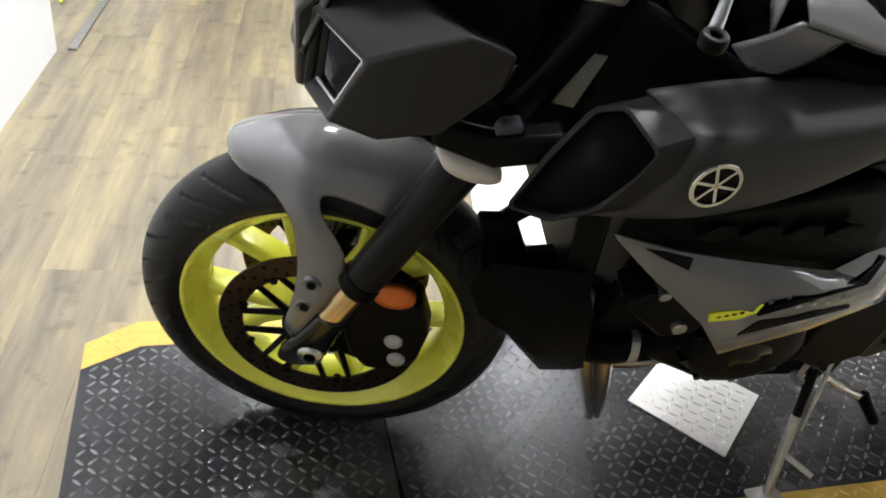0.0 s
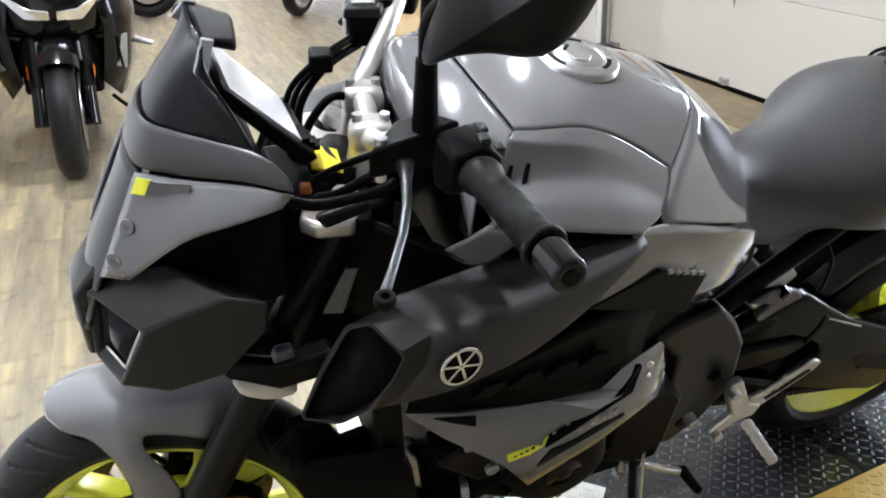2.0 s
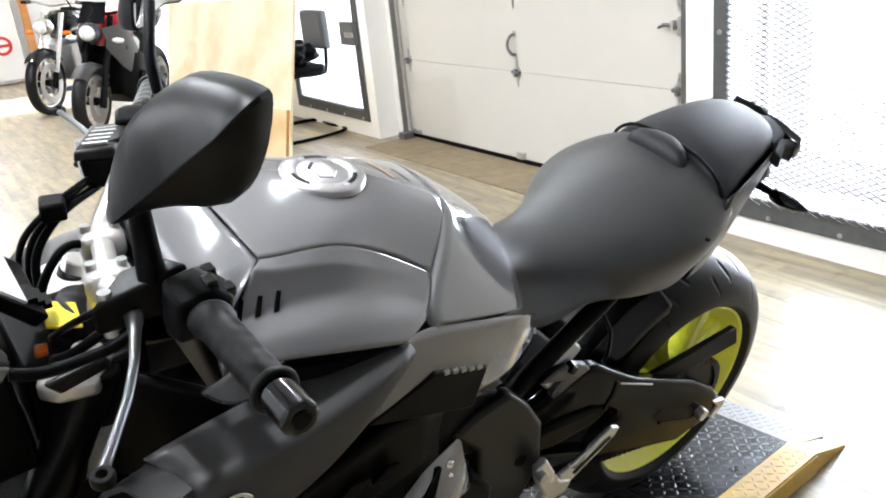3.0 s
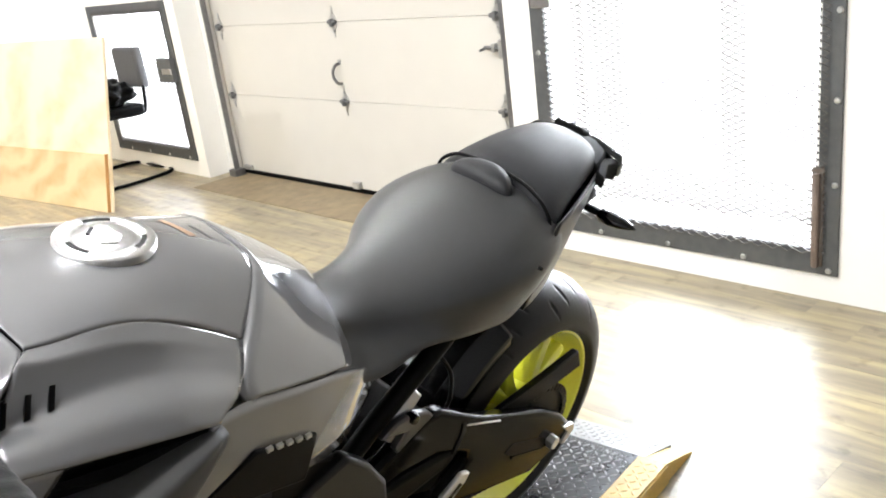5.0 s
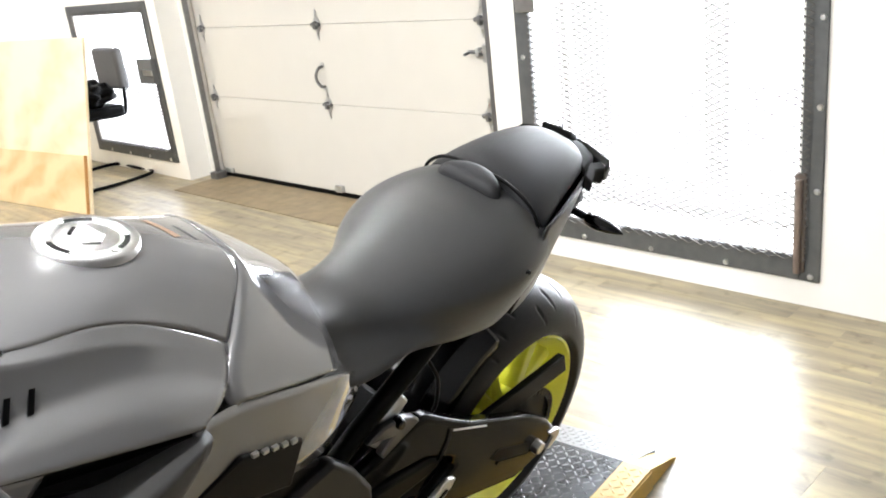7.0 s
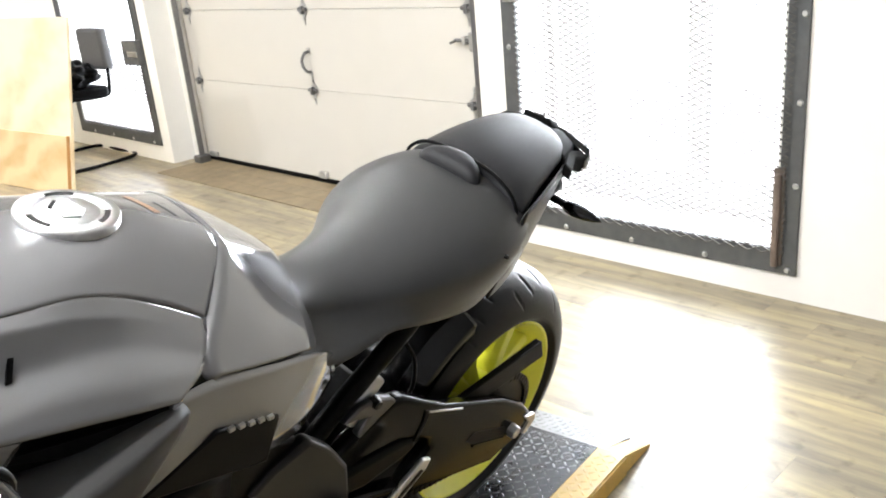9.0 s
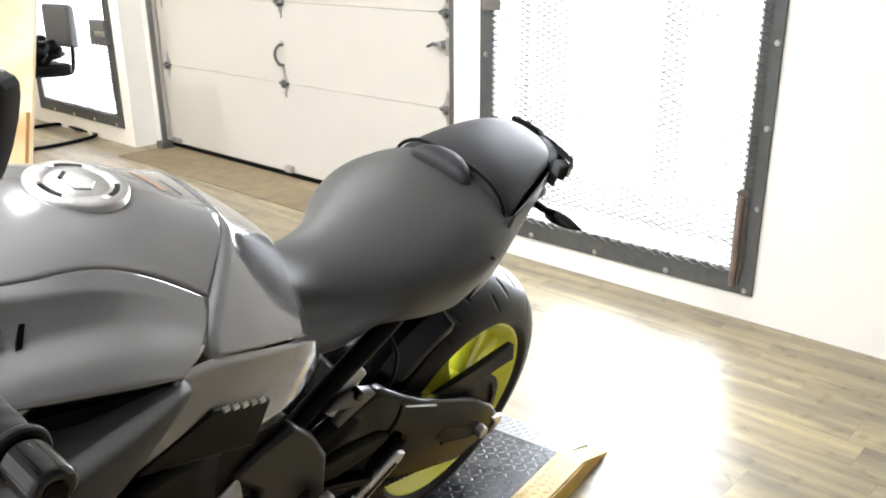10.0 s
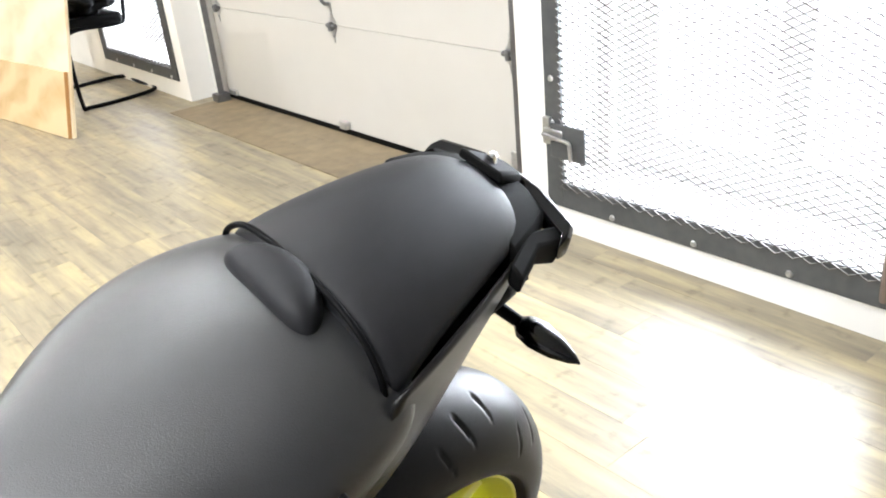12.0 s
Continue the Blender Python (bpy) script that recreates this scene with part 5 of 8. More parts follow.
REAR_COVER = [[(0.694, 0.0, 1.008), (0.696, -0.042, 1.004), (0.692, -0.074, 0.993), (0.664, -0.114, 0.972), (0.624, -0.150, 0.946), (0.600, -0.176, 0.929), (0.612, -0.186, 0.910)],
              [(0.7065, 0.0, 1.013), (0.709, -0.042, 1.0085), (0.7085, -0.0760, 0.9985), (0.676, -0.1175, 0.9790), (0.637, -0.1545, 0.9535), (0.612, -0.179, 0.936), (0.620, -0.188, 0.918)],
              [(0.745, 0.0, 0.988), (0.746, -0.036, 0.984), (0.745, -0.0660, 0.9720), (0.724, -0.110, 0.950), (0.694, -0.146, 0.927), (0.672, -0.170, 0.907), (0.668, -0.179, 0.897)],
              [(0.785, 0.0, 0.957), (0.786, -0.029, 0.953), (0.786, -0.0540, 0.9420), (0.770, -0.100, 0.917), (0.748, -0.138, 0.898), (0.730, -0.160, 0.882), (0.727, -0.167, 0.873)],
              [(0.830, 0.0, 0.918), (0.830, -0.022, 0.915), (0.830, -0.0420, 0.9060), (0.824, -0.088, 0.878), (0.816, -0.122, 0.862), (0.806, -0.143, 0.851), (0.801, -0.150, 0.843)]]
rear_cover = part("rear_tank_cover", sheet(centred(REAR_COVER)), GREY_PAINT, bike, "glossy grey rear tank cover running into the seat")
creased(rear_cover, 13, (4, 8), 0.75)
creased(rear_cover, 13, (0, 12), 0.6)
for e in rear_cover.data.edges:
    if all(13 <= v < 26 for v in e.vertices):
        rear_cover.data.attributes["crease_edge"].data[e.index].value = 0.85
smooth_sheet(rear_cover, 0.006, 2, 0)
part("tank_shell", loft([half_ring(x, ((0, z), (w * 0.6, z - 0.01), (w, z - 0.05), (w, z - 0.12), (w * 0.8, z - 0.17))) for x, w, z in ((0.37, 0.11, 0.995), (0.50, 0.13, 1.015), (0.62, 0.13, 0.995), (0.72, 0.10, 0.955), (0.84, 0.08, 0.865))]), BLACK_PLASTIC, bike, smooth=True)

# knee slots and filler cap
for k in range(3):
    d = Vector((-0.022 * k, 0, 0.002 * k))
    both_sides("tank_slot", lambda: loft([[Vector(p) + d for p in ((0.4225, -0.1425, 1.0185), (0.4285, -0.1425, 1.0175), (0.4170, -0.1590, 1.0015), (0.4110, -0.1590, 1.0015))],
                                          [Vector(p) + d for p in ((0.4225, -0.130, 1.008), (0.4285, -0.130, 1.008), (0.4170, -0.144, 0.990), (0.4110, -0.144, 0.990))]]), BLACK_PLASTIC, tank, "black slot")
CAP = Matrix.Translation((0.562, 0, 1.0548)) @ Matrix.Rotation(radians(6.5), 4, "Y") @ Matrix.Rotation(radians(90), 4, "X") @ Matrix.Diagonal((1.0, 0.38, 1.0, 1))
cap = part("filler_cap", lathe([(0.0, 0.006), (0.031, 0.006), (0.0325, 0.0045), (0.0335, 0.0045), (0.0345, 0.006), (0.046, 0.0065), (0.0525, 0.0045), (0.0545, 0.001), (0.0545, -0.030)], 64, m=CAP), CAP_ALU, bike, "round brushed metal filler cap", smooth=True)
for k in range(6):
    a = 2 * math.pi * k / 6 + 0.3
    part("cap_screw", rodded(CAP @ Vector((0.0405 * math.cos(a), 0.005, 0.0405 * math.sin(a))), CAP @ Vector((0.0405 * math.cos(a), 0.0085, 0.0405 * math.sin(a))), 0.0042, sides=12), STEEL, cap)
for k in range(3):
    a0 = 2 * math.pi * k / 3 + 0.75
    arc = [(r * math.cos(a0 + t * 0.14), r * math.sin(a0 + t * 0.14)) for r, seq in ((0.0375, range(-3, 4)), (0.0435, range(3, -4, -1))) for t in seq]
    part("cap_groove", moved(plate(arc, 0.0062, 0.0078), CAP), BLACK_PLASTIC, cap)
part("key_flap", moved(plate([(-0.014, -0.019), (0.012, -0.022), (0.017, 0.006), (0.004, 0.021), (-0.013, 0.015)], 0.004, 0.0105), CAP), CAP_ALU, cap, "metal key flap", bevel=0.002)
part("key_slot", moved(plate([(-0.016, -0.012), (-0.004, -0.024), (-0.001, -0.021), (-0.013, -0.008)], 0.006, 0.0112), CAP), BLACK_PLASTIC, cap)


def on_tank(name, quad, material, label):
    """A thin print that lies on the tank's dome."""
    ob = part(name, sheet([quad[:2], quad[2:]]), material, tank, label)
    fine = ob.modifiers.new("fine", "SUBSURF")
    fine.subdivision_type, fine.levels, fine.render_levels = "SIMPLE", 4, 4
    lay = ob.modifiers.new("lay", "SHRINKWRAP")
    lay.target, lay.wrap_method, lay.use_project_z, lay.use_negative_direction, lay.offset = tank, "PROJECT", True, True, 0.0007


on_tank("sticker_bar", [(0.642, 0.030, 1.06), (0.650, 0.031, 1.06), (0.655, -0.020, 1.06), (0.664, -0.019, 1.06)], FADED_ORANGE, "faded orange bar of a warning sticker")
on_tank("sticker_line", [(0.672, 0.012, 1.06), (0.675, 0.012, 1.06), (0.680, -0.024, 1.06), (0.683, -0.024, 1.06)], DARK_STRIP, "thin dark printed line")

# -- side bodywork --
SIDE = [[(0.245, -0.185, 0.896), (0.262, -0.222, 0.898), (0.272, -0.252, 0.898), (0.262, -0.262, 0.862), (0.235, -0.250, 0.800), (0.215, -0.225, 0.764)],
        [(0.334, -0.182, 0.912), (0.335, -0.222, 0.913), (0.338, -0.258, 0.906), (0.334, -0.268, 0.862), (0.322, -0.258, 0.800), (0.312, -0.232, 0.760)],
        [(0.420, -0.180, 0.918), (0.415, -0.220, 0.922), (0.410, -0.257, 0.914), (0.412, -0.262, 0.870), (0.415, -0.252, 0.815), (0.412, -0.228, 0.780)],
        [(0.500, -0.185, 0.922), (0.498, -0.218, 0.928), (0.492, -0.244, 0.920), (0.490, -0.248, 0.890), (0.488, -0.240, 0.855), (0.480, -0.220, 0.834)],
        [(0.562, -0.200, 0.924), (0.564, -0.210, 0.925), (0.563, -0.219, 0.921), (0.556, -0.222, 0.908), (0.550, -0.219, 0.896), (0.542, -0.210, 0.888)]]
for ob in both_sides("side_panel", lambda: sheet(SIDE), SATIN_PANEL, bike, "satin dark grey side panel"):
    smooth_sheet(ob, 0.004, 2, -1)
    me = ob.data
    crease = me.attributes.new("crease_edge", "FLOAT", "EDGE")
    for e in me.edges:
        a, b = (me.vertices[i].co for i in e.vertices)
        if min(abs((a - Vector((p[2][0], math.copysign(p[2][1], a.y), p[2][2]))).length) for p in SIDE) < 1e-4 and min((b - Vector((p[2][0], math.copysign(p[2][1], b.y), p[2][2]))).length for p in SIDE) < 1e-4:
            crease.data[e.index].value = 0.95
    for p in me.polygons:
        p.use_smooth = True


# the scoop: a collar round a dark mouth
MOUTH = [(0.197, -0.190, 0.878), (0.215, -0.215, 0.903), (0.2385, -0.262, 0.890), (0.229, -0.259, 0.850), (0.210, -0.250, 0.798), (0.179, -0.225, 0.752), (0.141, -0.190, 0.736), (0.168, -0.188, 0.815)]
REAR = [(0.243, -0.190, 0.894), (0.262, -0.222, 0.899), (0.272, -0.254, 0.899), (0.262, -0.263, 0.862), (0.236, -0.251, 0.800), (0.216, -0.226, 0.766), (0.205, -0.190, 0.748), (0.225, -0.170, 0.800)]


def tighter(pts):
    p = [Vector(q) for q in pts]
    return [q for k in range(len(p)) for q in (p[k].lerp(p[k - 1], 0.10), p[k].lerp(p[(k + 1) % len(p)], 0.10))]


MOUTH, REAR = tighter(MOUTH), tighter(REAR)
centre = sum(MOUTH, Vector()) / len(MOUTH)
inner = [p + (centre - p).normalized() * 0.0055 + Vector((0.001, -0.001, 0)) for p in MOUTH]
lip = [p + Vector((0.010, 0.008, 0)) for p in inner]
throat = [p * 0.72 + (centre + Vector((0.10, 0.08, -0.01))) * 0.28 for p in MOUTH]
for ob in both_sides("air_scoop", lambda: loft([lip, inner, MOUTH, [p.lerp(q, 0.5) for p, q in zip(MOUTH, REAR)], REAR], caps=False), MATT_GREY, bike, "satin black air scoop with a black mouth", smooth=True):
    ob.data.set_sharp_from_angle(angle=radians(28))
both_sides("scoop_throat", lambda: loft([[p + Vector((0.009, 0.005, 0)) for p in inner], throat, [p + Vector((0.05, 0.03, 0.0)) for p in throat]]), DEEP_BLACK, bike, "black air intake duct", smooth=True)

# round emblem: a raised ring with crossed bars
for s in (1, -1):
    em = Matrix.Diagonal((1, s, 1, 1)) @ Matrix.Translation((0.3045, -0.2655, 0.853)) @ Matrix.Rotation(radians(4), 4, "Z") @ Matrix.Rotation(radians(-6), 4, "X")
    emblem = part("emblem", lathe([(0.0222, -0.0030), (0.0258, -0.0030), (0.0266, -0.002), (0.0266, 0.004), (0.0222, 0.004)], 40, m=em, closed=True), CHROME, bike, "round silver emblem with crossed bars", smooth=False)
    part("emblem_back", lathe([(0, -0.0005), (0.0208, -0.0005), (0.0208, 0.003), (0, 0.003)], 40, m=em), BLACK_PLASTIC, emblem)
    for k in range(3):
        part("emblem_bar", boxed(-0.0222, 0.0222, -0.0022, 0.0, -0.0017, 0.0017, m=em @ Matrix.Rotation(math.pi * k / 3 + 0.25, 4, "Y")), CHROME, emblem)

# black panel with four vents between the side panel and the lower cowl
VENT = [[(0.285, -0.205, 0.750), (0.275, -0.200, 0.705)], [(0.360, -0.222, 0.760), (0.355, -0.214, 0.702)], [(0.450, -0.222, 0.790), (0.455, -0.216, 0.680)], [(0.545, -0.212, 0.820), (0.570, -0.208, 0.655)], [(0.640, -0.190, 0.760), (0.640, -0.190, 0.670)]]
for ob in both_sides("vent_panel", lambda: sheet([[Vector(a).lerp(Vector(b), t) + Vector((0, 0.006 * math.sin(math.pi * t), 0)) for t in (0, 0.33, 0.66, 1)] for a, b in VENT]), BLACK_PLASTIC, bike, "black panel with four vents"):
    smooth_sheet(ob, 0.006, 1)
for k in range(4):
    x = 0.352 + 0.052 * k
    both_sides("vent", lambda: loft([[(x, -0.2225, 0.722), (x + 0.022, -0.2235, 0.744), (x + 0.048, -0.2235, 0.740), (x + 0.030, -0.2205, 0.712)], [(x + 0.004, -0.211, 0.722), (x + 0.024, -0.212, 0.738), (x + 0.042, -0.212, 0.735), (x + 0.028, -0.210, 0.716)]]), BLACK_PLASTIC, bike, "black louvred vent", bevel=0.002)

# lower cowl: a faceted grey blade
LOW = [[(0.274, -0.196, 0.699), (0.276, -0.197, 0.698), (0.277, -0.198, 0.695)],
       [(0.336, -0.218, 0.698), (0.329, -0.222, 0.681), (0.320, -0.222, 0.661)],
       [(0.403, -0.226, 0.691), (0.411, -0.246, 0.608), (0.404, -0.247, 0.593)],
       [(0.470, -0.226, 0.678), (0.451, -0.257, 0.629), (0.446, -0.255, 0.537)],
       [(0.563, -0.214, 0.647), (0.537, -0.243, 0.649), (0.555, -0.246, 0.572)],
       [(0.615, -0.196, 0.664), (0.622, -0.219, 0.634), (0.646, -0.224, 0.589)],
       [(0.693, -0.172, 0.663), (0.697, -0.188, 0.617), (0.700, -0.202, 0.579)]]
def facets(rows):
    """A skin of triangles over rows of points."""
    bm = bmesh.new()
    vs = [[bm.verts.new(p) for p in row] for row in rows]
    for a, b in zip(vs, vs[1:]):
        for k in range(len(a) - 1):
            bm.faces.new((a[k], b[k], b[k + 1]))
            bm.faces.new((a[k], b[k + 1], a[k + 1]))
    return bm


for ob in both_sides("lower_cowl", lambda: facets(LOW), GREY_PAINT, bike, "grey faceted lower side cowl"):
    thick(ob, 0.006, 0)
    mod = ob.modifiers.new("bevel", "BEVEL")
    mod.width, mod.segments, mod.limit_method, mod.angle_limit = 0.003, 2, "ANGLE", radians(40)
    ob.data.shade_smooth()
    ob.data.set_sharp_from_angle(angle=radians(48))
    if ob.name == "lower_cowl":
        left_cowl = ob


def decal(name, quads, mat, label="", proud=0.0050):
    """A thin mark on the left lower cowl's skin, made of four-cornered pieces."""
    bm = bmesh.new()
    for quad in quads:
        loft([[Vector(p) - Vector((0, proud, 0)) for p in quad], [Vector(p) + Vector((0, 0.002, 0)) for p in quad]], bm=bm)
    return part(name, bm, mat, left_cowl, label)


decal("model_sticker", [[(0.4091, -0.2466, 0.6006), (0.4058, -0.2443, 0.6134), (0.4331, -0.2506, 0.6269), (0.4372, -0.2532, 0.6145)],
                        [(0.4372, -0.2532, 0.6145), (0.4331, -0.2506, 0.6269), (0.4617, -0.2502, 0.6396), (0.4538, -0.2559, 0.6307)]], TAG_YELLOW, "yellow model sticker")
decal("dark_stripe", [[(0.4538, -0.2559, 0.6307), (0.4617, -0.2502, 0.6396), (0.4975, -0.2455, 0.6461), (0.4945, -0.2499, 0.6392)],
                      [(0.4945, -0.2499, 0.6392), (0.4975, -0.2455, 0.6461), (0.5559, -0.2281, 0.6468), (0.5505, -0.2386, 0.6467)],
                      [(0.5505, -0.2386, 0.6467), (0.5559, -0.2281, 0.6468), (0.5991, -0.2152, 0.6415), (0.6135, -0.2176, 0.6367)],
                      [(0.6135, -0.2176, 0.6367), (0.5991, -0.2152, 0.6415), (0.6318, -0.1933, 0.6573), (0.6425, -0.1915, 0.6532)]], BLACK_PLASTIC, "dark slanted stripe", proud=0.0095)
decal("cowl_slit", [[(0.4511, -0.2558, 0.5828), (0.468, -0.255, 0.6124), (0.5077, -0.2502, 0.6092), (0.5079, -0.251, 0.5975)],
                    [(0.5079, -0.251, 0.5975), (0.5077, -0.2502, 0.6092), (0.5455, -0.2444, 0.6132), (0.547, -0.245, 0.601)],
                    [(0.547, -0.245, 0.601), (0.5455, -0.2444, 0.6132), (0.6017, -0.2323, 0.6066), (0.6015, -0.2328, 0.6021)]], DEEP_BLACK, "black slit")
decal("cowl_notch", [[(0.3075, -0.2097, 0.6936), (0.3328, -0.2176, 0.6961), (0.3377, -0.2217, 0.6844), (0.3266, -0.2184, 0.6882)],
                     [(0.3377, -0.2217, 0.6844), (0.3328, -0.2176, 0.6961), (0.3611, -0.2219, 0.6913), (0.3614, -0.2259, 0.6745)]], DEEP_BLACK, "black notch")
for k in range(4):
    a = Vector((0.4155, -0.2468, 0.6115)).lerp(Vector((0.4438, -0.2536, 0.6315)), k / 4)
    decal("sticker_mark", [[a + Vector(d) for d in ((-0.001, 0, -0.0015), (0.0005, 0, 0.0015), (0.004, -0.001, 0.0028), (0.003, -0.001, -0.0002))]], BLACK_PLASTIC, proud=0.0060)
for x, y, z in ((0.4698, -0.2499, 0.6398), (0.4821, -0.2490, 0.6409), (0.4926, -0.2464, 0.6448), (0.5125, -0.2479, 0.6302), (0.5347, -0.2447, 0.6309), (0.5563, -0.2406, 0.6283), (0.5793, -0.2354, 0.6266)):
    decal("sticker_mark", [[Vector((x, y, z)) + Vector(d) for d in ((-0.003, 0, -0.002), (-0.002, 0, 0.002), (0.003, 0.001, 0.002), (0.002, 0.001, -0.002))]], BAR_ALU, "pale worn print", proud=0.0060)
for p, r in (((0.6631, -0.1899, 0.6403), 0.0075), ((0.6579, -0.1997, 0.6308), 0.0045)):
    part("cowl_screw", lathe([(0.0, -0.0075), (r * 0.6, -0.007), (r, -0.0045), (r, 0.002)], 18, m=Matrix.Translation(p)), CHROME, left_cowl, "bright domed screw", smooth=True)

# grey side cover below the tank, with a black insert
COVER = [[(0.556, -0.2065, 0.934), (0.530, -0.217, 0.885), (0.488, -0.222, 0.840)],
         [(0.606, -0.1890, 0.922), (0.590, -0.212, 0.876), (0.560, -0.216, 0.815)],
         [(0.666, -0.1800, 0.897), (0.660, -0.197, 0.848), (0.650, -0.200, 0.775)],
         [(0.727, -0.1695, 0.868), (0.735, -0.179, 0.818), (0.740, -0.180, 0.735)],
         [(0.801, -0.1525, 0.838), (0.812, -0.157, 0.795), (0.800, -0.160, 0.728)],
         [(0.848, -0.1380, 0.806), (0.856, -0.136, 0.785), (0.862, -0.134, 0.756)]]
for ob in both_sides("side_cover", lambda: sheet(COVER), GREY_PAINT, bike, "glossy grey side cover below the tank"):
    smooth_sheet(ob, 0.005, 2, -1)
both_sides("side_insert", lambda: loft([[(0.492, -0.2245, 0.838), (0.604, -0.2125, 0.862), (0.716, -0.1880, 0.802), (0.692, -0.1950, 0.742)], [(0.492, -0.214, 0.838), (0.604, -0.203, 0.862), (0.716, -0.176, 0.802), (0.692, -0.184, 0.742)]]), BLACK_PLASTIC, bike, "black plastic side insert", bevel=0.003)
for k in range(5):
    both_sides("insert_mark", lambda: boxed(0.618 + 0.018 * k, 0.626 + 0.018 * k, -0.2130 + 0.0042 * k, -0.2080 + 0.0042 * k, 0.852 - 0.0095 * k, 0.857 - 0.0095 * k), STEEL, bike, "small bright mark")
both_sides("knee_gap", lambda: loft([[(0.360, -0.185, 0.950), (0.470, -0.204, 0.940), (0.560, -0.205, 0.922), (0.545, -0.200, 0.905), (0.440, -0.200, 0.925), (0.360, -0.175, 0.920)], [(0.360, -0.12, 0.950), (0.470, -0.13, 0.940), (0.560, -0.14, 0.922), (0.545, -0.14, 0.905), (0.440, -0.13, 0.925), (0.360, -0.12, 0.920)]]), BLACK_PLASTIC, bike, "black trim below the tank")

# -- frame, engine and radiator --
both_sides("main_frame", lambda: loft([[(0.24, -0.045, 0.93), (0.24, -0.065, 0.93), (0.24, -0.070, 0.76), (0.24, -0.045, 0.76)], [(0.36, -0.14, 0.90), (0.36, -0.165, 0.90), (0.34, -0.16, 0.77), (0.34, -0.13, 0.77)],
                                      [(0.62, -0.15, 0.80), (0.62, -0.18, 0.80), (0.60, -0.18, 0.68), (0.60, -0.15, 0.68)], [(0.78, -0.12, 0.70), (0.78, -0.160, 0.70), (0.74, -0.160, 0.58), (0.74, -0.12, 0.58)]]), BLACK_METAL, bike, "black aluminium frame spar", bevel=0.008)
headtube = part("steering_head", moved(lathe([(0.0, -0.10), (0.038, -0.10), (0.042, -0.06), (0.042, 0.06), (0.038, 0.10), (0, 0.10)], 32), Matrix.Translation((0.225, 0, 0.875)) @ Matrix.Rotation(radians(24), 4, "Y") @ Matrix.Rotation(radians(90), 4, "X")), BLACK_METAL, bike, smooth=True)
part("frame_gusset", loft([[(0.20, -0.070, 0.93), (0.29, -0.082, 0.95), (0.30, -0.085, 0.80), (0.18, -0.066, 0.76)], [(0.20, -0.02, 0.93), (0.29, -0.02, 0.95), (0.30, -0.02, 0.80), (0.18, -0.02, 0.76)]]), BLACK_METAL, bike, "black steering head gusset", bevel=0.006)
part("frame_label", loft([[(0.226, -0.0752, 0.850), (0.250, -0.0782, 0.848), (0.232, -0.0772, 0.775), (0.208, -0.0730, 0.778)], [(0.226, -0.072, 0.850), (0.250, -0.075, 0.848), (0.232, -0.074, 0.775), (0.208, -0.070, 0.778)]]), LABEL, bike, "faded grey label on the frame")
engine = part("engine_block", loft([[(0.36, -0.15, 0.70), (0.36, 0.15, 0.70), (0.33, 0.15, 0.42), (0.33, -0.15, 0.42)], [(0.56, -0.16, 0.68), (0.56, 0.16, 0.68), (0.56, 0.17, 0.30), (0.56, -0.17, 0.30)], [(0.78, -0.13, 0.62), (0.78, 0.13, 0.62), (0.76, 0.13, 0.30), (0.76, -0.13, 0.30)]]), BLACK_METAL, bike, "black painted engine", bevel=0.012)
both_sides("engine_cover", lambda: moved(lathe([(0.0, -0.215), (0.055, -0.215), (0.078, -0.207), (0.088, -0.19), (0.092, -0.14)], 40), Matrix.Translation((0.545, 0, 0.455))), BLACK_METAL, engine, "round black engine cover", smooth=True)
both_sides("cover_plate", lambda: moved(lathe([(0.0, -0.221), (0.010, -0.221), (0.014, -0.216), (0.030, -0.2155), (0.034, -0.212)], 32), Matrix.Translation((0.545, 0, 0.455))), BLACK_GLOSS, engine, smooth=True)
for k in range(9):
    a = 2 * math.pi * k / 9
    both_sides("cover_bolt", lambda: rodded((0.545 + 0.087 * math.cos(a), -0.185, 0.455 + 0.087 * math.sin(a)), (0.545 + 0.087 * math.cos(a), -0.203, 0.455 + 0.087 * math.sin(a)), 0.006, sides=8), BLACK_GLOSS, engine)
both_sides("sprocket_cover", lambda: plate([(0.64, 0.56), (0.72, 0.58), (0.77, 0.52), (0.77, 0.40), (0.71, 0.36), (0.64, 0.40)], -0.19, -0.12), BLACK_METAL, engine, bevel=0.012)
part("engine_bolt", rodded((0.416, -0.16, 0.521), (0.416, -0.212, 0.521), 0.0125, 0.010, sides=20), STEEL, engine, "bare engine mounting bolt", bevel=0.002)
part("engine_mount", plate([(0.385, 0.60), (0.46, 0.56), (0.45, 0.50), (0.40, 0.49), (0.33, 0.56)], -0.203, -0.14), BLACK_METAL, engine, bevel=0.006)
part("side_bolt", rodded((0.375, -0.18, 0.585), (0.375, -0.205, 0.585), 0.008, sides=14), STEEL, engine, bevel=0.001)
part("hose_clamp", moved(lathe([(0.0265, -0.006), (0.0285, -0.006), (0.0285, 0.006), (0.0265, 0.006)], 24, closed=True), Matrix.Translation((0.40, -0.16, 0.41)) @ Matrix.Rotation(radians(80), 4, "Z")), STEEL, engine, "bright hose clamp")
part("radiator_hose", pipe([(0.265, -0.1, 0.679), (0.195, -0.11, 0.64), (0.129, -0.12, 0.582)], 0.012, 12), BLACK_PLASTIC, engine, "black diagonal hose", smooth=True)
part("coolant_hose", pipe([(0.28, -0.13, 0.43), (0.34, -0.155, 0.405), (0.40, -0.16, 0.41), (0.47, -0.15, 0.44)], 0.026, 14), BLACK_PLASTIC, engine, smooth=True)
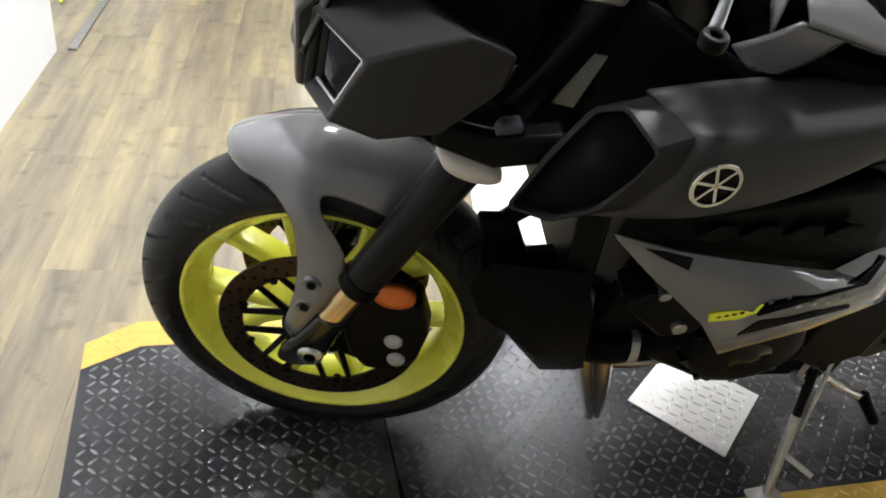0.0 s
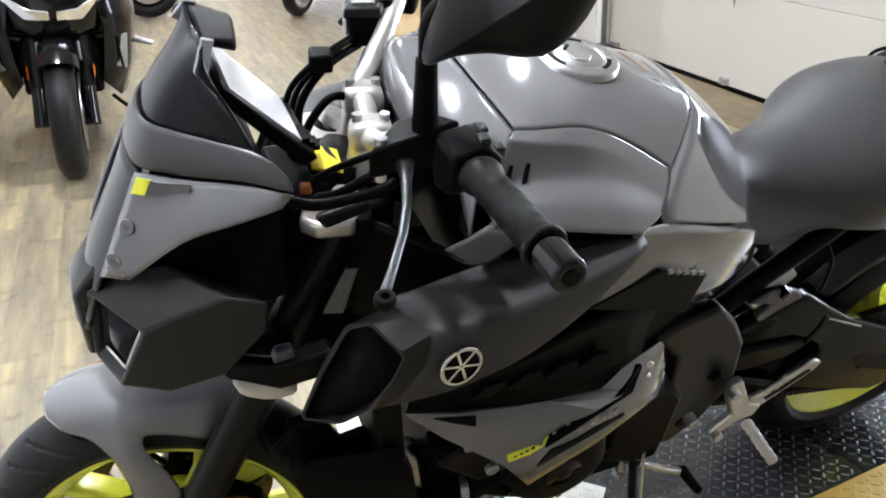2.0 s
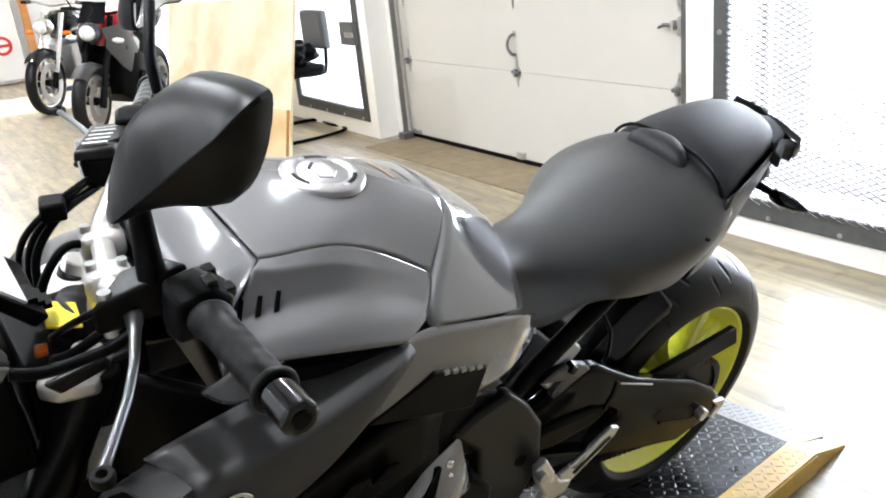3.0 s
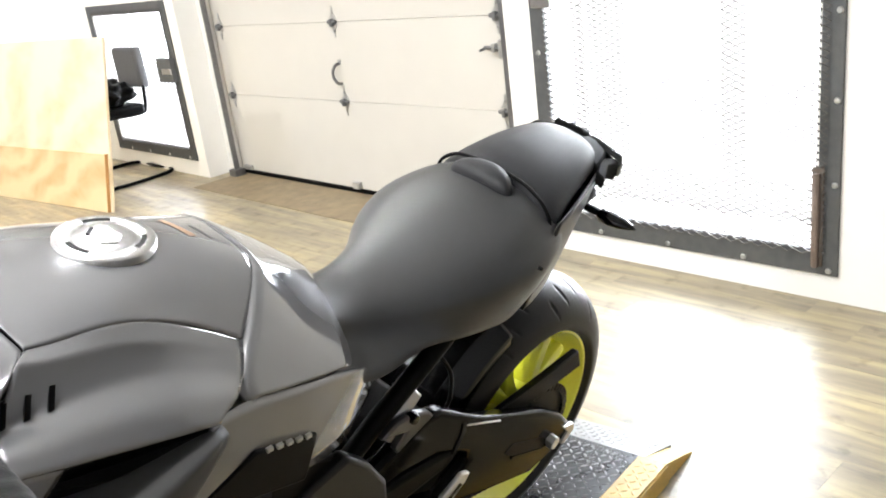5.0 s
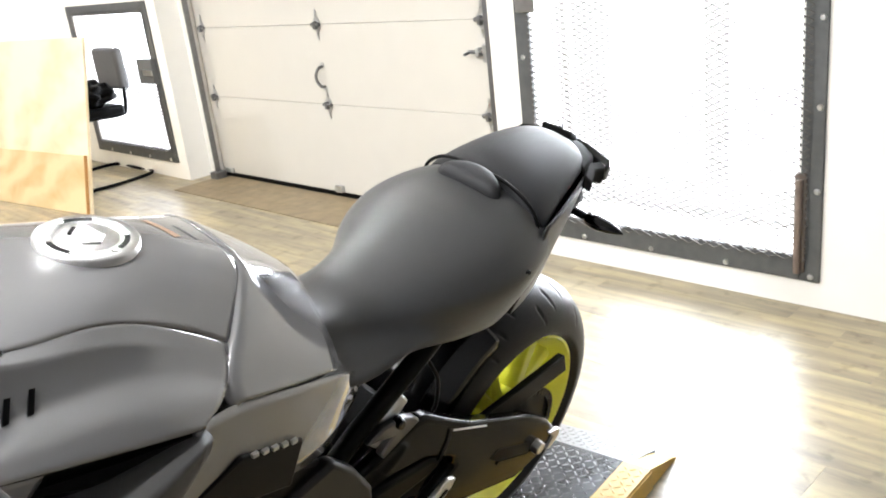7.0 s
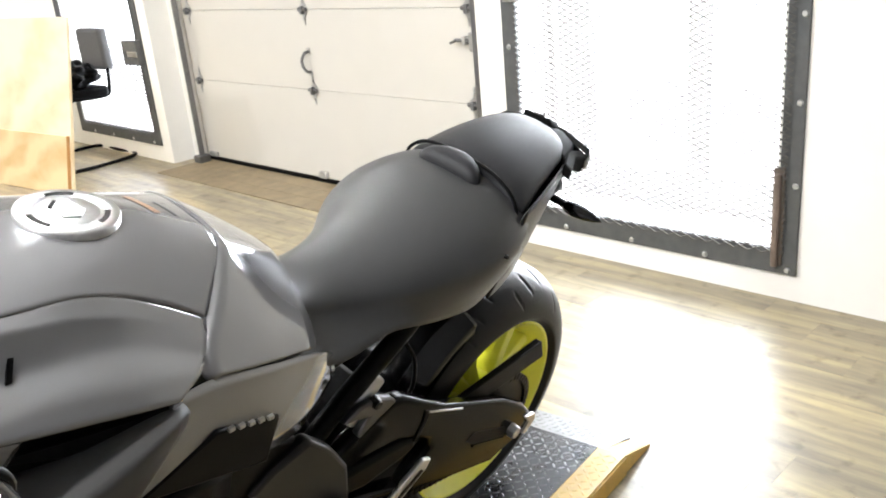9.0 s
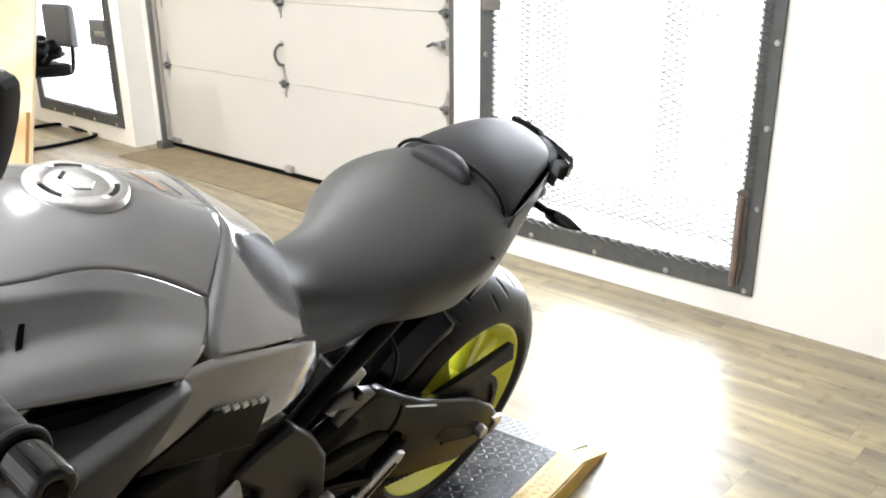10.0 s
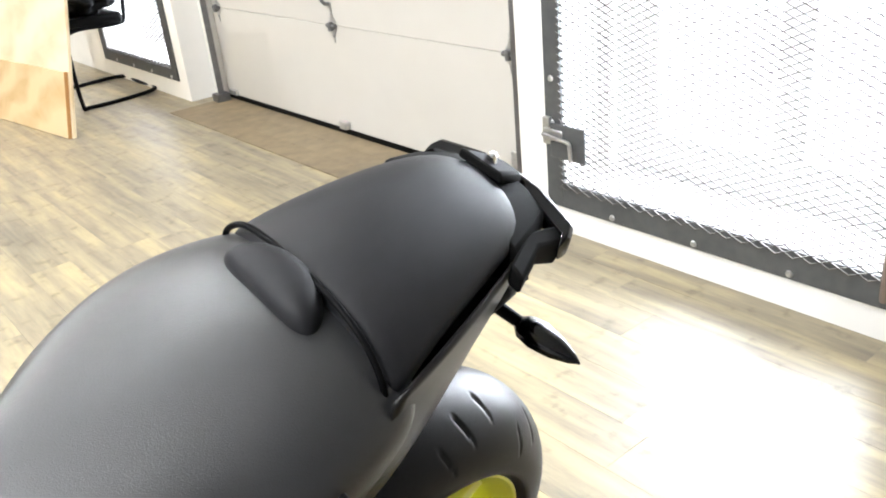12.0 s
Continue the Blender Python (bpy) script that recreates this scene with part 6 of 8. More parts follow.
radiator = part("radiator", loft([[(0.235, -0.17, 0.74), (0.235, 0.17, 0.74), (0.275, 0.17, 0.75), (0.275, -0.17, 0.75)], [(0.262, -0.17, 0.53), (0.262, 0.17, 0.53), (0.30, 0.17, 0.53), (0.30, -0.17, 0.53)]]), BLACK_METAL, bike, "black radiator", bevel=0.006)
part("radiator_shroud", loft([[(0.140, -0.155, 0.548), (0.160, -0.158, 0.600), (0.275, -0.180, 0.605), (0.285, -0.182, 0.575)], [(0.160, -0.165, 0.500), (0.22, -0.19, 0.535), (0.30, -0.195, 0.54), (0.30, -0.19, 0.50)],
                                            [(0.215, -0.150, 0.430), (0.25, -0.18, 0.42), (0.325, -0.185, 0.41), (0.335, -0.18, 0.38)], [(0.280, -0.140, 0.335), (0.29, -0.145, 0.320), (0.345, -0.15, 0.325), (0.35, -0.15, 0.34)]]), BLACK_PLASTIC, radiator, "black plastic radiator shroud", bevel=0.005)
for top, bend, low in (((0.325, -0.115, 0.50), (0.336, -0.140, 0.40), (0.418, -0.140, 0.155)), ((0.365, -0.10, 0.50), (0.378, -0.132, 0.385), (0.434, -0.136, 0.150)),
                       ((0.345, 0.00, 0.50), (0.350, 0.03, 0.40), (0.43, 0.02, 0.19)), ((0.345, 0.09, 0.50), (0.350, 0.10, 0.40), (0.43, 0.07, 0.19))):
    path = [Vector(top).lerp(Vector(bend), k / 4) for k in range(4)] + [Vector(bend).lerp(Vector(low), k / 12) for k in range(13)]
    rings = []
    for k, p in enumerate(path):
        f = max(0.0, (k - 4) / 12)
        r = 0.018 * (1 - f ** 3 * 0.6)
        rings.append([p + Vector((r * math.cos(a), r * math.sin(a), 0.3 * r * -math.cos(a))) for a in [2 * math.pi * j / 20 for j in range(20)]])
    part("exhaust_header", loft(rings), HEADER, bike, "blued steel exhaust header", smooth=True)
part("header_shield", pipe([(0.395, -0.10, 0.290), (0.44, -0.10, 0.262), (0.49, -0.098, 0.258), (0.54, -0.09, 0.262)], 0.011, 12), HEADER, engine, "bronze tinted pipe", smooth=True)
part("exhaust_box", loft([[(0.60, -0.09, 0.26), (0.60, 0.13, 0.26), (0.60, 0.13, 0.17), (0.60, -0.09, 0.175)], [(0.88, -0.10, 0.28), (0.88, 0.16, 0.28), (0.88, 0.16, 0.17), (0.88, -0.10, 0.18)]]), BLACK_METAL, bike, "black exhaust box", bevel=0.015)
part("oil_pan", loft([[(0.38, -0.10, 0.42), (0.38, 0.10, 0.42), (0.42, 0.08, 0.30), (0.42, -0.08, 0.30)], [(0.74, -0.12, 0.36), (0.74, 0.12, 0.36), (0.70, 0.10, 0.26), (0.70, -0.10, 0.26)]]), BLACK_METAL, engine, bevel=0.012)
part("inner_panel", boxed(0.170, 0.300, -0.066, 0.066, 0.680, 0.950), BLACK_PLASTIC, bike, "black panel behind the fork", bevel=0.006)

# pivot cover behind the engine
PIVOT = [(0.680, 0.668), (0.720, 0.690), (0.785, 0.705), (0.830, 0.660), (0.868, 0.600), (0.885, 0.500), (0.850, 0.420), (0.790, 0.370), (0.730, 0.390), (0.700, 0.470), (0.740, 0.550), (0.735, 0.610)]
both_sides("pivot_plate", lambda: plate(PIVOT, -0.178, -0.150), MATT_GREY, bike, "dark satin pivot plate", bevel=0.008, segments=3)
for x, z, r in ((0.832, 0.535, 0.015), (0.800, 0.425, 0.013)):
    both_sides("pivot_hole", lambda: rodded((x, -0.160, z), (x, -0.1805, z), r, r * 0.9, sides=20), BLACK_PLASTIC, bike, bevel=0.002)
part("pivot_bolt", rodded((0.812, -0.17, 0.435), (0.812, -0.197, 0.435), 0.012, 0.010, sides=18), STEEL, bike, "bare pivot bolt", bevel=0.002)

# -- foot controls and stand --
bracket = part("footpeg_bracket", plate([(0.840, 0.535), (0.862, 0.545), (0.905, 0.470), (0.935, 0.455), (0.925, 0.430), (0.890, 0.430), (0.850, 0.400), (0.838, 0.420), (0.872, 0.455), (0.848, 0.500)], -0.212, -0.195), ALU, bike, "bare cast footpeg bracket", bevel=0.004)
for p in ((0.846, 0.525), (0.850, 0.415)):
    part("bracket_bolt", rodded((p[0], -0.205, p[1]), (p[0], -0.224, p[1]), 0.009, sides=14), STEEL, bracket, bevel=0.001)
HEEL = [(0.905, 0.478), (0.930, 0.486), (1.020, 0.532), (1.040, 0.522), (1.030, 0.505), (0.940, 0.448), (0.915, 0.452)]
heel = part("heel_guard", plate(HEEL, -0.208, -0.198), ALU, bracket, "bare aluminium heel guard", bevel=0.003)
part("heel_slot", plate([(0.935, 0.470), (1.015, 0.515), (1.020, 0.508), (0.942, 0.462)], -0.2095, -0.2005), BLACK_METAL, bracket)
bm = bmesh.new()
rings = []
for k in range(13):
    f = k / 12
    w = 0.0105 + (0.0018 if k % 2 else 0)
    p = Vector((0.918, -0.210, 0.414)).lerp(Vector((0.956, -0.268, 0.356)), f)
    rings.append([p + Vector((w * math.cos(a), 0, w * 0.7 * math.sin(a))) for a in [2 * math.pi * j / 12 for j in range(12)]])
part("footpeg", loft(rings), ALU, bracket, "ribbed metal footpeg")
shifter = part("shift_lever", pipe([(0.765, -0.160, 0.300), (0.800, -0.160, 0.272), (0.840, -0.170, 0.252), (0.871, -0.178, 0.243)], 0.0065, 10), ALU, bike, "bare metal shift lever", smooth=True)
part("shift_rubber", rodded((0.862, -0.172, 0.250), (0.894, -0.205, 0.208), 0.0115, 0.0095, sides=16), BLACK_PLASTIC, shifter, "black rubber shift peg", bevel=0.003)
part("shift_rod", rodded((0.705, -0.165, 0.448), (0.715, -0.168, 0.305), 0.0042, sides=10), STEEL, shifter)
part("rod_joint", rodded((0.715, -0.158, 0.305), (0.715, -0.178, 0.305), 0.008, sides=14), STEEL, shifter)
INV = BIKE.inverted()
stand_top, stand_foot = Vector((0.758, -0.148, 0.300)), INV @ Vector((0.742, -0.243, 0.060))
stand = part("side_stand", rodded(stand_top.lerp(stand_foot, 0.36), stand_foot, 0.0085, 0.0075, sides=16), STEEL, bike, "scuffed steel side stand", bevel=0.002)
part("stand_arm", rodded(stand_top, stand_top.lerp(stand_foot, 0.42), 0.0085, 0.0080, sides=16), BLACK_METAL, stand, "black upper arm", bevel=0.002)
part("stand_foot", moved(plate([(-0.035, -0.012), (0.02, -0.022), (0.028, 0.0), (0.02, 0.022), (-0.035, 0.012)], 0.0, 0.007, axis="z"), INV @ Matrix.Translation((0.740, -0.245, 0.0548))), STEEL, stand, bevel=0.002)
part("stand_tang", rodded(stand_top.lerp(stand_foot, 0.66), stand_top.lerp(stand_foot, 0.66) + Vector((0.035, -0.045, 0.0)), 0.0055, sides=10), STEEL, stand)
part("stand_spring", rodded(stand_top + Vector((0.002, -0.012, 0.05)), stand_top.lerp(stand_foot, 0.44) + Vector((0.010, -0.010, 0)), 0.003, sides=10), STEEL, stand)
part("stand_bracket", plate([(0.66, 0.42), (0.74, 0.42), (0.73, 0.32), (0.68, 0.32)], -0.145, -0.115), BLACK_METAL, stand, bevel=0.004)

# -- seat --
def seat_ring(x, zc, w, zw, zb, wb, peak=0.5):
    return half_ring(x, ((0, zc), (w * 0.40, zc - (zc - zw) * 0.10), (w * 0.75, zc - (zc - zw) * 0.42), (w, zw), (w * 0.99, zw - (zw - zb) * 0.35), (wb, zb + 0.012), (wb - 0.012, zb)))


SEAT = [(0.800, 0.890, 0.080, 0.868, 0.792, 0.138), (0.840, 0.866, 0.082, 0.848, 0.774, 0.150), (0.90, 0.860, 0.090, 0.833, 0.772, 0.151), (0.945, 0.866, 0.112, 0.832, 0.782, 0.148), (0.99, 0.876, 0.130, 0.836, 0.775, 0.152), (1.025, 0.882, 0.145, 0.839, 0.763, 0.152),
        (1.06, 0.889, 0.158, 0.842, 0.752, 0.152), (1.14, 0.907, 0.175, 0.848, 0.728, 0.145), (1.20, 0.922, 0.178, 0.856, 0.712, 0.134), (1.270, 0.928, 0.158, 0.868, 0.745, 0.125), (1.320, 0.905, 0.138, 0.868, 0.775, 0.115)]
WAIST = ((0.80, 0.75), (0.84, 0.62), (0.945, 0.52), (0.99, 0.56), (1.03, 0.70), (1.07, 0.88), (1.12, 1.0))


def slim(p):
    """The far side of the seat draws in at the waist."""
    x, y, z = p
    if y <= 0 or x >= WAIST[-1][0]:
        return p
    for (a, f), (b, g) in zip(WAIST, WAIST[1:]):
        if x <= b:
            return (x, y * (f + (g - f) * max(x - a, 0) / (b - a)), z)


seat = part("rider_seat", loft([[slim(p) for p in seat_ring(*a)] for a in SEAT]), VINYL, bike, "black grained vinyl rider seat")
creased(seat, 13, (1, 11), 0.7)
for e in seat.data.edges:
    if max(e.vertices) < 13:
        seat.data.attributes["crease_edge"].data[e.index].value = 0.85
rounded(seat, 2)
REAR_SEAT = [(1.262, 0.932, 0.138, 0.884, 0.846, 0.136), (1.276, 0.941, 0.139, 0.896, 0.854, 0.137), (1.33, 0.954, 0.126, 0.908, 0.864, 0.122), (1.42, 0.956, 0.110, 0.914, 0.872, 0.105), (1.50, 0.947, 0.094, 0.910, 0.874, 0.086), (1.545, 0.925, 0.074, 0.897, 0.872, 0.07)]
rear_seat = part("passenger_seat", loft([[(x, y * (0.90 if y > 0 else 1.0), z) for x, y, z in seat_ring(*a)] for a in REAR_SEAT]), VINYL_REAR, bike, "black vinyl passenger seat")
rounded(rear_seat, 2)
part("seat_trim", pipe([(1.266, 0.126, 0.872), (1.266, 0.120, 0.900), (1.266, 0.094, 0.923), (1.266, 0.060, 0.933), (1.265, 0.008, 0.937), (1.264, -0.053, 0.934), (1.263, -0.095, 0.922), (1.262, -0.124, 0.900), (1.262, -0.137, 0.870)], 0.0034, 8), BLACK_PLASTIC, seat, "black seat piping", smooth=True)
BUMP = Matrix.Translation((1.250, 0.003, 0.913)) @ Matrix.Rotation(radians(-10), 4, "Y")
part("seat_bump", moved(loft([[(0.027 * w * math.cos(a) - 0.012 * (w * math.sin(a)) ** 2, 0.064 * w * math.sin(a), h) for a in [2 * math.pi * j / 32 for j in range(32)]] for w, h in ((1.04, -0.02), (1.04, 0.0), (1.02, 0.010), (0.94, 0.019), (0.80, 0.0255), (0.60, 0.0295), (0.35, 0.0318), (0.06, 0.0325))]), BUMP), VINYL_REAR, seat, "raised black seat bolster", smooth=True)
part("seat_screw", rodded((1.186, -0.1735, 0.851), (1.186, -0.180, 0.851), 0.004, 0.003, sides=12), BLACK_METAL, seat)

# -- tail --
TAIL = [[(1.215, -0.138, 0.735), (1.255, -0.148, 0.865), (1.262, -0.148, 0.890)],
        [(1.270, -0.135, 0.745), (1.310, -0.140, 0.840), (1.330, -0.138, 0.893)],
        [(1.370, -0.115, 0.775), (1.400, -0.122, 0.845), (1.420, -0.120, 0.895)],
        [(1.470, -0.085, 0.800), (1.495, -0.100, 0.850), (1.510, -0.098, 0.892)],
        [(1.525, -0.050, 0.815), (1.535, -0.075, 0.855), (1.540, -0.080, 0.890)]]
for ob in both_sides("tail_panel", lambda: sheet(TAIL), MATT_GREY, bike, "dark satin tail side panel"):
    smooth_sheet(ob, 0.005, 2)
tail = part("tail_cover", loft([half_ring(1.478, ((0, 0.935), (0.07, 0.925), (0.106, 0.905), (0.108, 0.870), (0.06, 0.84), (0.0, 0.84))), half_ring(1.525, ((0, 0.930), (0.06, 0.921), (0.094, 0.904), (0.096, 0.872), (0.055, 0.845), (0.0, 0.845))),
                               half_ring(1.575, ((0, 0.916), (0.04, 0.910), (0.070, 0.896), (0.072, 0.872), (0.035, 0.852), (0.0, 0.852)))]), DEEP_BLACK, bike, "black tail cover behind the seat", bevel=0.006)
part("tail_strip", loft([half_ring(1.530, ((0, 0.942), (0.03, 0.942), (0.034, 0.936), (0.034, 0.928), (0, 0.928))), half_ring(1.580, ((0, 0.920), (0.02, 0.919), (0.024, 0.914), (0.024, 0.906), (0, 0.906)))]), DEEP_BLACK, tail, bevel=0.003)
part("tail_screw", rodded((1.548, 0.0, 0.930), (1.550, 0.0, 0.945), 0.0075, 0.005, sides=18), CHROME, tail, "domed bright screw", bevel=0.003)
part("tail_bar", loft([[(x - 0.024, y, z - 0.002), (x - 0.010, y, z + 0.008), (x, y, z), (x - 0.003, y, z - 0.022), (x - 0.020, y, z - 0.024)] for x, y, z in ((1.574, -0.112, 0.884), (1.586, -0.104, 0.892), (1.596, -0.045, 0.902), (1.598, 0, 0.904), (1.596, 0.045, 0.902), (1.586, 0.104, 0.892), (1.574, 0.112, 0.884))]), BLACK_GLOSS, tail, "black rear grab bar", bevel=0.003)
for s in (-1, 1):
    part("grab_wing", moved(loft([[(1.462, 0.112, 0.906), (1.462, 0.132, 0.898), (1.462, 0.130, 0.876), (1.462, 0.112, 0.880)], [(1.520, 0.090, 0.904), (1.520, 0.110, 0.897), (1.520, 0.108, 0.868), (1.520, 0.090, 0.872)], [(1.580, 0.090, 0.890), (1.576, 0.110, 0.882), (1.560, 0.106, 0.850), (1.560, 0.088, 0.854)]]), Matrix.Diagonal((1, s, 1, 1))), DEEP_BLACK, tail, "black grab wing", bevel=0.004)
    ind = part("indicator", moved(loft([[(1.497 + 0.020 * w * math.cos(a) + d * 0.12, -0.115 - d, 0.808 + 0.014 * w * math.sin(a) - d * 0.05) for a in [2 * math.pi * j / 14 for j in range(14)]] for w, d in ((0.3, 0.0), (0.85, 0.012), (1.0, 0.03), (0.8, 0.055), (0.4, 0.075), (0.05, 0.086))]), Matrix.Diagonal((1, -s, 1, 1))), BLACK_GLOSS, bike, "black rear indicator with smoked lens", smooth=True)
    part("indicator_stem", moved(rodded((1.485, -0.066, 0.818), (1.498, -0.122, 0.808), 0.0085, 0.0075, sides=12), Matrix.Diagonal((1, -s, 1, 1))), BLACK_PLASTIC, ind, bevel=0.002)
part("tail_light", loft([[(1.57, -0.050, 0.892), (1.57, 0.050, 0.892), (1.57, 0.045, 0.852), (1.57, -0.045, 0.852)], [(1.610, -0.036, 0.872), (1.610, 0.036, 0.872), (1.596, 0.030, 0.848), (1.596, -0.030, 0.848)]]), SMOKE, tail, "dark tail light", bevel=0.004)
part("plate_bracket", pipe([(1.52, -0.04, 0.84), (1.55, -0.06, 0.80), (1.575, -0.065, 0.795)], 0.004, 8), BLACK_METAL, tail, smooth=True)
# the tail sits slightly to the right of the wheels' line
for name in ("passenger_seat", "tail_panel", "tail_cover", "tail_strip", "tail_screw", "tail_bar", "grab_wing", "indicator", "indicator_stem", "tail_light", "plate_bracket"):
    for ob in bike.children_recursive:
        if ob.name.split(".")[0] == name:
            for v in ob.data.vertices:
                v.co.y = v.co.y * (0.80 if v.co.y > 0 and name in ("tail_panel", "grab_wing") else 1.0) + 0.030 * min(max((v.co.x - 1.27) / 0.25, 0), 1)
both_sides("subframe_rail", lambda: pipe([(0.76, -0.135, 0.585), (0.87, -0.122, 0.650), (1.023, -0.118, 0.743), (1.12, -0.105, 0.79), (1.30, -0.09, 0.83), (1.50, -0.06, 0.84)], 0.0165, 14), BLACK_METAL, bike, "black subframe tube", smooth=True)
part("under_seat_tray", loft([[(0.85, -0.10, 0.78), (0.85, 0.10, 0.78), (0.85, 0.09, 0.70), (0.85, -0.09, 0.70)], [(1.20, -0.10, 0.80), (1.20, 0.10, 0.80), (1.20, 0.08, 0.72), (1.20, -0.08, 0.72)], [(1.52, -0.07, 0.86), (1.52, 0.07, 0.86), (1.52, 0.05, 0.82), (1.52, -0.05, 0.82)]]), BLACK_PLASTIC, bike, bevel=0.008)
both_sides("passenger_hook", lambda: pipe([(1.02, -0.128, 0.73), (1.04, -0.138, 0.69), (1.045, -0.14, 0.64), (1.035, -0.142, 0.625)], 0.0035, 8), BLACK_METAL, bike, smooth=True)
both_sides("passenger_bracket", lambda: plate([(0.878, 0.652), (0.912, 0.668), (0.948, 0.666), (0.985, 0.648), (0.997, 0.634), (0.955, 0.618), (0.918, 0.600), (0.912, 0.612), (0.935, 0.636), (0.905, 0.646)], -0.150, -0.134), LEVER, bike, "bare cast passenger peg bracket", bevel=0.004)
both_sides("bracket_rivet", lambda: rodded((0.945, -0.140, 0.660), (0.945, -0.158, 0.660), 0.011, 0.008, sides=14), BLACK_GLOSS, bike, bevel=0.002)
part("shock_body", rodded((0.86, -0.02, 0.62), (0.97, -0.02, 0.38), 0.028, sides=20), BLACK_METAL, bike, bevel=0.004)
part("shock_reservoir", rodded((0.905, -0.118, 0.625), (0.975, -0.112, 0.680), 0.022, sides=20), STEEL, bike, "bare metal shock reservoir", bevel=0.004)

# -- rear fender, swingarm, chain --
HUG = []
for k in range(11):
    a = radians(168 - k * 5.6)
    R = 0.338
    w = 0.086
    HUG.append([(1.40 + (R + d) * math.cos(a), y, 0.3205 + (R + d) * math.sin(a)) for y, d in ((-w, -0.044), (-w * 1.03, -0.020), (-w * 1.0, -0.014), (-w * 0.60, 0.013), (-w * 0.52, 0.015), (w * 0.52, 0.015), (w * 0.60, 0.013), (w * 1.0, -0.014), (w * 1.03, -0.020), (w, -0.044))])
hug = part("rear_fender", sheet(HUG), BLACK_GLOSS, bike, "glossy black rear tyre hugger")
creased(hug, 10, (1, 2, 3, 4, 5, 6, 7, 8), 0.6)
smooth_sheet(hug, 0.004, 2)
SWINGARM = [(0.840, 0.585), (0.924, 0.612), (0.987, 0.633), (1.019, 0.628), (1.090, 0.577), (1.150, 0.534), (1.353, 0.427), (1.440, 0.364), (1.482, 0.318), (1.474, 0.284), (1.430, 0.268), (1.350, 0.256), (1.181, 0.320), (1.082, 0.364), (1.040, 0.390), (1.075, 0.425), (1.118, 0.450), (1.108, 0.474), (1.082, 0.492), (1.020, 0.530), (0.930, 0.545), (0.850, 0.545)]
BRACE = [(0.880, 0.520), (0.960, 0.512), (1.060, 0.500), (1.088, 0.486), (1.092, 0.462), (1.060, 0.452), (0.960, 0.448), (0.880, 0.470)]
LOWER_ARM = [(0.870, 0.478), (0.960, 0.438), (1.060, 0.392), (1.070, 0.370), (0.975, 0.412), (0.880, 0.450)]
for s in (-1, 1):
    arm = part("swingarm", plate(SWINGARM, s * 0.118, s * 0.150), SWING, bike, "dark glossy metallic swingarm", bevel=0.010, segments=3)
    part("lower_brace", plate(BRACE, s * 0.100, s * 0.138), BLACK_METAL, arm, "black round-edged brace", bevel=0.016, segments=4)
    part("lower_arm", plate(LOWER_ARM, s * 0.112, s * 0.146), SWING, arm, bevel=0.006)
    part("arm_slot", plate([(1.232, 0.392), (1.256, 0.402), (1.372, 0.346), (1.388, 0.322), (1.372, 0.316), (1.262, 0.366)], s * 0.125, s * 0.1512), BLACK_PLASTIC, arm, "black slot")
    part("slot_rim", plate([(1.262, 0.366), (1.372, 0.316), (1.390, 0.320), (1.388, 0.312), (1.370, 0.309), (1.258, 0.359)], s * 0.140, s * 0.1530), SWING, arm, bevel=0.001)
    part("arm_rib", plate([(1.078, 0.566), (1.090, 0.560), (1.088, 0.540), (1.066, 0.500), (1.058, 0.506), (1.076, 0.542)], s * 0.148, s * 0.1525), BLACK_METAL, arm, bevel=0.001)
    part("arm_groove", plate([(1.092, 0.556), (1.196, 0.502), (1.195, 0.499), (1.091, 0.553)], s * 0.148, s * 0.1512), STEEL, arm)
    part("chain_adjuster", plate([(1.446, 0.328), (1.486, 0.318), (1.492, 0.298), (1.462, 0.272), (1.448, 0.280), (1.468, 0.302)], s * 0.146, s * 0.156), STEEL, arm, "bare metal chain adjuster", bevel=0.002)
    part("axle_nut", rodded((1.40, s * 0.145, 0.3205), (1.40, s * 0.168, 0.3205), 0.017, 0.015, sides=6), STEEL, arm, bevel=0.002)
part("swingarm_bridge", boxed(0.93, 1.05, -0.12, 0.12, 0.46, 0.58), BLACK_METAL, bike, bevel=0.02)
part("chain_guard", loft([[(1.165, -0.126, 0.490), (1.165, -0.112, 0.484), (1.165, -0.112, 0.446), (1.165, -0.126, 0.440)], [(1.490, -0.126, 0.496), (1.490, -0.108, 0.494), (1.512, -0.108, 0.448), (1.512, -0.126, 0.444)]]), BLACK_PLASTIC, bike, "black plastic chain guard", bevel=0.003)
sprocket = part("rear_sprocket", lathe([(0.045, -0.108), (0.098, -0.108), (0.098, -0.102), (0.045, -0.102)], 48, m=RW, closed=True), BLACK_METAL, bike, "black rear sprocket")
bm = bmesh.new()
for k in range(43):
    a = 2 * math.pi * k / 43
    m = RW @ Matrix.Rotation(-a, 4, "Y") @ Matrix.Translation((0.104, -0.105, 0))
    box(bm, -0.008, 0.008, -0.0085, 0.0085, -0.0058, 0.0058, m=m)
part("chain_wrap", bm, BLACK_METAL, sprocket, "oily black chain links round the sprocket")
for z0, z1 in ((0.4245, 0.515), (0.217, 0.385)):
    bm = bmesh.new()
    for k in range(40):
        f = k / 39
        p = Vector((1.40 - 0.64 * f, -0.105, z0 + (z1 - z0) * f))
        box(bm, p.x - 0.0062, p.x + 0.0062, p.y - 0.0085, p.y + 0.0085, p.z - 0.007, p.z + 0.007)
    part("chain_run", bm, BLACK_METAL, bike, "oily black drive chain")
part("rear_disc", disc_ring(0.075, 0.110, 0.075, 0.005, RW), ROTOR, bike, "rear brake disc")


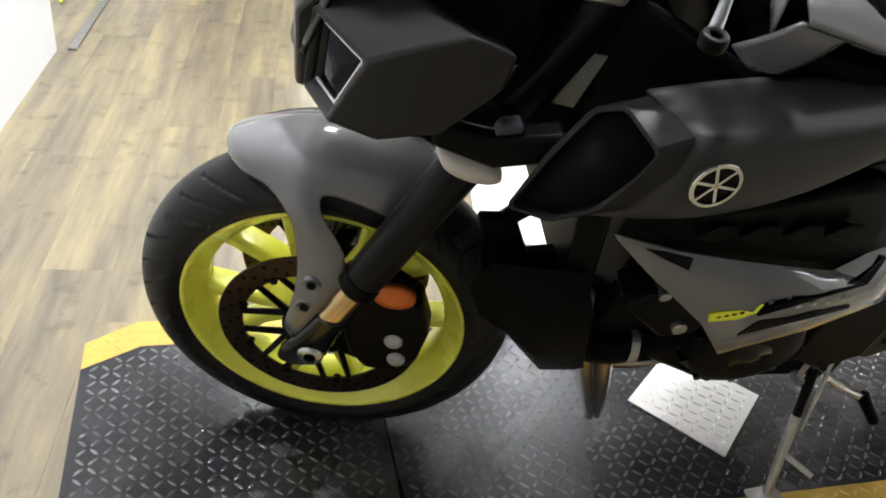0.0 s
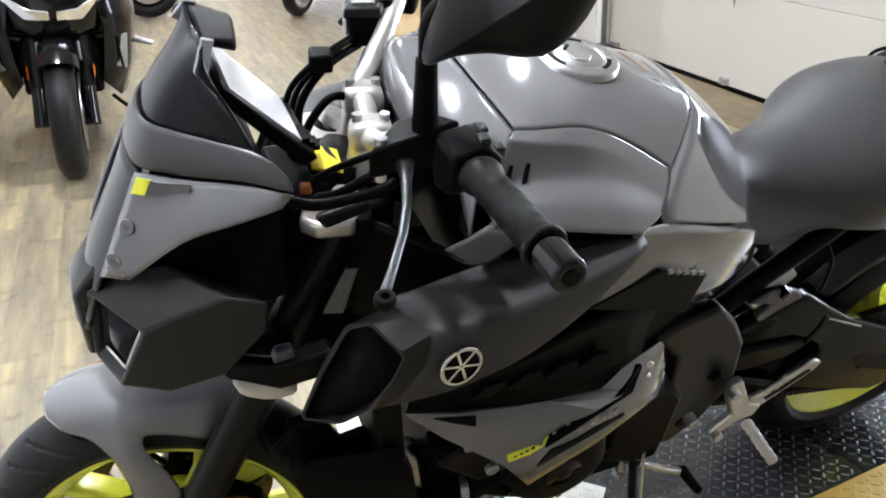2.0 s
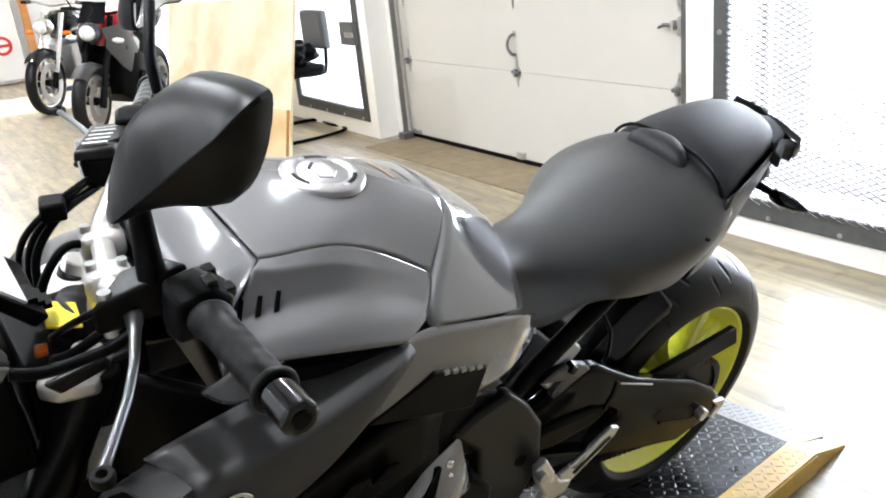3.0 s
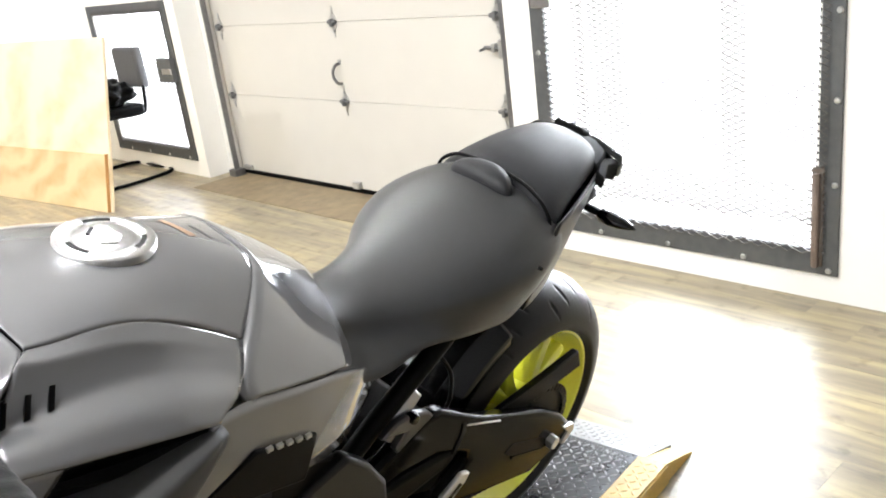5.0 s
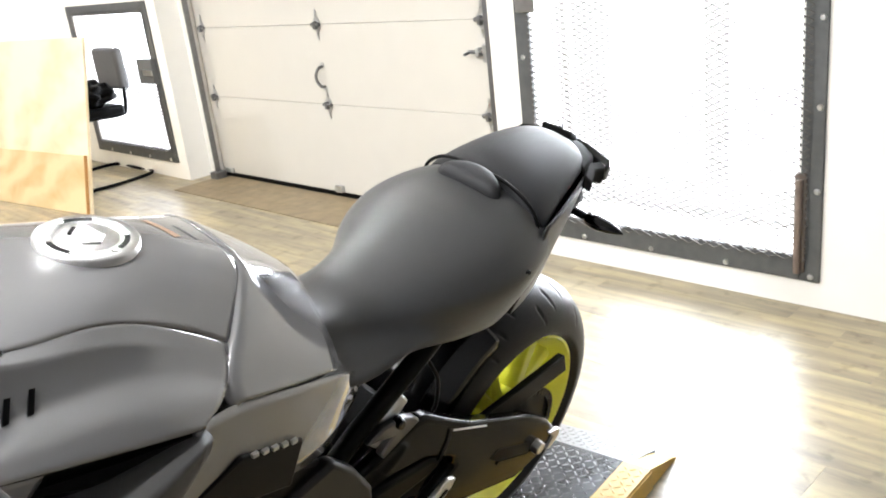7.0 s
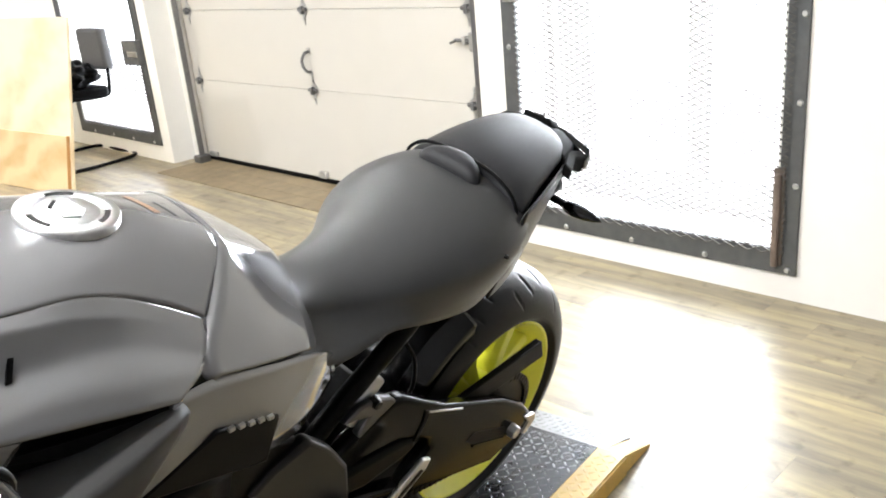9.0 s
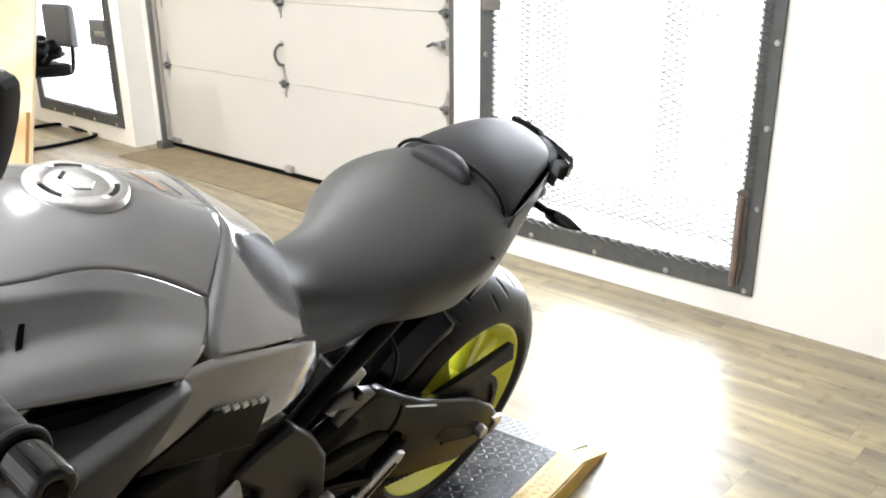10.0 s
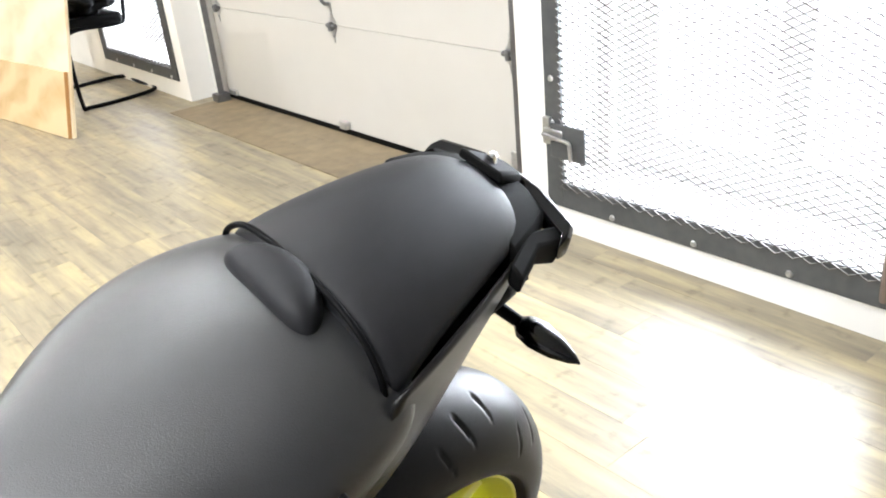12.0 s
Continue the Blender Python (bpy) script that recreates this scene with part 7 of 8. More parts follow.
# ---- the lift deck ----
DECK_M = pose(0, 0, 0, 0, 0, 6.2)
V0, V1, EDGE, TOPZ = -0.318, 0.184, 0.075, 0.054
deck = thing("lift_platform", label="low grey diamond-plate motorcycle lift with yellow edges", category="platform")


def deck_part(name, bm, mat, label="", **k):
    return part(name, moved(bm, DECK_M), mat, deck, label, **k)


FRONT, JOINT1, JOINT2, REAR_U, END_U = -0.43, 0.094, 1.352, 1.765, 1.915
plates = [deck_part("deck_plate", plate([(FRONT, V0), (FRONT, V1 - 0.055), (FRONT + 0.10, V1), (JOINT1 - 0.003, V1), (JOINT1 - 0.003, V0)], 0.0, TOPZ, axis="z"), DECK, "dark grey tread plate"),
          deck_part("deck_plate", boxed(JOINT1 + 0.003, JOINT2 - 0.002, V0, V1, 0, TOPZ), DECK, "dark grey tread plate"),
          deck_part("deck_plate", boxed(JOINT2 + 0.002, REAR_U, V0, V1, 0, TOPZ), DECK, "dark grey tread plate")]
deck_part("deck_ramp", loft([[(REAR_U + 0.001, V0 - EDGE * 0.2, 0), (REAR_U + 0.001, V0 - EDGE * 0.2, TOPZ), (REAR_U + 0.001, V1 + EDGE, TOPZ), (REAR_U + 0.001, V1 + EDGE, 0)], [(END_U, V0 - EDGE * 0.2, 0), (END_U, V0 - EDGE * 0.2, 0.004), (END_U, V1 + EDGE, 0.004), (END_U, V1 + EDGE, 0)]]), DECK_WORN, "worn bare tread-plate ramp")
deck_part("yellow_edge", loft([[(FRONT, V0 - EDGE, 0), (FRONT, V0 - EDGE, TOPZ), (FRONT, V0 - 0.001, TOPZ), (FRONT, V0 - 0.001, 0)], [(REAR_U, V0 - EDGE, 0), (REAR_U, V0 - EDGE, TOPZ), (REAR_U, V0 - 0.001, TOPZ), (REAR_U, V0 - 0.001, 0)],
                              [(END_U - 0.005, V0 - EDGE, 0), (END_U - 0.005, V0 - EDGE, 0.006), (END_U - 0.02, V0 - EDGE * 0.21, 0.006), (END_U - 0.02, V0 - EDGE * 0.21, 0)]]), DECK_YELLOW, "worn yellow painted edge")
deck_part("yellow_edge", loft([[(x, y, 0), (x, y, TOPZ), (x2, y2, TOPZ), (x2, y2, 0)] for x, y, x2, y2 in ((FRONT, V1 + 0.018, FRONT, V1 - 0.054), (FRONT + 0.09, V1 + EDGE, FRONT + 0.10, V1 + 0.001), (REAR_U, V1 + EDGE, REAR_U, V1 + 0.001))]), DECK_YELLOW, "worn yellow painted edge")
deck_part("side_skirt", boxed(FRONT, REAR_U, V0 - EDGE - 0.004, V0 - EDGE, 0, TOPZ - 0.006), DECK_YELLOW, "scuffed yellow side skirt")


def treads(u0, u1, v0, v1, z, keep=lambda u, v: True):
    """Raised lozenges in alternating slants."""
    verts, faces = [], []
    pitch = 0.0205
    for i in range(int((u1 - u0) / pitch)):
        for j in range(int((v1 - v0) / pitch)):
            u, v = u0 + (i + 0.5) * pitch, v0 + (j + 0.5) * pitch
            if not keep(u, v):
                continue
            a = radians(45) * (1 if (i + j) % 2 else -1)
            c, s = math.cos(a), math.sin(a)
            n = len(verts)
            h = z(u) if callable(z) else z
            for l, w, d in ((0.0106, 0, 0), (0.0045, 0.0027, 0), (-0.0045, 0.0027, 0), (-0.0106, 0, 0), (-0.0045, -0.0027, 0), (0.0045, -0.0027, 0), (0.0066, 0, 0.0022), (-0.0066, 0, 0.0022)):
                verts.append((u + l * c - w * s, v + l * s + w * c, h + d))
            for f in ((0, 1, 6), (1, 2, 7, 6), (2, 3, 7), (3, 4, 7), (4, 5, 6, 7), (5, 0, 6)):
                faces.append([n + k for k in f])
    me = bpy.data.meshes.new("treads")
    me.from_pydata([tuple(DECK_M @ Vector(p)) for p in verts], [], faces)
    return me


def tread_part(me, mat, parent, label):
    me.materials.append(mat)
    ob = new("raised_treads", me)
    ob.parent = parent
    tagged(ob, label, kind="stuff")
    for p in me.polygons:
        p.use_smooth = True
    return ob


tread_part(treads(FRONT + 0.012, JOINT1 - 0.01, V0 + 0.005, V1 - 0.005, TOPZ, lambda u, v: v < V1 - 0.06 + (u - FRONT) * 0.5), DECK_TREAD, plates[0], "raised diamond treads")
tread_part(treads(JOINT1 + 0.012, JOINT2 - 0.01, V0 + 0.005, V1 - 0.005, TOPZ), DECK_TREAD, plates[1], "raised diamond treads")
tread_part(treads(JOINT2 + 0.012, REAR_U - 0.005, V0 + 0.005, V1 - 0.005, TOPZ), DECK_TREAD, plates[2], "raised diamond treads")
tread_part(treads(REAR_U + 0.01, END_U - 0.01, V0, V1 + EDGE, lambda u: TOPZ - (TOPZ - 0.004) * (u - REAR_U) / (END_U - REAR_U)), DECK_WORN, deck, "raised diamond treads on the ramp")
tread_part(treads(FRONT + 0.01, REAR_U - 0.005, V0 - EDGE + 0.006, V0 - 0.004, TOPZ), DECK_YELLOW, deck, "raised yellow treads")
tread_part(treads(FRONT + 0.008, REAR_U - 0.005, V1 - 0.050, V1 + EDGE - 0.006, TOPZ, lambda u, v: V1 - 0.042 + min(u - FRONT, 0.10) * 0.54 < v < V1 + 0.010 + min((u - FRONT) / 0.09, 1) * (EDGE - 0.018)), DECK_YELLOW, deck, "raised yellow treads")

# a loose bright offcut of tread plate on the deck
inv = DECK_M.inverted()
patch = thing("bright_tread_plate", label="shiny bare aluminium tread plate lying on the lift", category="metal plate")
CORNERS = [(0.566, -0.010), (0.702, -0.157), (0.838, 0.000), (0.702, 0.140)]
part("patch_plate", plate(CORNERS, TOPZ + 0.0024, TOPZ + 0.0045, axis="z"), DECK_BARE, patch, bevel=0.0008)
uv = [inv @ Vector((x, y, 0)) for x, y in CORNERS]


def in_patch(u, v):
    p = Vector((u, v, 0))
    return all((uv[(k + 1) % 4] - uv[k]).cross(p - uv[k]).z > 0.012 * (uv[(k + 1) % 4] - uv[k]).length for k in range(4))


tread_part(treads(min(p.x for p in uv), max(p.x for p in uv), min(p.y for p in uv), max(p.y for p in uv), TOPZ + 0.0045, in_patch), DECK_BARE, patch, "bright raised treads")


# ---- other motorcycles and things at the back of the shop ----
RED_PAINT = surface("red_bike_paint", (0.42, 0.012, 0.014), 0.2, coat=0.8, spread=0.08)
BLUE_PAINT = surface("blue_white_paint", (0.22, 0.32, 0.52), 0.25, coat=0.6, spread=0.25, grain=8)
SILVER_PANEL = surface("silver_grey_fairing", (0.30, 0.30, 0.29), 0.35, metal=0.5, spread=0.05)
RED_FIBRE = surface("red_fibreglass", (0.62, 0.08, 0.03), 0.45, spread=0.1)
CHARCOAL = surface("charcoal_fairing", (0.045, 0.045, 0.046), 0.3, spread=0.08)
FOOT_YELLOW = surface("yellow_plastic_foot", (0.75, 0.50, 0.02), 0.45, spread=0.1)
CARDBOARD = surface("brown_cardboard", (0.42, 0.28, 0.16), 0.8, spread=0.12, grain=25)
DARK_CARD = surface("dark_blue_card", (0.03, 0.04, 0.07), 0.6, spread=0.12)
BLUE_BIN = surface("blue_bin_plastic", (0.10, 0.22, 0.40), 0.45, spread=0.15, grain=12)
PLAIN_WHITE = surface("white_enamel", (0.78, 0.77, 0.75), 0.35, spread=0.03)
RED_PLASTIC = surface("red_plastic", (0.55, 0.03, 0.02), 0.35, spread=0.1)
BROWN_JAMB = surface("orange_brown_wood", (0.46, 0.20, 0.05), 0.5, spread=0.2, grain=20)


def plain_wheel(thing_ob, name, x, R, half, rim_mat, spokes=5):
    m = Matrix.Translation((x, 0, R))
    ring = [(R - half * 0.9 * (1 - math.cos(a)), half * math.sin(a)) for a in [radians(-100 + 20 * k) for k in range(11)]]
    t = part(name + "_tyre", lathe(ring + [(R - half * 1.5, half * 0.7), (R - half * 1.5, -half * 0.7)], 56, m=m, closed=True), RUBBER, thing_ob, "black tyre", smooth=True)
    r1 = R - half * 1.35
    rim = part(name + "_rim", lathe([(r1, -half * 0.8), (r1 - 0.012, -half * 0.8), (r1 - 0.028, -half * 0.3), (r1 - 0.028, half * 0.3), (r1 - 0.012, half * 0.8), (r1, half * 0.8)], 48, m=m, closed=True), rim_mat, thing_ob, smooth=True)
    for k in range(spokes):
        a = 2 * math.pi * k / spokes + 0.3
        part("spoke", rodded(m @ Vector((0.03 * math.cos(a), 0, 0.03 * math.sin(a))), m @ Vector(((r1 - 0.02) * math.cos(a), 0, (r1 - 0.02) * math.sin(a))), 0.014, 0.011, sides=8), rim_mat, rim)
    part("hub", rodded((x, -half, R), (x, half, R), 0.035, sides=20), BLACK_METAL, rim, bevel=0.004)
    part("disc", disc_ring(r1 * 0.55, r1 * 0.82, -half - 0.006, 0.005, m), STEEL, rim, "steel brake disc")
    return t


def parked_bike(name, m, label, paint, tail_paint, rim_mat, engine_mat, pipe_mat, side_paint=None, bar_z=1.02, wheel=(0.30, 0.058), base=1.38, sport=True):
    """A motorcycle in its own axes: x to the rear from the front axle, z up."""
    b = thing(name, m, label=label, category="motorcycle", group="motorcycles in the back of the shop")
    side_paint = side_paint or paint
    R, h = wheel
    plain_wheel(b, "front", 0, R, h, rim_mat)
    plain_wheel(b, "rear", base, R, h * 1.4, rim_mat)
    for s in (-1, 1):
        leg = part("fork_leg", rodded((0.0, s * 0.095, R - 0.02), (0.30, s * 0.095, 0.98), 0.026, sides=18), BLACK_METAL if sport else CHROME, b, bevel=0.003)
        part("fork_foot", rodded((-0.01, s * 0.095, R - 0.05), (0.05, s * 0.095, R + 0.1), 0.03, sides=16), BLACK_METAL, leg, bevel=0.004)
        part("caliper", boxed(0.06, 0.14, s * 0.06, s * 0.11, R + 0.02, R + 0.12), BLACK_GLOSS, leg, bevel=0.012)
        part("mirror_arm", pipe([(0.34, s * 0.25, bar_z), (0.32, s * 0.30, bar_z + 0.10), (0.33, s * 0.34, bar_z + 0.16)], 0.007, 8), BLACK_METAL, b, smooth=True)
        part("mirror", rodded((0.315, s * 0.36, bar_z + 0.17), (0.34, s * 0.36, bar_z + 0.17), 0.055, 0.045, sides=20), BLACK_PLASTIC, b, "black round-cornered mirror", bevel=0.008)
        part("grip", rodded((0.36, s * 0.24, bar_z), (0.41, s * 0.38, bar_z - 0.01), 0.018, sides=14), GRIP, b, bevel=0.003)
        part("indicator", moved(lathe([(0.0, -0.06), (0.018, -0.045), (0.024, 0), (0.012, 0.04)], 16), Matrix.Translation((0.16, s * 0.20, 0.80))), ORANGE if not sport else PLAIN_WHITE, b, "indicator", smooth=True)
    part("front_fender", sheet([[((R + 0.016 + d) * math.cos(a), y, R + (R + 0.016 + d) * math.sin(a)) for y, d in ((-h * 1.25, -0.04), (-h, 0.0), (0, 0.012), (h, 0.0), (h * 1.25, -0.04))] for a in [radians(135 - 11 * k) for k in range(10)]]), side_paint, b, smooth=True)
    part("handlebar", pipe([(0.40, -0.36, bar_z - 0.01), (0.34, -0.20, bar_z), (0.30, 0, bar_z - 0.03), (0.34, 0.20, bar_z), (0.40, 0.36, bar_z - 0.01)], 0.012, 10), BLACK_METAL if sport else CHROME, b, smooth=True)
    lamp = part("headlight", loft([[(0.04 + d, w * math.cos(a), 0.86 + w * 0.9 * math.sin(a)) for a in [2 * math.pi * k / 20 for k in range(20)]] for d, w in ((0.0, 0.06), (0.02, 0.085), (0.10, 0.09), (0.18, 0.05))]), side_paint if sport else CHROME, b, smooth=True)
    part("lens", loft([[(0.036 - d, w * math.cos(a), 0.86 + w * 0.9 * math.sin(a)) for a in [2 * math.pi * k / 20 for k in range(20)]] for d, w in ((0.0, 0.07), (0.012, 0.045), (0.016, 0.01))]), DASH, lamp, "clear headlight lens", smooth=True)
    part("tank", loft([half_ring(x, ((0, z), (w * 0.6, z - 0.015), (w, z - 0.07), (w * 1.02, z - 0.15), (w * 0.7, z - 0.22))) for x, w, z in ((0.34, 0.10, 0.94), (0.42, 0.15, 1.0), (0.58, 0.155, 1.0), (0.72, 0.11, 0.93), (0.80, 0.07, 0.86))]), paint, b, smooth=True)
    if sport:
        part("screen", sheet([[(0.10 + 0.05 * abs(y) * 10 * 0.3, y, 0.93) for y in (-0.12, -0.06, 0, 0.06, 0.12)], [(0.22 + 0.03 * abs(y) * 3, y * 0.8, 1.10) for y in (-0.12, -0.06, 0, 0.06, 0.12)]]), SMOKE, b, "dark screen", smooth=True)
        for s in (-1, 1):
            part("side_fairing", moved(loft([[(0.10, 0.10, 0.90), (0.10, 0.13, 0.80), (0.10, 0.12, 0.74)], [(0.30, 0.17, 0.92), (0.30, 0.21, 0.72), (0.28, 0.18, 0.56)], [(0.55, 0.15, 0.82), (0.58, 0.19, 0.66), (0.52, 0.17, 0.46)], [(0.72, 0.13, 0.70), (0.74, 0.15, 0.60), (0.70, 0.14, 0.44)]], close=False), Matrix.Diagonal((1, s, 1, 1))), side_paint, b, smooth=True)
    part("engine", loft([half_ring(x, ((0, z1), (w, z1), (w * 1.05, (z0 + z1) / 2), (w, z0), (0, z0))) for x, w, z1, z0 in ((0.36, 0.13, 0.66, 0.30), (0.52, 0.19, 0.70, 0.20), (0.78, 0.17, 0.60, 0.20), (0.84, 0.13, 0.56, 0.28))]), engine_mat, b, bevel=0.01)
    for s in (-1, 1):
        part("engine_cover", rodded((0.62, s * 0.17, 0.40), (0.62, s * 0.225, 0.40), 0.095, 0.08, sides=28), engine_mat, b, bevel=0.008)
        part("side_panel", loft([[(0.74, s * 0.10, 0.80), (0.74, s * 0.15, 0.72), (0.74, s * 0.13, 0.60)], [(0.98, s * 0.11, 0.82), (0.98, s * 0.15, 0.74), (0.96, s * 0.13, 0.62)]], close=False), BLACK_PLASTIC, b, smooth=True)
    part("seat", loft([half_ring(x, ((0, z), (w * 0.7, z - 0.012), (w, z - 0.06), (w * 0.8, z - 0.10), (0, z - 0.11))) for x, w, z in ((0.76, 0.08, 0.86), (0.90, 0.14, 0.84), (1.08, 0.15, 0.86), (1.20, 0.12, 0.92), (1.42, 0.09, 0.94))]), VINYL, b, "black vinyl seat", smooth=True)
    part("tail", loft([half_ring(x, ((0, z), (w, z - 0.02), (w, z - 0.09), (0, z - 0.11))) for x, w, z in ((1.10, 0.14, 0.86), (1.35, 0.11, 0.91), (1.62, 0.04, 0.94))]), tail_paint, b, smooth=True)
    part("swingarm", loft([[(0.82, -0.13, 0.42), (0.82, 0.13, 0.42), (0.82, 0.13, 0.34), (0.82, -0.13, 0.34)], [(base + 0.04, -0.13, R + 0.03), (base + 0.04, 0.13, R + 0.03), (base + 0.04, 0.13, R - 0.03), (base + 0.04, -0.13, R - 0.03)]]), BLACK_METAL, b, bevel=0.01)
    part("exhaust", pipe([(0.40, 0.10, 0.56), (0.30, 0.11, 0.42), (0.42, 0.14, 0.20), (0.80, 0.18, 0.20), (1.05, 0.20, 0.30), (1.12, 0.21, 0.34)], 0.026, 14), pipe_mat, b, smooth=True)
    part("silencer", rodded((1.02, 0.205, 0.28), (1.48, 0.225, 0.44), 0.048, 0.055, sides=24), pipe_mat, b, bevel=0.006)
    part("side_stand", rodded((0.70, -0.14, 0.30), (0.78, -0.30, 0.012 + 0.05), 0.012, sides=12), BLACK_METAL, b)
    return b


def parked(x, y, heading, lean=8):
    """A place on the floor by the front axle and the way the front points, leaning to the bike's left."""
    return Matrix.Translation((x, y, 0)) @ pose(0, 0, 0, 0, 0, heading) @ pose(0, 0, 0, lean)


parked_bike("sport_motorcycle", parked(1.55, 6.55, 53), "red and black sport motorcycle with silver wheels on its stand", RED_PAINT, BLACK_GLOSS, ALU, BLACK_METAL, STEEL, side_paint=CHARCOAL)
parked_bike("cruiser_motorcycle", parked(1.50, 8.35, 50, 6), "black cruiser motorcycle with chrome engine and forks", BLACK_GLOSS, RED_PAINT, CHROME, STEEL, CHROME, bar_z=1.08, wheel=(0.32, 0.055), base=1.5, sport=False)
parked_bike("blue_motorcycle", parked(-1.05, 7.20, 2, 6), "blue and white motorcycle with its rear wheel outward", BLUE_PAINT, BLUE_PAINT, BLACK_METAL, BLACK_METAL, STEEL)
parked_bike("black_motorcycle", parked(-1.55, 5.85, -4, 6), "black motorcycle with a slim steel exhaust", BLACK_GLOSS, RED_PAINT, BLACK_METAL, BLACK_METAL, STEEL)

# -- the faired touring motorcycle close behind the partition --
tour = thing("touring_motorcycle", parked(-0.268, 2.88, 90, 4), label="black faired touring motorcycle with silver side vents facing outward", category="motorcycle")
plain_wheel(tour, "front", 0, 0.295, 0.062, BLACK_METAL)
plain_wheel(tour, "rear", 1.45, 0.31, 0.085, BLACK_METAL)
for s in (-1, 1):
    leg = part("fork_leg", rodded((0.0, s * 0.105, 0.27), (0.22, s * 0.105, 0.80), 0.030, sides=20), BLACK_METAL, tour, bevel=0.003)
    part("fork_foot", rodded((-0.012, s * 0.105, 0.235), (0.05, s * 0.105, 0.40), 0.036, 0.030, sides=18), BLACK_GLOSS, leg, bevel=0.004)
    part("reflector", boxed(0.03, 0.07, s * 0.135, s * 0.140, 0.44, 0.50), ORANGE, leg, "amber side reflector", bevel=0.004)
    part("caliper", boxed(0.07, 0.15, s * 0.065, s * 0.115, 0.30, 0.42), BLACK_GLOSS, leg, bevel=0.012)
    wing = part("side_fairing", moved(loft([[(0.06, 0.16, 0.86), (0.07, 0.20, 0.66), (0.10, 0.19, 0.52), (0.14, 0.17, 0.40)], [(0.16, 0.27, 0.90), (0.18, 0.31, 0.66), (0.22, 0.29, 0.46), (0.28, 0.24, 0.30)],
                                           [(0.45, 0.32, 0.92), (0.48, 0.35, 0.68), (0.50, 0.33, 0.46), (0.50, 0.27, 0.27)], [(0.75, 0.28, 0.86), (0.76, 0.31, 0.66), (0.76, 0.29, 0.46), (0.74, 0.24, 0.30)]], close=False), Matrix.Diagonal((1, s, 1, 1))), BLACK_GLOSS, tour, "glossy black side fairing", smooth=True)
    thick(wing, 0.006)
    part("side_vent", moved(loft([[(0.13, 0.215, 0.60), (0.17, 0.300, 0.61), (0.20, 0.285, 0.44), (0.17, 0.235, 0.46)], [(0.15, 0.205, 0.60), (0.19, 0.285, 0.61), (0.22, 0.27, 0.44), (0.19, 0.225, 0.46)]]), Matrix.Diagonal((1, s, 1, 1))), SILVER_PANEL, tour, "silver-grey side vent", bevel=0.006)
    part("vent_fin", moved(rodded((0.135, 0.245, 0.605), (0.175, 0.265, 0.45), 0.006, sides=8), Matrix.Diagonal((1, s, 1, 1))), BLACK_PLASTIC, tour)
    part("lower_panel", moved(loft([[(0.30, 0.330, 0.66), (0.62, 0.345, 0.70), (0.66, 0.30, 0.36), (0.36, 0.28, 0.34)], [(0.30, 0.318, 0.66), (0.62, 0.333, 0.70), (0.66, 0.288, 0.36), (0.36, 0.268, 0.34)]]), Matrix.Diagonal((1, s, 1, 1))), SILVER_PANEL, tour, "silver-grey lower fairing panel", bevel=0.008)
    part("headlight", moved(loft([[(0.010, 0.015, 0.735), (0.020, 0.10, 0.745), (0.075, 0.215, 0.815), (0.080, 0.205, 0.775), (0.045, 0.12, 0.695), (0.016, 0.015, 0.690)], [(0.06, 0.015, 0.735), (0.07, 0.10, 0.745), (0.11, 0.205, 0.815), (0.11, 0.195, 0.775), (0.09, 0.11, 0.695), (0.07, 0.015, 0.690)]]), Matrix.Diagonal((1, s, 1, 1))), CHROME, tour, "bright split headlight", bevel=0.006)
    part("chin_strip", moved(rodded((0.05, 0.085, 0.60), (0.04, 0.088, 0.52), 0.005, sides=8), Matrix.Diagonal((1, s, 1, 1))), STEEL, tour)
    part("mirror", moved(boxed(0.20, 0.26, 0.36, 0.50, 1.02, 1.10), Matrix.Diagonal((1, s, 1, 1))), BLACK_GLOSS, tour, bevel=0.02)
part("nose", loft([half_ring(x, ((0, z1), (w * 0.6, z1 - 0.02), (w, (z0 + z1) / 2 + 0.05), (w * 0.8, z0 + 0.06), (0, z0))) for x, w, z1, z0 in ((0.03, 0.10, 0.80, 0.66), (0.07, 0.20, 0.92, 0.60), (0.18, 0.27, 1.02, 0.54), (0.34, 0.28, 1.06, 0.52))]), BLACK_GLOSS, tour, "glossy black nose fairing", smooth=True)
part("radiator_cover", boxed(0.16, 0.24, -0.17, 0.17, 0.34, 0.60), BLACK_METAL, tour, bevel=0.02)
part("front_fender", sheet([[((0.315 + d) * math.cos(a), y, 0.295 + (0.315 + d) * math.sin(a)) for y, d in ((-0.085, -0.06), (-0.078, -0.01), (-0.04, 0.012), (0, 0.016), (0.04, 0.012), (0.078, -0.01), (0.085, -0.06))] for a in [radians(128 - 10 * k) for k in range(10)]]), BLACK_GLOSS, tour, "glossy black front fender", smooth=True)
part("windscreen", sheet([[(0.20 + 0.5 * y * y, y, 1.03) for y in (-0.22, -0.11, 0, 0.11, 0.22)], [(0.38 + 0.4 * y * y, y * 0.8, 1.32) for y in (-0.22, -0.11, 0, 0.11, 0.22)]]), SMOKE, tour, "dark touring screen", smooth=True)
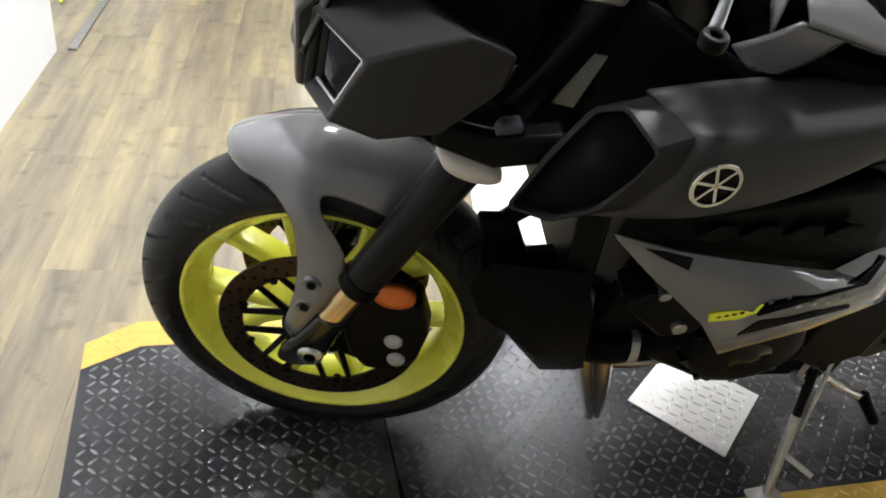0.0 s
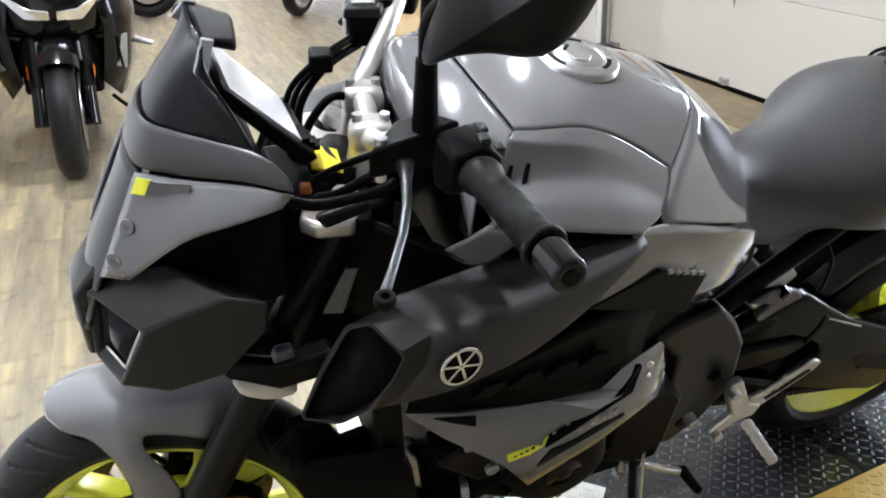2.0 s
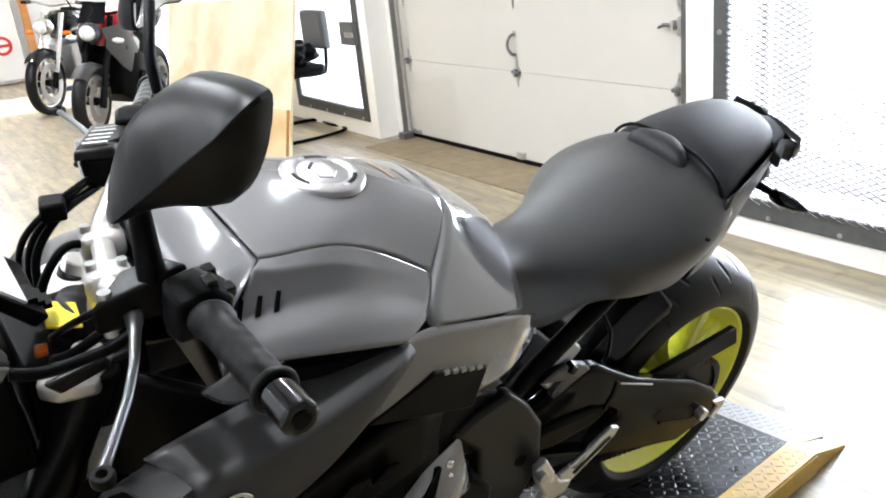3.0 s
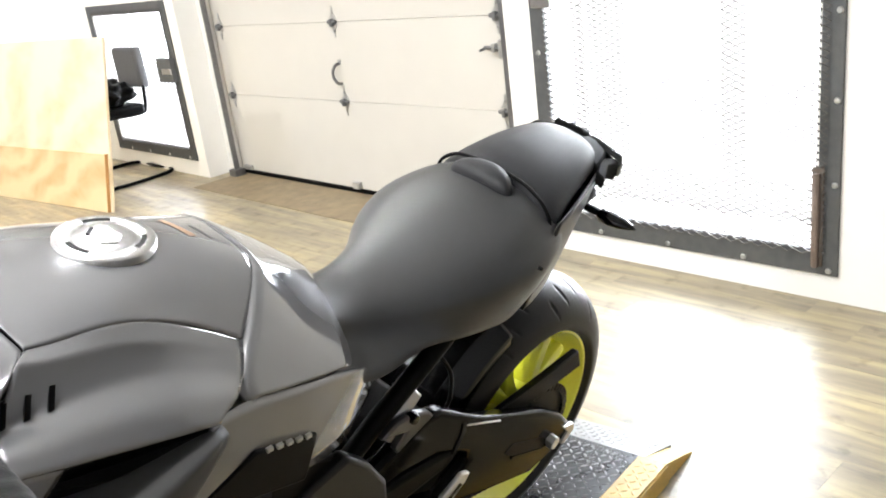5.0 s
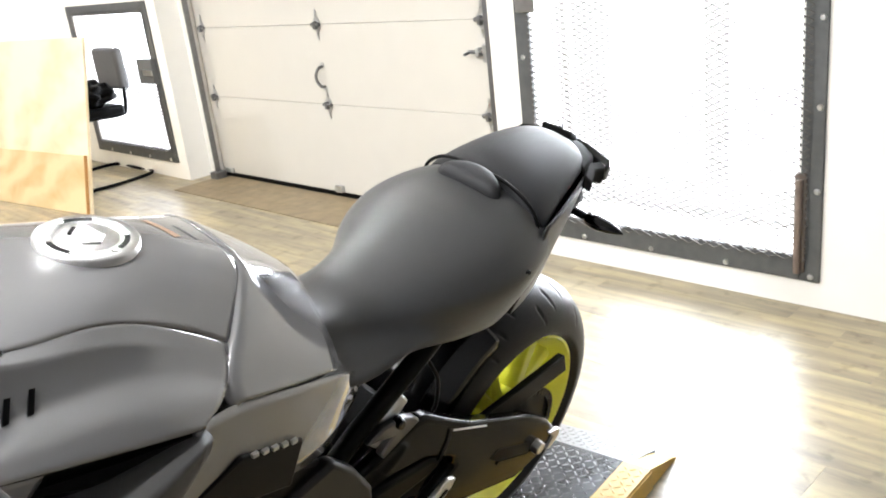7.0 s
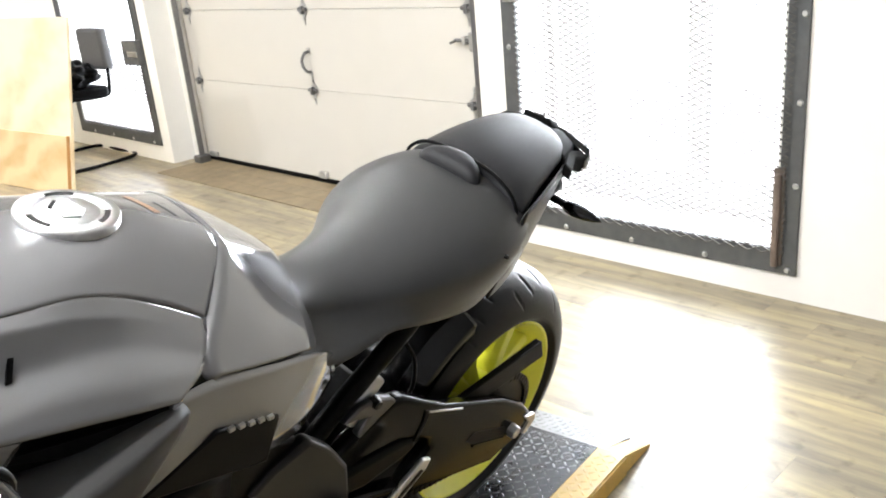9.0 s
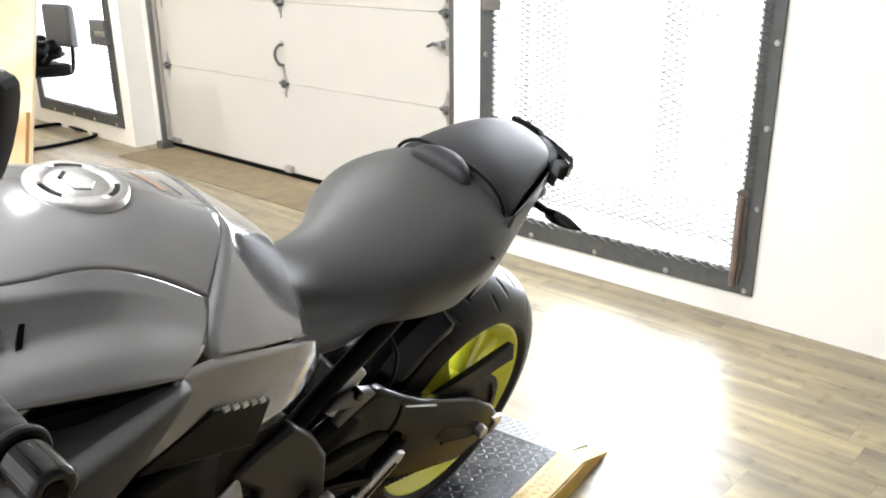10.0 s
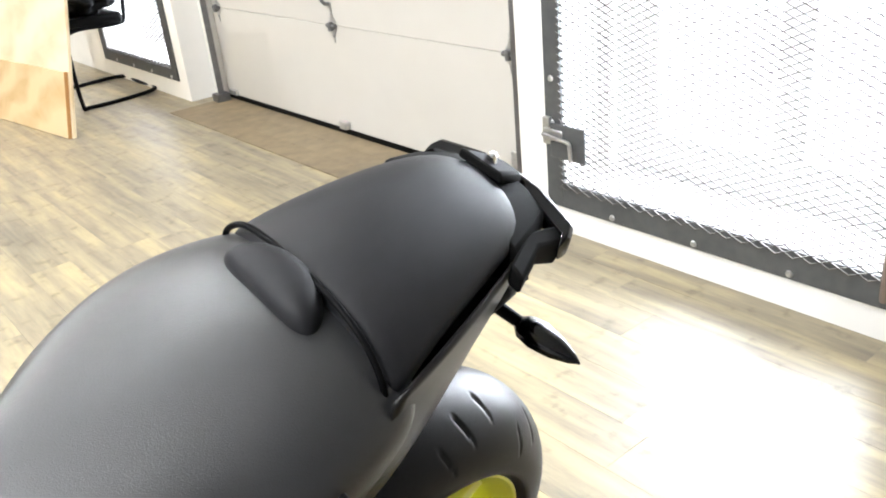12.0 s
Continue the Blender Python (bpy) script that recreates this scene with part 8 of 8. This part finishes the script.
part("body", loft([half_ring(x, ((0, z1), (w * 0.7, z1 - 0.02), (w, z1 - 0.10), (w, z0 + 0.1), (0, z0))) for x, w, z1, z0 in ((0.34, 0.22, 1.00, 0.30), (0.60, 0.20, 1.02, 0.26), (0.85, 0.17, 0.82, 0.26), (1.30, 0.15, 0.84, 0.50), (1.75, 0.10, 0.90, 0.70))]), BLACK_GLOSS, tour, "black body and seat", smooth=True)
part("handlebar", pipe([(0.50, -0.42, 1.10), (0.46, -0.2, 1.12), (0.44, 0, 1.08), (0.46, 0.2, 1.12), (0.50, 0.42, 1.10)], 0.014, 10), BLACK_METAL, tour, smooth=True)
part("side_stand", pipe([(0.62, -0.20, 0.22), (0.66, -0.32, 0.10), (0.70, -0.41, 0.045)], 0.011, 10), BLACK_METAL, tour, smooth=True)
part("stand_loop", pipe([(0.64, -0.27, 0.16), (0.60, -0.35, 0.20), (0.62, -0.42, 0.17), (0.66, -0.36, 0.12)], 0.006, 8), BLACK_METAL, tour, smooth=True)
part("stand_foot", boxed(0.67, 0.74, -0.45, -0.40, 0.036, 0.044), BLACK_METAL, tour, bevel=0.002)
part("footpeg", rodded((0.52, -0.33, 0.52), (0.50, -0.42, 0.50), 0.014, sides=12), STEEL, tour, bevel=0.002)

# -- ladder behind the partition --
ladder = thing("step_ladder", label="red fibreglass step ladder with a yellow foot", category="ladder")
for dx, dy, top in ((0.0, 0.0, 0.10), (-0.36, 0.0, 0.04), (0.0, 0.30, -0.03), (-0.36, 0.30, -0.03)):
    rail = part("rail", loft([[(-0.80 + dx - 0.012, 3.52 + dy, 0.0), (-0.80 + dx + 0.012, 3.52 + dy, 0.0), (-0.80 + dx + 0.012, 3.60 + dy, 0.0), (-0.80 + dx - 0.012, 3.60 + dy, 0.0)], [(-0.80 + dx * 0.7 - 0.012, 3.62 + dy * 0.2, 1.8), (-0.80 + dx * 0.7 + 0.012, 3.62 + dy * 0.2, 1.8), (-0.80 + dx * 0.7 + 0.012, 3.69 + dy * 0.2, 1.8), (-0.80 + dx * 0.7 - 0.012, 3.69 + dy * 0.2, 1.8)]]), RED_FIBRE, ladder, "red fibreglass rail", bevel=0.003)
    foot = part("foot", boxed(-0.80 + dx - 0.03, -0.80 + dx + 0.05, 3.515 + dy, 3.61 + dy, 0.012, 0.24), FOOT_YELLOW, rail, "yellow plastic foot", bevel=0.006)
    part("rubber_pad", boxed(-0.80 + dx - 0.03, -0.80 + dx + 0.05, 3.515 + dy, 3.61 + dy, 0.0, 0.013), BLACK_PLASTIC, rail)
for k in range(5):
    part("step", boxed(-1.12 + 0.02 * k, -0.81, 3.56 + 0.02 * k, 3.64 + 0.02 * k, 0.28 + 0.3 * k, 0.31 + 0.3 * k), STEEL, ladder, "aluminium step", bevel=0.003)

# -- far end --
bin_ob = thing("recycling_bin", Matrix.Translation((1.02, 12.9, 0)), label="tall open blue plastic bin on the floor", category="bin")
shell = part("bin_shell", loft([[(-0.19, -0.17, 0), (0.19, -0.17, 0), (0.19, 0.17, 0), (-0.19, 0.17, 0)], [(-0.25, -0.22, 0.66), (0.25, -0.22, 0.66), (0.25, 0.22, 0.66), (-0.25, 0.22, 0.66)], [(-0.235, -0.205, 0.66), (0.235, -0.205, 0.66), (0.235, 0.205, 0.66), (-0.235, 0.205, 0.66)], [(-0.18, -0.16, 0.05), (0.18, -0.16, 0.05), (0.18, 0.16, 0.05), (-0.18, 0.16, 0.05)]]), BLUE_BIN, bin_ob, bevel=0.008)
part("bin_mark", boxed(-0.09, 0.09, -0.222, -0.212, 0.34, 0.50), surface("dark_bin_print", (0.03, 0.05, 0.10), 0.5), bin_ob, "dark printed mark")


def open_carton(name, m, w, d, h, mat, label):
    c = thing(name, m, label=label, category="box", group="cardboard boxes at the back")
    t = 0.006
    bm = bmesh.new()
    for a in ((-w, w, -d, -d + t, 0, h), (-w, w, d - t, d, 0, h), (-w, -w + t, -d + t, d - t, 0, h), (w - t, w, -d + t, d - t, 0, h), (-w + t, w - t, -d + t, d - t, 0, t)):
        box(bm, *a)
    part("carton", bm, mat, c)
    for s in (-1, 1):
        part("flap", boxed(0, 0.16, -d, d, 0, t, m=Matrix.Translation((s * w, 0, h)) @ Matrix.Rotation(radians(0 if s > 0 else 180), 4, "Z") @ Matrix.Rotation(radians(25), 4, "Y")), CARDBOARD, c, "brown cardboard flap")
    return c


open_carton("cardboard_box", Matrix.Translation((1.40, 12.1, 0)) @ pose(0, 0, 0, 0, 0, 12), 0.17, 0.15, 0.26, CARDBOARD, "small brown cardboard box on the floor")
open_carton("dark_box", Matrix.Translation((1.90, 10.3, 0)) @ pose(0, 0, 0, 0, 0, -18), 0.24, 0.20, 0.22, DARK_CARD, "dark blue carton with open brown flaps")
part_flat = thing("flat_cardboard", Matrix.Translation((1.12, 12.35, 0)) @ pose(0, 0, 0, 0, 0, 25), label="flattened pale cardboard lying on the floor", category="cardboard")
part("cardboard_sheet", boxed(-0.25, 0.25, -0.18, 0.18, 0.0, 0.012), CARDBOARD, part_flat, bevel=0.002)
fridge = thing("white_cabinet", Matrix.Translation((1.62, 11.75, 0)), label="tall white enamel cabinet with a red round mark", category="cabinet")
part("cabinet_body", boxed(-0.21, 0.21, 0, 0.5, 0.02, 1.75), PLAIN_WHITE, fridge, bevel=0.015)
cab_door = part("cabinet_door", boxed(-0.205, 0.205, -0.045, -0.003, 0.06, 1.74), PLAIN_WHITE, fridge, bevel=0.012)
part("round_mark", lathe([(0.085, -0.050), (0.125, -0.050), (0.125, -0.044), (0.085, -0.044)], 36, m=Matrix.Translation((-0.03, 0, 0.52)), closed=True), RED_PLASTIC, cab_door, "red ring mark")
part("mark_bar", boxed(-0.115, 0.055, -0.0495, -0.044, 0.50, 0.54), RED_PLASTIC, cab_door)
tagged(part("door_4", boxed(1.90, 1.99, 11.55, 11.67, 0, 2.1), BROWN_JAMB, bevel=0.004), "orange-brown wooden door post", "door frame", kind="structure")
tagged(part("wall_partition_3", boxed(2.0, WALL, 11.6, 11.7, 0, TOP), WHITE_BOARD), "white partition wall at the back", "wall", kind="structure")
shelf = thing("shelf_unit", Matrix.Translation((0.35, 14.1, 0)), label="grey steel shelf unit filled with dark and red parts", category="shelf")
for x in (-0.9, 0.0, 0.9):
    for y in (-0.22, 0.22):
        part("post", boxed(x - 0.02, x + 0.02, y - 0.02, y + 0.02, 0, 2.0), STEEL, shelf)
for z in (0.12, 0.62, 1.12, 1.62):
    part("shelf_board", boxed(-0.92, 0.92, -0.24, 0.24, z, z + 0.03), PLAIN_WHITE, shelf, bevel=0.003)
rng = random.Random(21)
for z in (0.15, 0.65, 1.15):
    x = -0.82
    while x < 0.75:
        w, h = rng.uniform(0.12, 0.26), rng.uniform(0.14, 0.36)
        tub = thing("storage_tub", Matrix.Translation((0.35 + x + w / 2, 14.05, z)), label="storage tub standing on the steel shelf", category="tub", group="storage tubs on the shelf")
        mat = rng.choice((RED_PLASTIC, BLACK_PLASTIC, DARK_CARD, CARDBOARD, BLACK_PLASTIC))
        part("tub_body", loft([[(-w * 0.42, -0.13, 0), (w * 0.42, -0.13, 0), (w * 0.42, 0.13, 0), (-w * 0.42, 0.13, 0)], [(-w * 0.48, -0.16, h), (w * 0.48, -0.16, h), (w * 0.48, 0.16, h), (-w * 0.48, 0.16, h)]]), mat, tub, bevel=0.01)
        part("tub_lid", boxed(-w * 0.5, w * 0.5, -0.17, 0.17, h + 0.001, h + 0.025), mat, tub, bevel=0.008)
        x += w + 0.03
jack = thing("floor_jack", Matrix.Translation((1.05, 13.55, 0)), label="red workshop trolley jack standing on the floor", category="jack")
part("jack_frame", boxed(-0.13, 0.13, -0.28, 0.28, 0.05, 0.16), RED_PLASTIC, jack, bevel=0.015)
part("jack_arm", rodded((0, 0.1, 0.16), (0, -0.2, 0.30), 0.03, sides=14), RED_PLASTIC, jack, bevel=0.004)
part("jack_handle", rodded((0, 0.25, 0.12), (0.05, 0.55, 1.0), 0.016, sides=12), RED_PLASTIC, jack)
for x in (-0.14, 0.14):
    for y in (-0.22, 0.22):
        part("wheel", rodded((x - 0.02, y, 0.045), (x + 0.02, y, 0.045), 0.045, sides=18), BLACK_METAL, jack, bevel=0.004)

# a white sheet lying beyond the lift
paper = thing("white_paper_sheet", Matrix.Translation((0.485, 0.76, 0.001)) @ pose(0, 0, 0, 0, 0, -4), label="white printed paper sheet lying on the floor", category="paper")
bm = bmesh.new()
grid = [[bm.verts.new((0.19 * (i / 12 - 0.5), 0.62 * (j / 12 - 0.5), 0.002 + 0.003 * noise.noise(Vector((i * 0.4, j * 0.4, 0))) + 0.003)) for j in range(13)] for i in range(13)]
for i in range(12):
    for j in range(12):
        bm.faces.new((grid[i][j], grid[i + 1][j], grid[i + 1][j + 1], grid[i][j + 1]))
thick(part("sheet", bm, PLAIN_WHITE, paper, smooth=True), 0.001)
for k in range(4):
    part("printed_line", boxed(-0.06, 0.06 - 0.02 * k, -0.2 + 0.04 * k, -0.194 + 0.04 * k, 0.0085, 0.0092), LABEL, paper)

# crumpled clear film on the floor
film_mat, fn, fl, fb = shader("clear_film")
fb.inputs["Base Color"].default_value = (0.9, 0.9, 0.9, 1)
fb.inputs["Roughness"].default_value, fb.inputs["Alpha"].default_value = 0.12, 0.10
film = thing("plastic_film", Matrix.Translation((1.78, -0.52, 0.001)) @ pose(0, 0, 0, 0, 0, -48), label="crumpled clear plastic film lying on the floor", category="plastic film")
bm = bmesh.new()
grid = []
for i in range(41):
    row = []
    for j in range(17):
        u, v = i / 40 - 0.5, j / 16 - 0.5
        edge = 0.02 * noise.noise(Vector((u * 9, 3.0, 0)))
        row.append(bm.verts.new((u * 0.56, v * 0.14 + edge, 0.003 + 0.012 * abs(noise.noise(Vector((u * 11, v * 7, 1.7)))) + 0.01 * abs(v) ** 2)))
    grid.append(row)
for a, c in zip(grid, grid[1:]):
    for k in range(16):
        bm.faces.new((a[k], c[k], c[k + 1], a[k + 1]))
part("film", bm, film_mat, film, smooth=False)


# ---- floor planks: the nearest singly, the rest joined ----
PW, PL, PT = 0.152, 0.914, 0.0065
plank_bm = boxed(-PW / 2 + 0.00035, PW / 2 - 0.00035, -PL / 2 + 0.00035, PL / 2 - 0.00035, -PT, 0)
plank_me = bpy.data.meshes.new("plank")
plank_bm.to_mesh(plank_me)
plank_bm.free()
plank_me.materials.append(FLOOR_WOOD)
rng = random.Random(11)
rest_v, rest_f = [], []
i = 0
x = LEFT + PW / 2
while x < WALL + 0.2:
    y = BACK - rng.uniform(0, PL)
    while y < FAR + PL:
        cy = y + PL / 2
        if cy < BACK - PL / 2 or cy > FAR + PL / 2:
            y += PL
            continue
        if -0.95 < x < 2.98 and -0.5 < cy < 5.2:
            ob = new("plank", plank_me)
            ob.parent = floor
            ob.location = (x, cy, rng.uniform(-0.0002, 0.0))
        else:
            n = len(rest_v)
            a, b, c, d = x - PW / 2 + 0.00035, x + PW / 2 - 0.00035, max(cy - PL / 2, BACK) + 0.00035, min(cy + PL / 2, FAR) - 0.00035
            rest_v += [(a, c, -PT), (b, c, -PT), (b, d, -PT), (a, d, -PT), (a, c, 0), (b, c, 0), (b, d, 0), (a, d, 0)]
            rest_f += [[n + k for k in f] for f in ((4, 5, 6, 7), (0, 1, 5, 4), (1, 2, 6, 5), (2, 3, 7, 6), (3, 0, 4, 7))]
        y += PL
    x += PW
me = bpy.data.meshes.new("planks_far")
me.from_pydata(rest_v, [], rest_f)
me.materials.append(FLOOR_WOOD)
far_planks = new("far_planks", me)
far_planks.parent = floor
tagged(far_planks, "pale wood-look planks", kind="stuff")
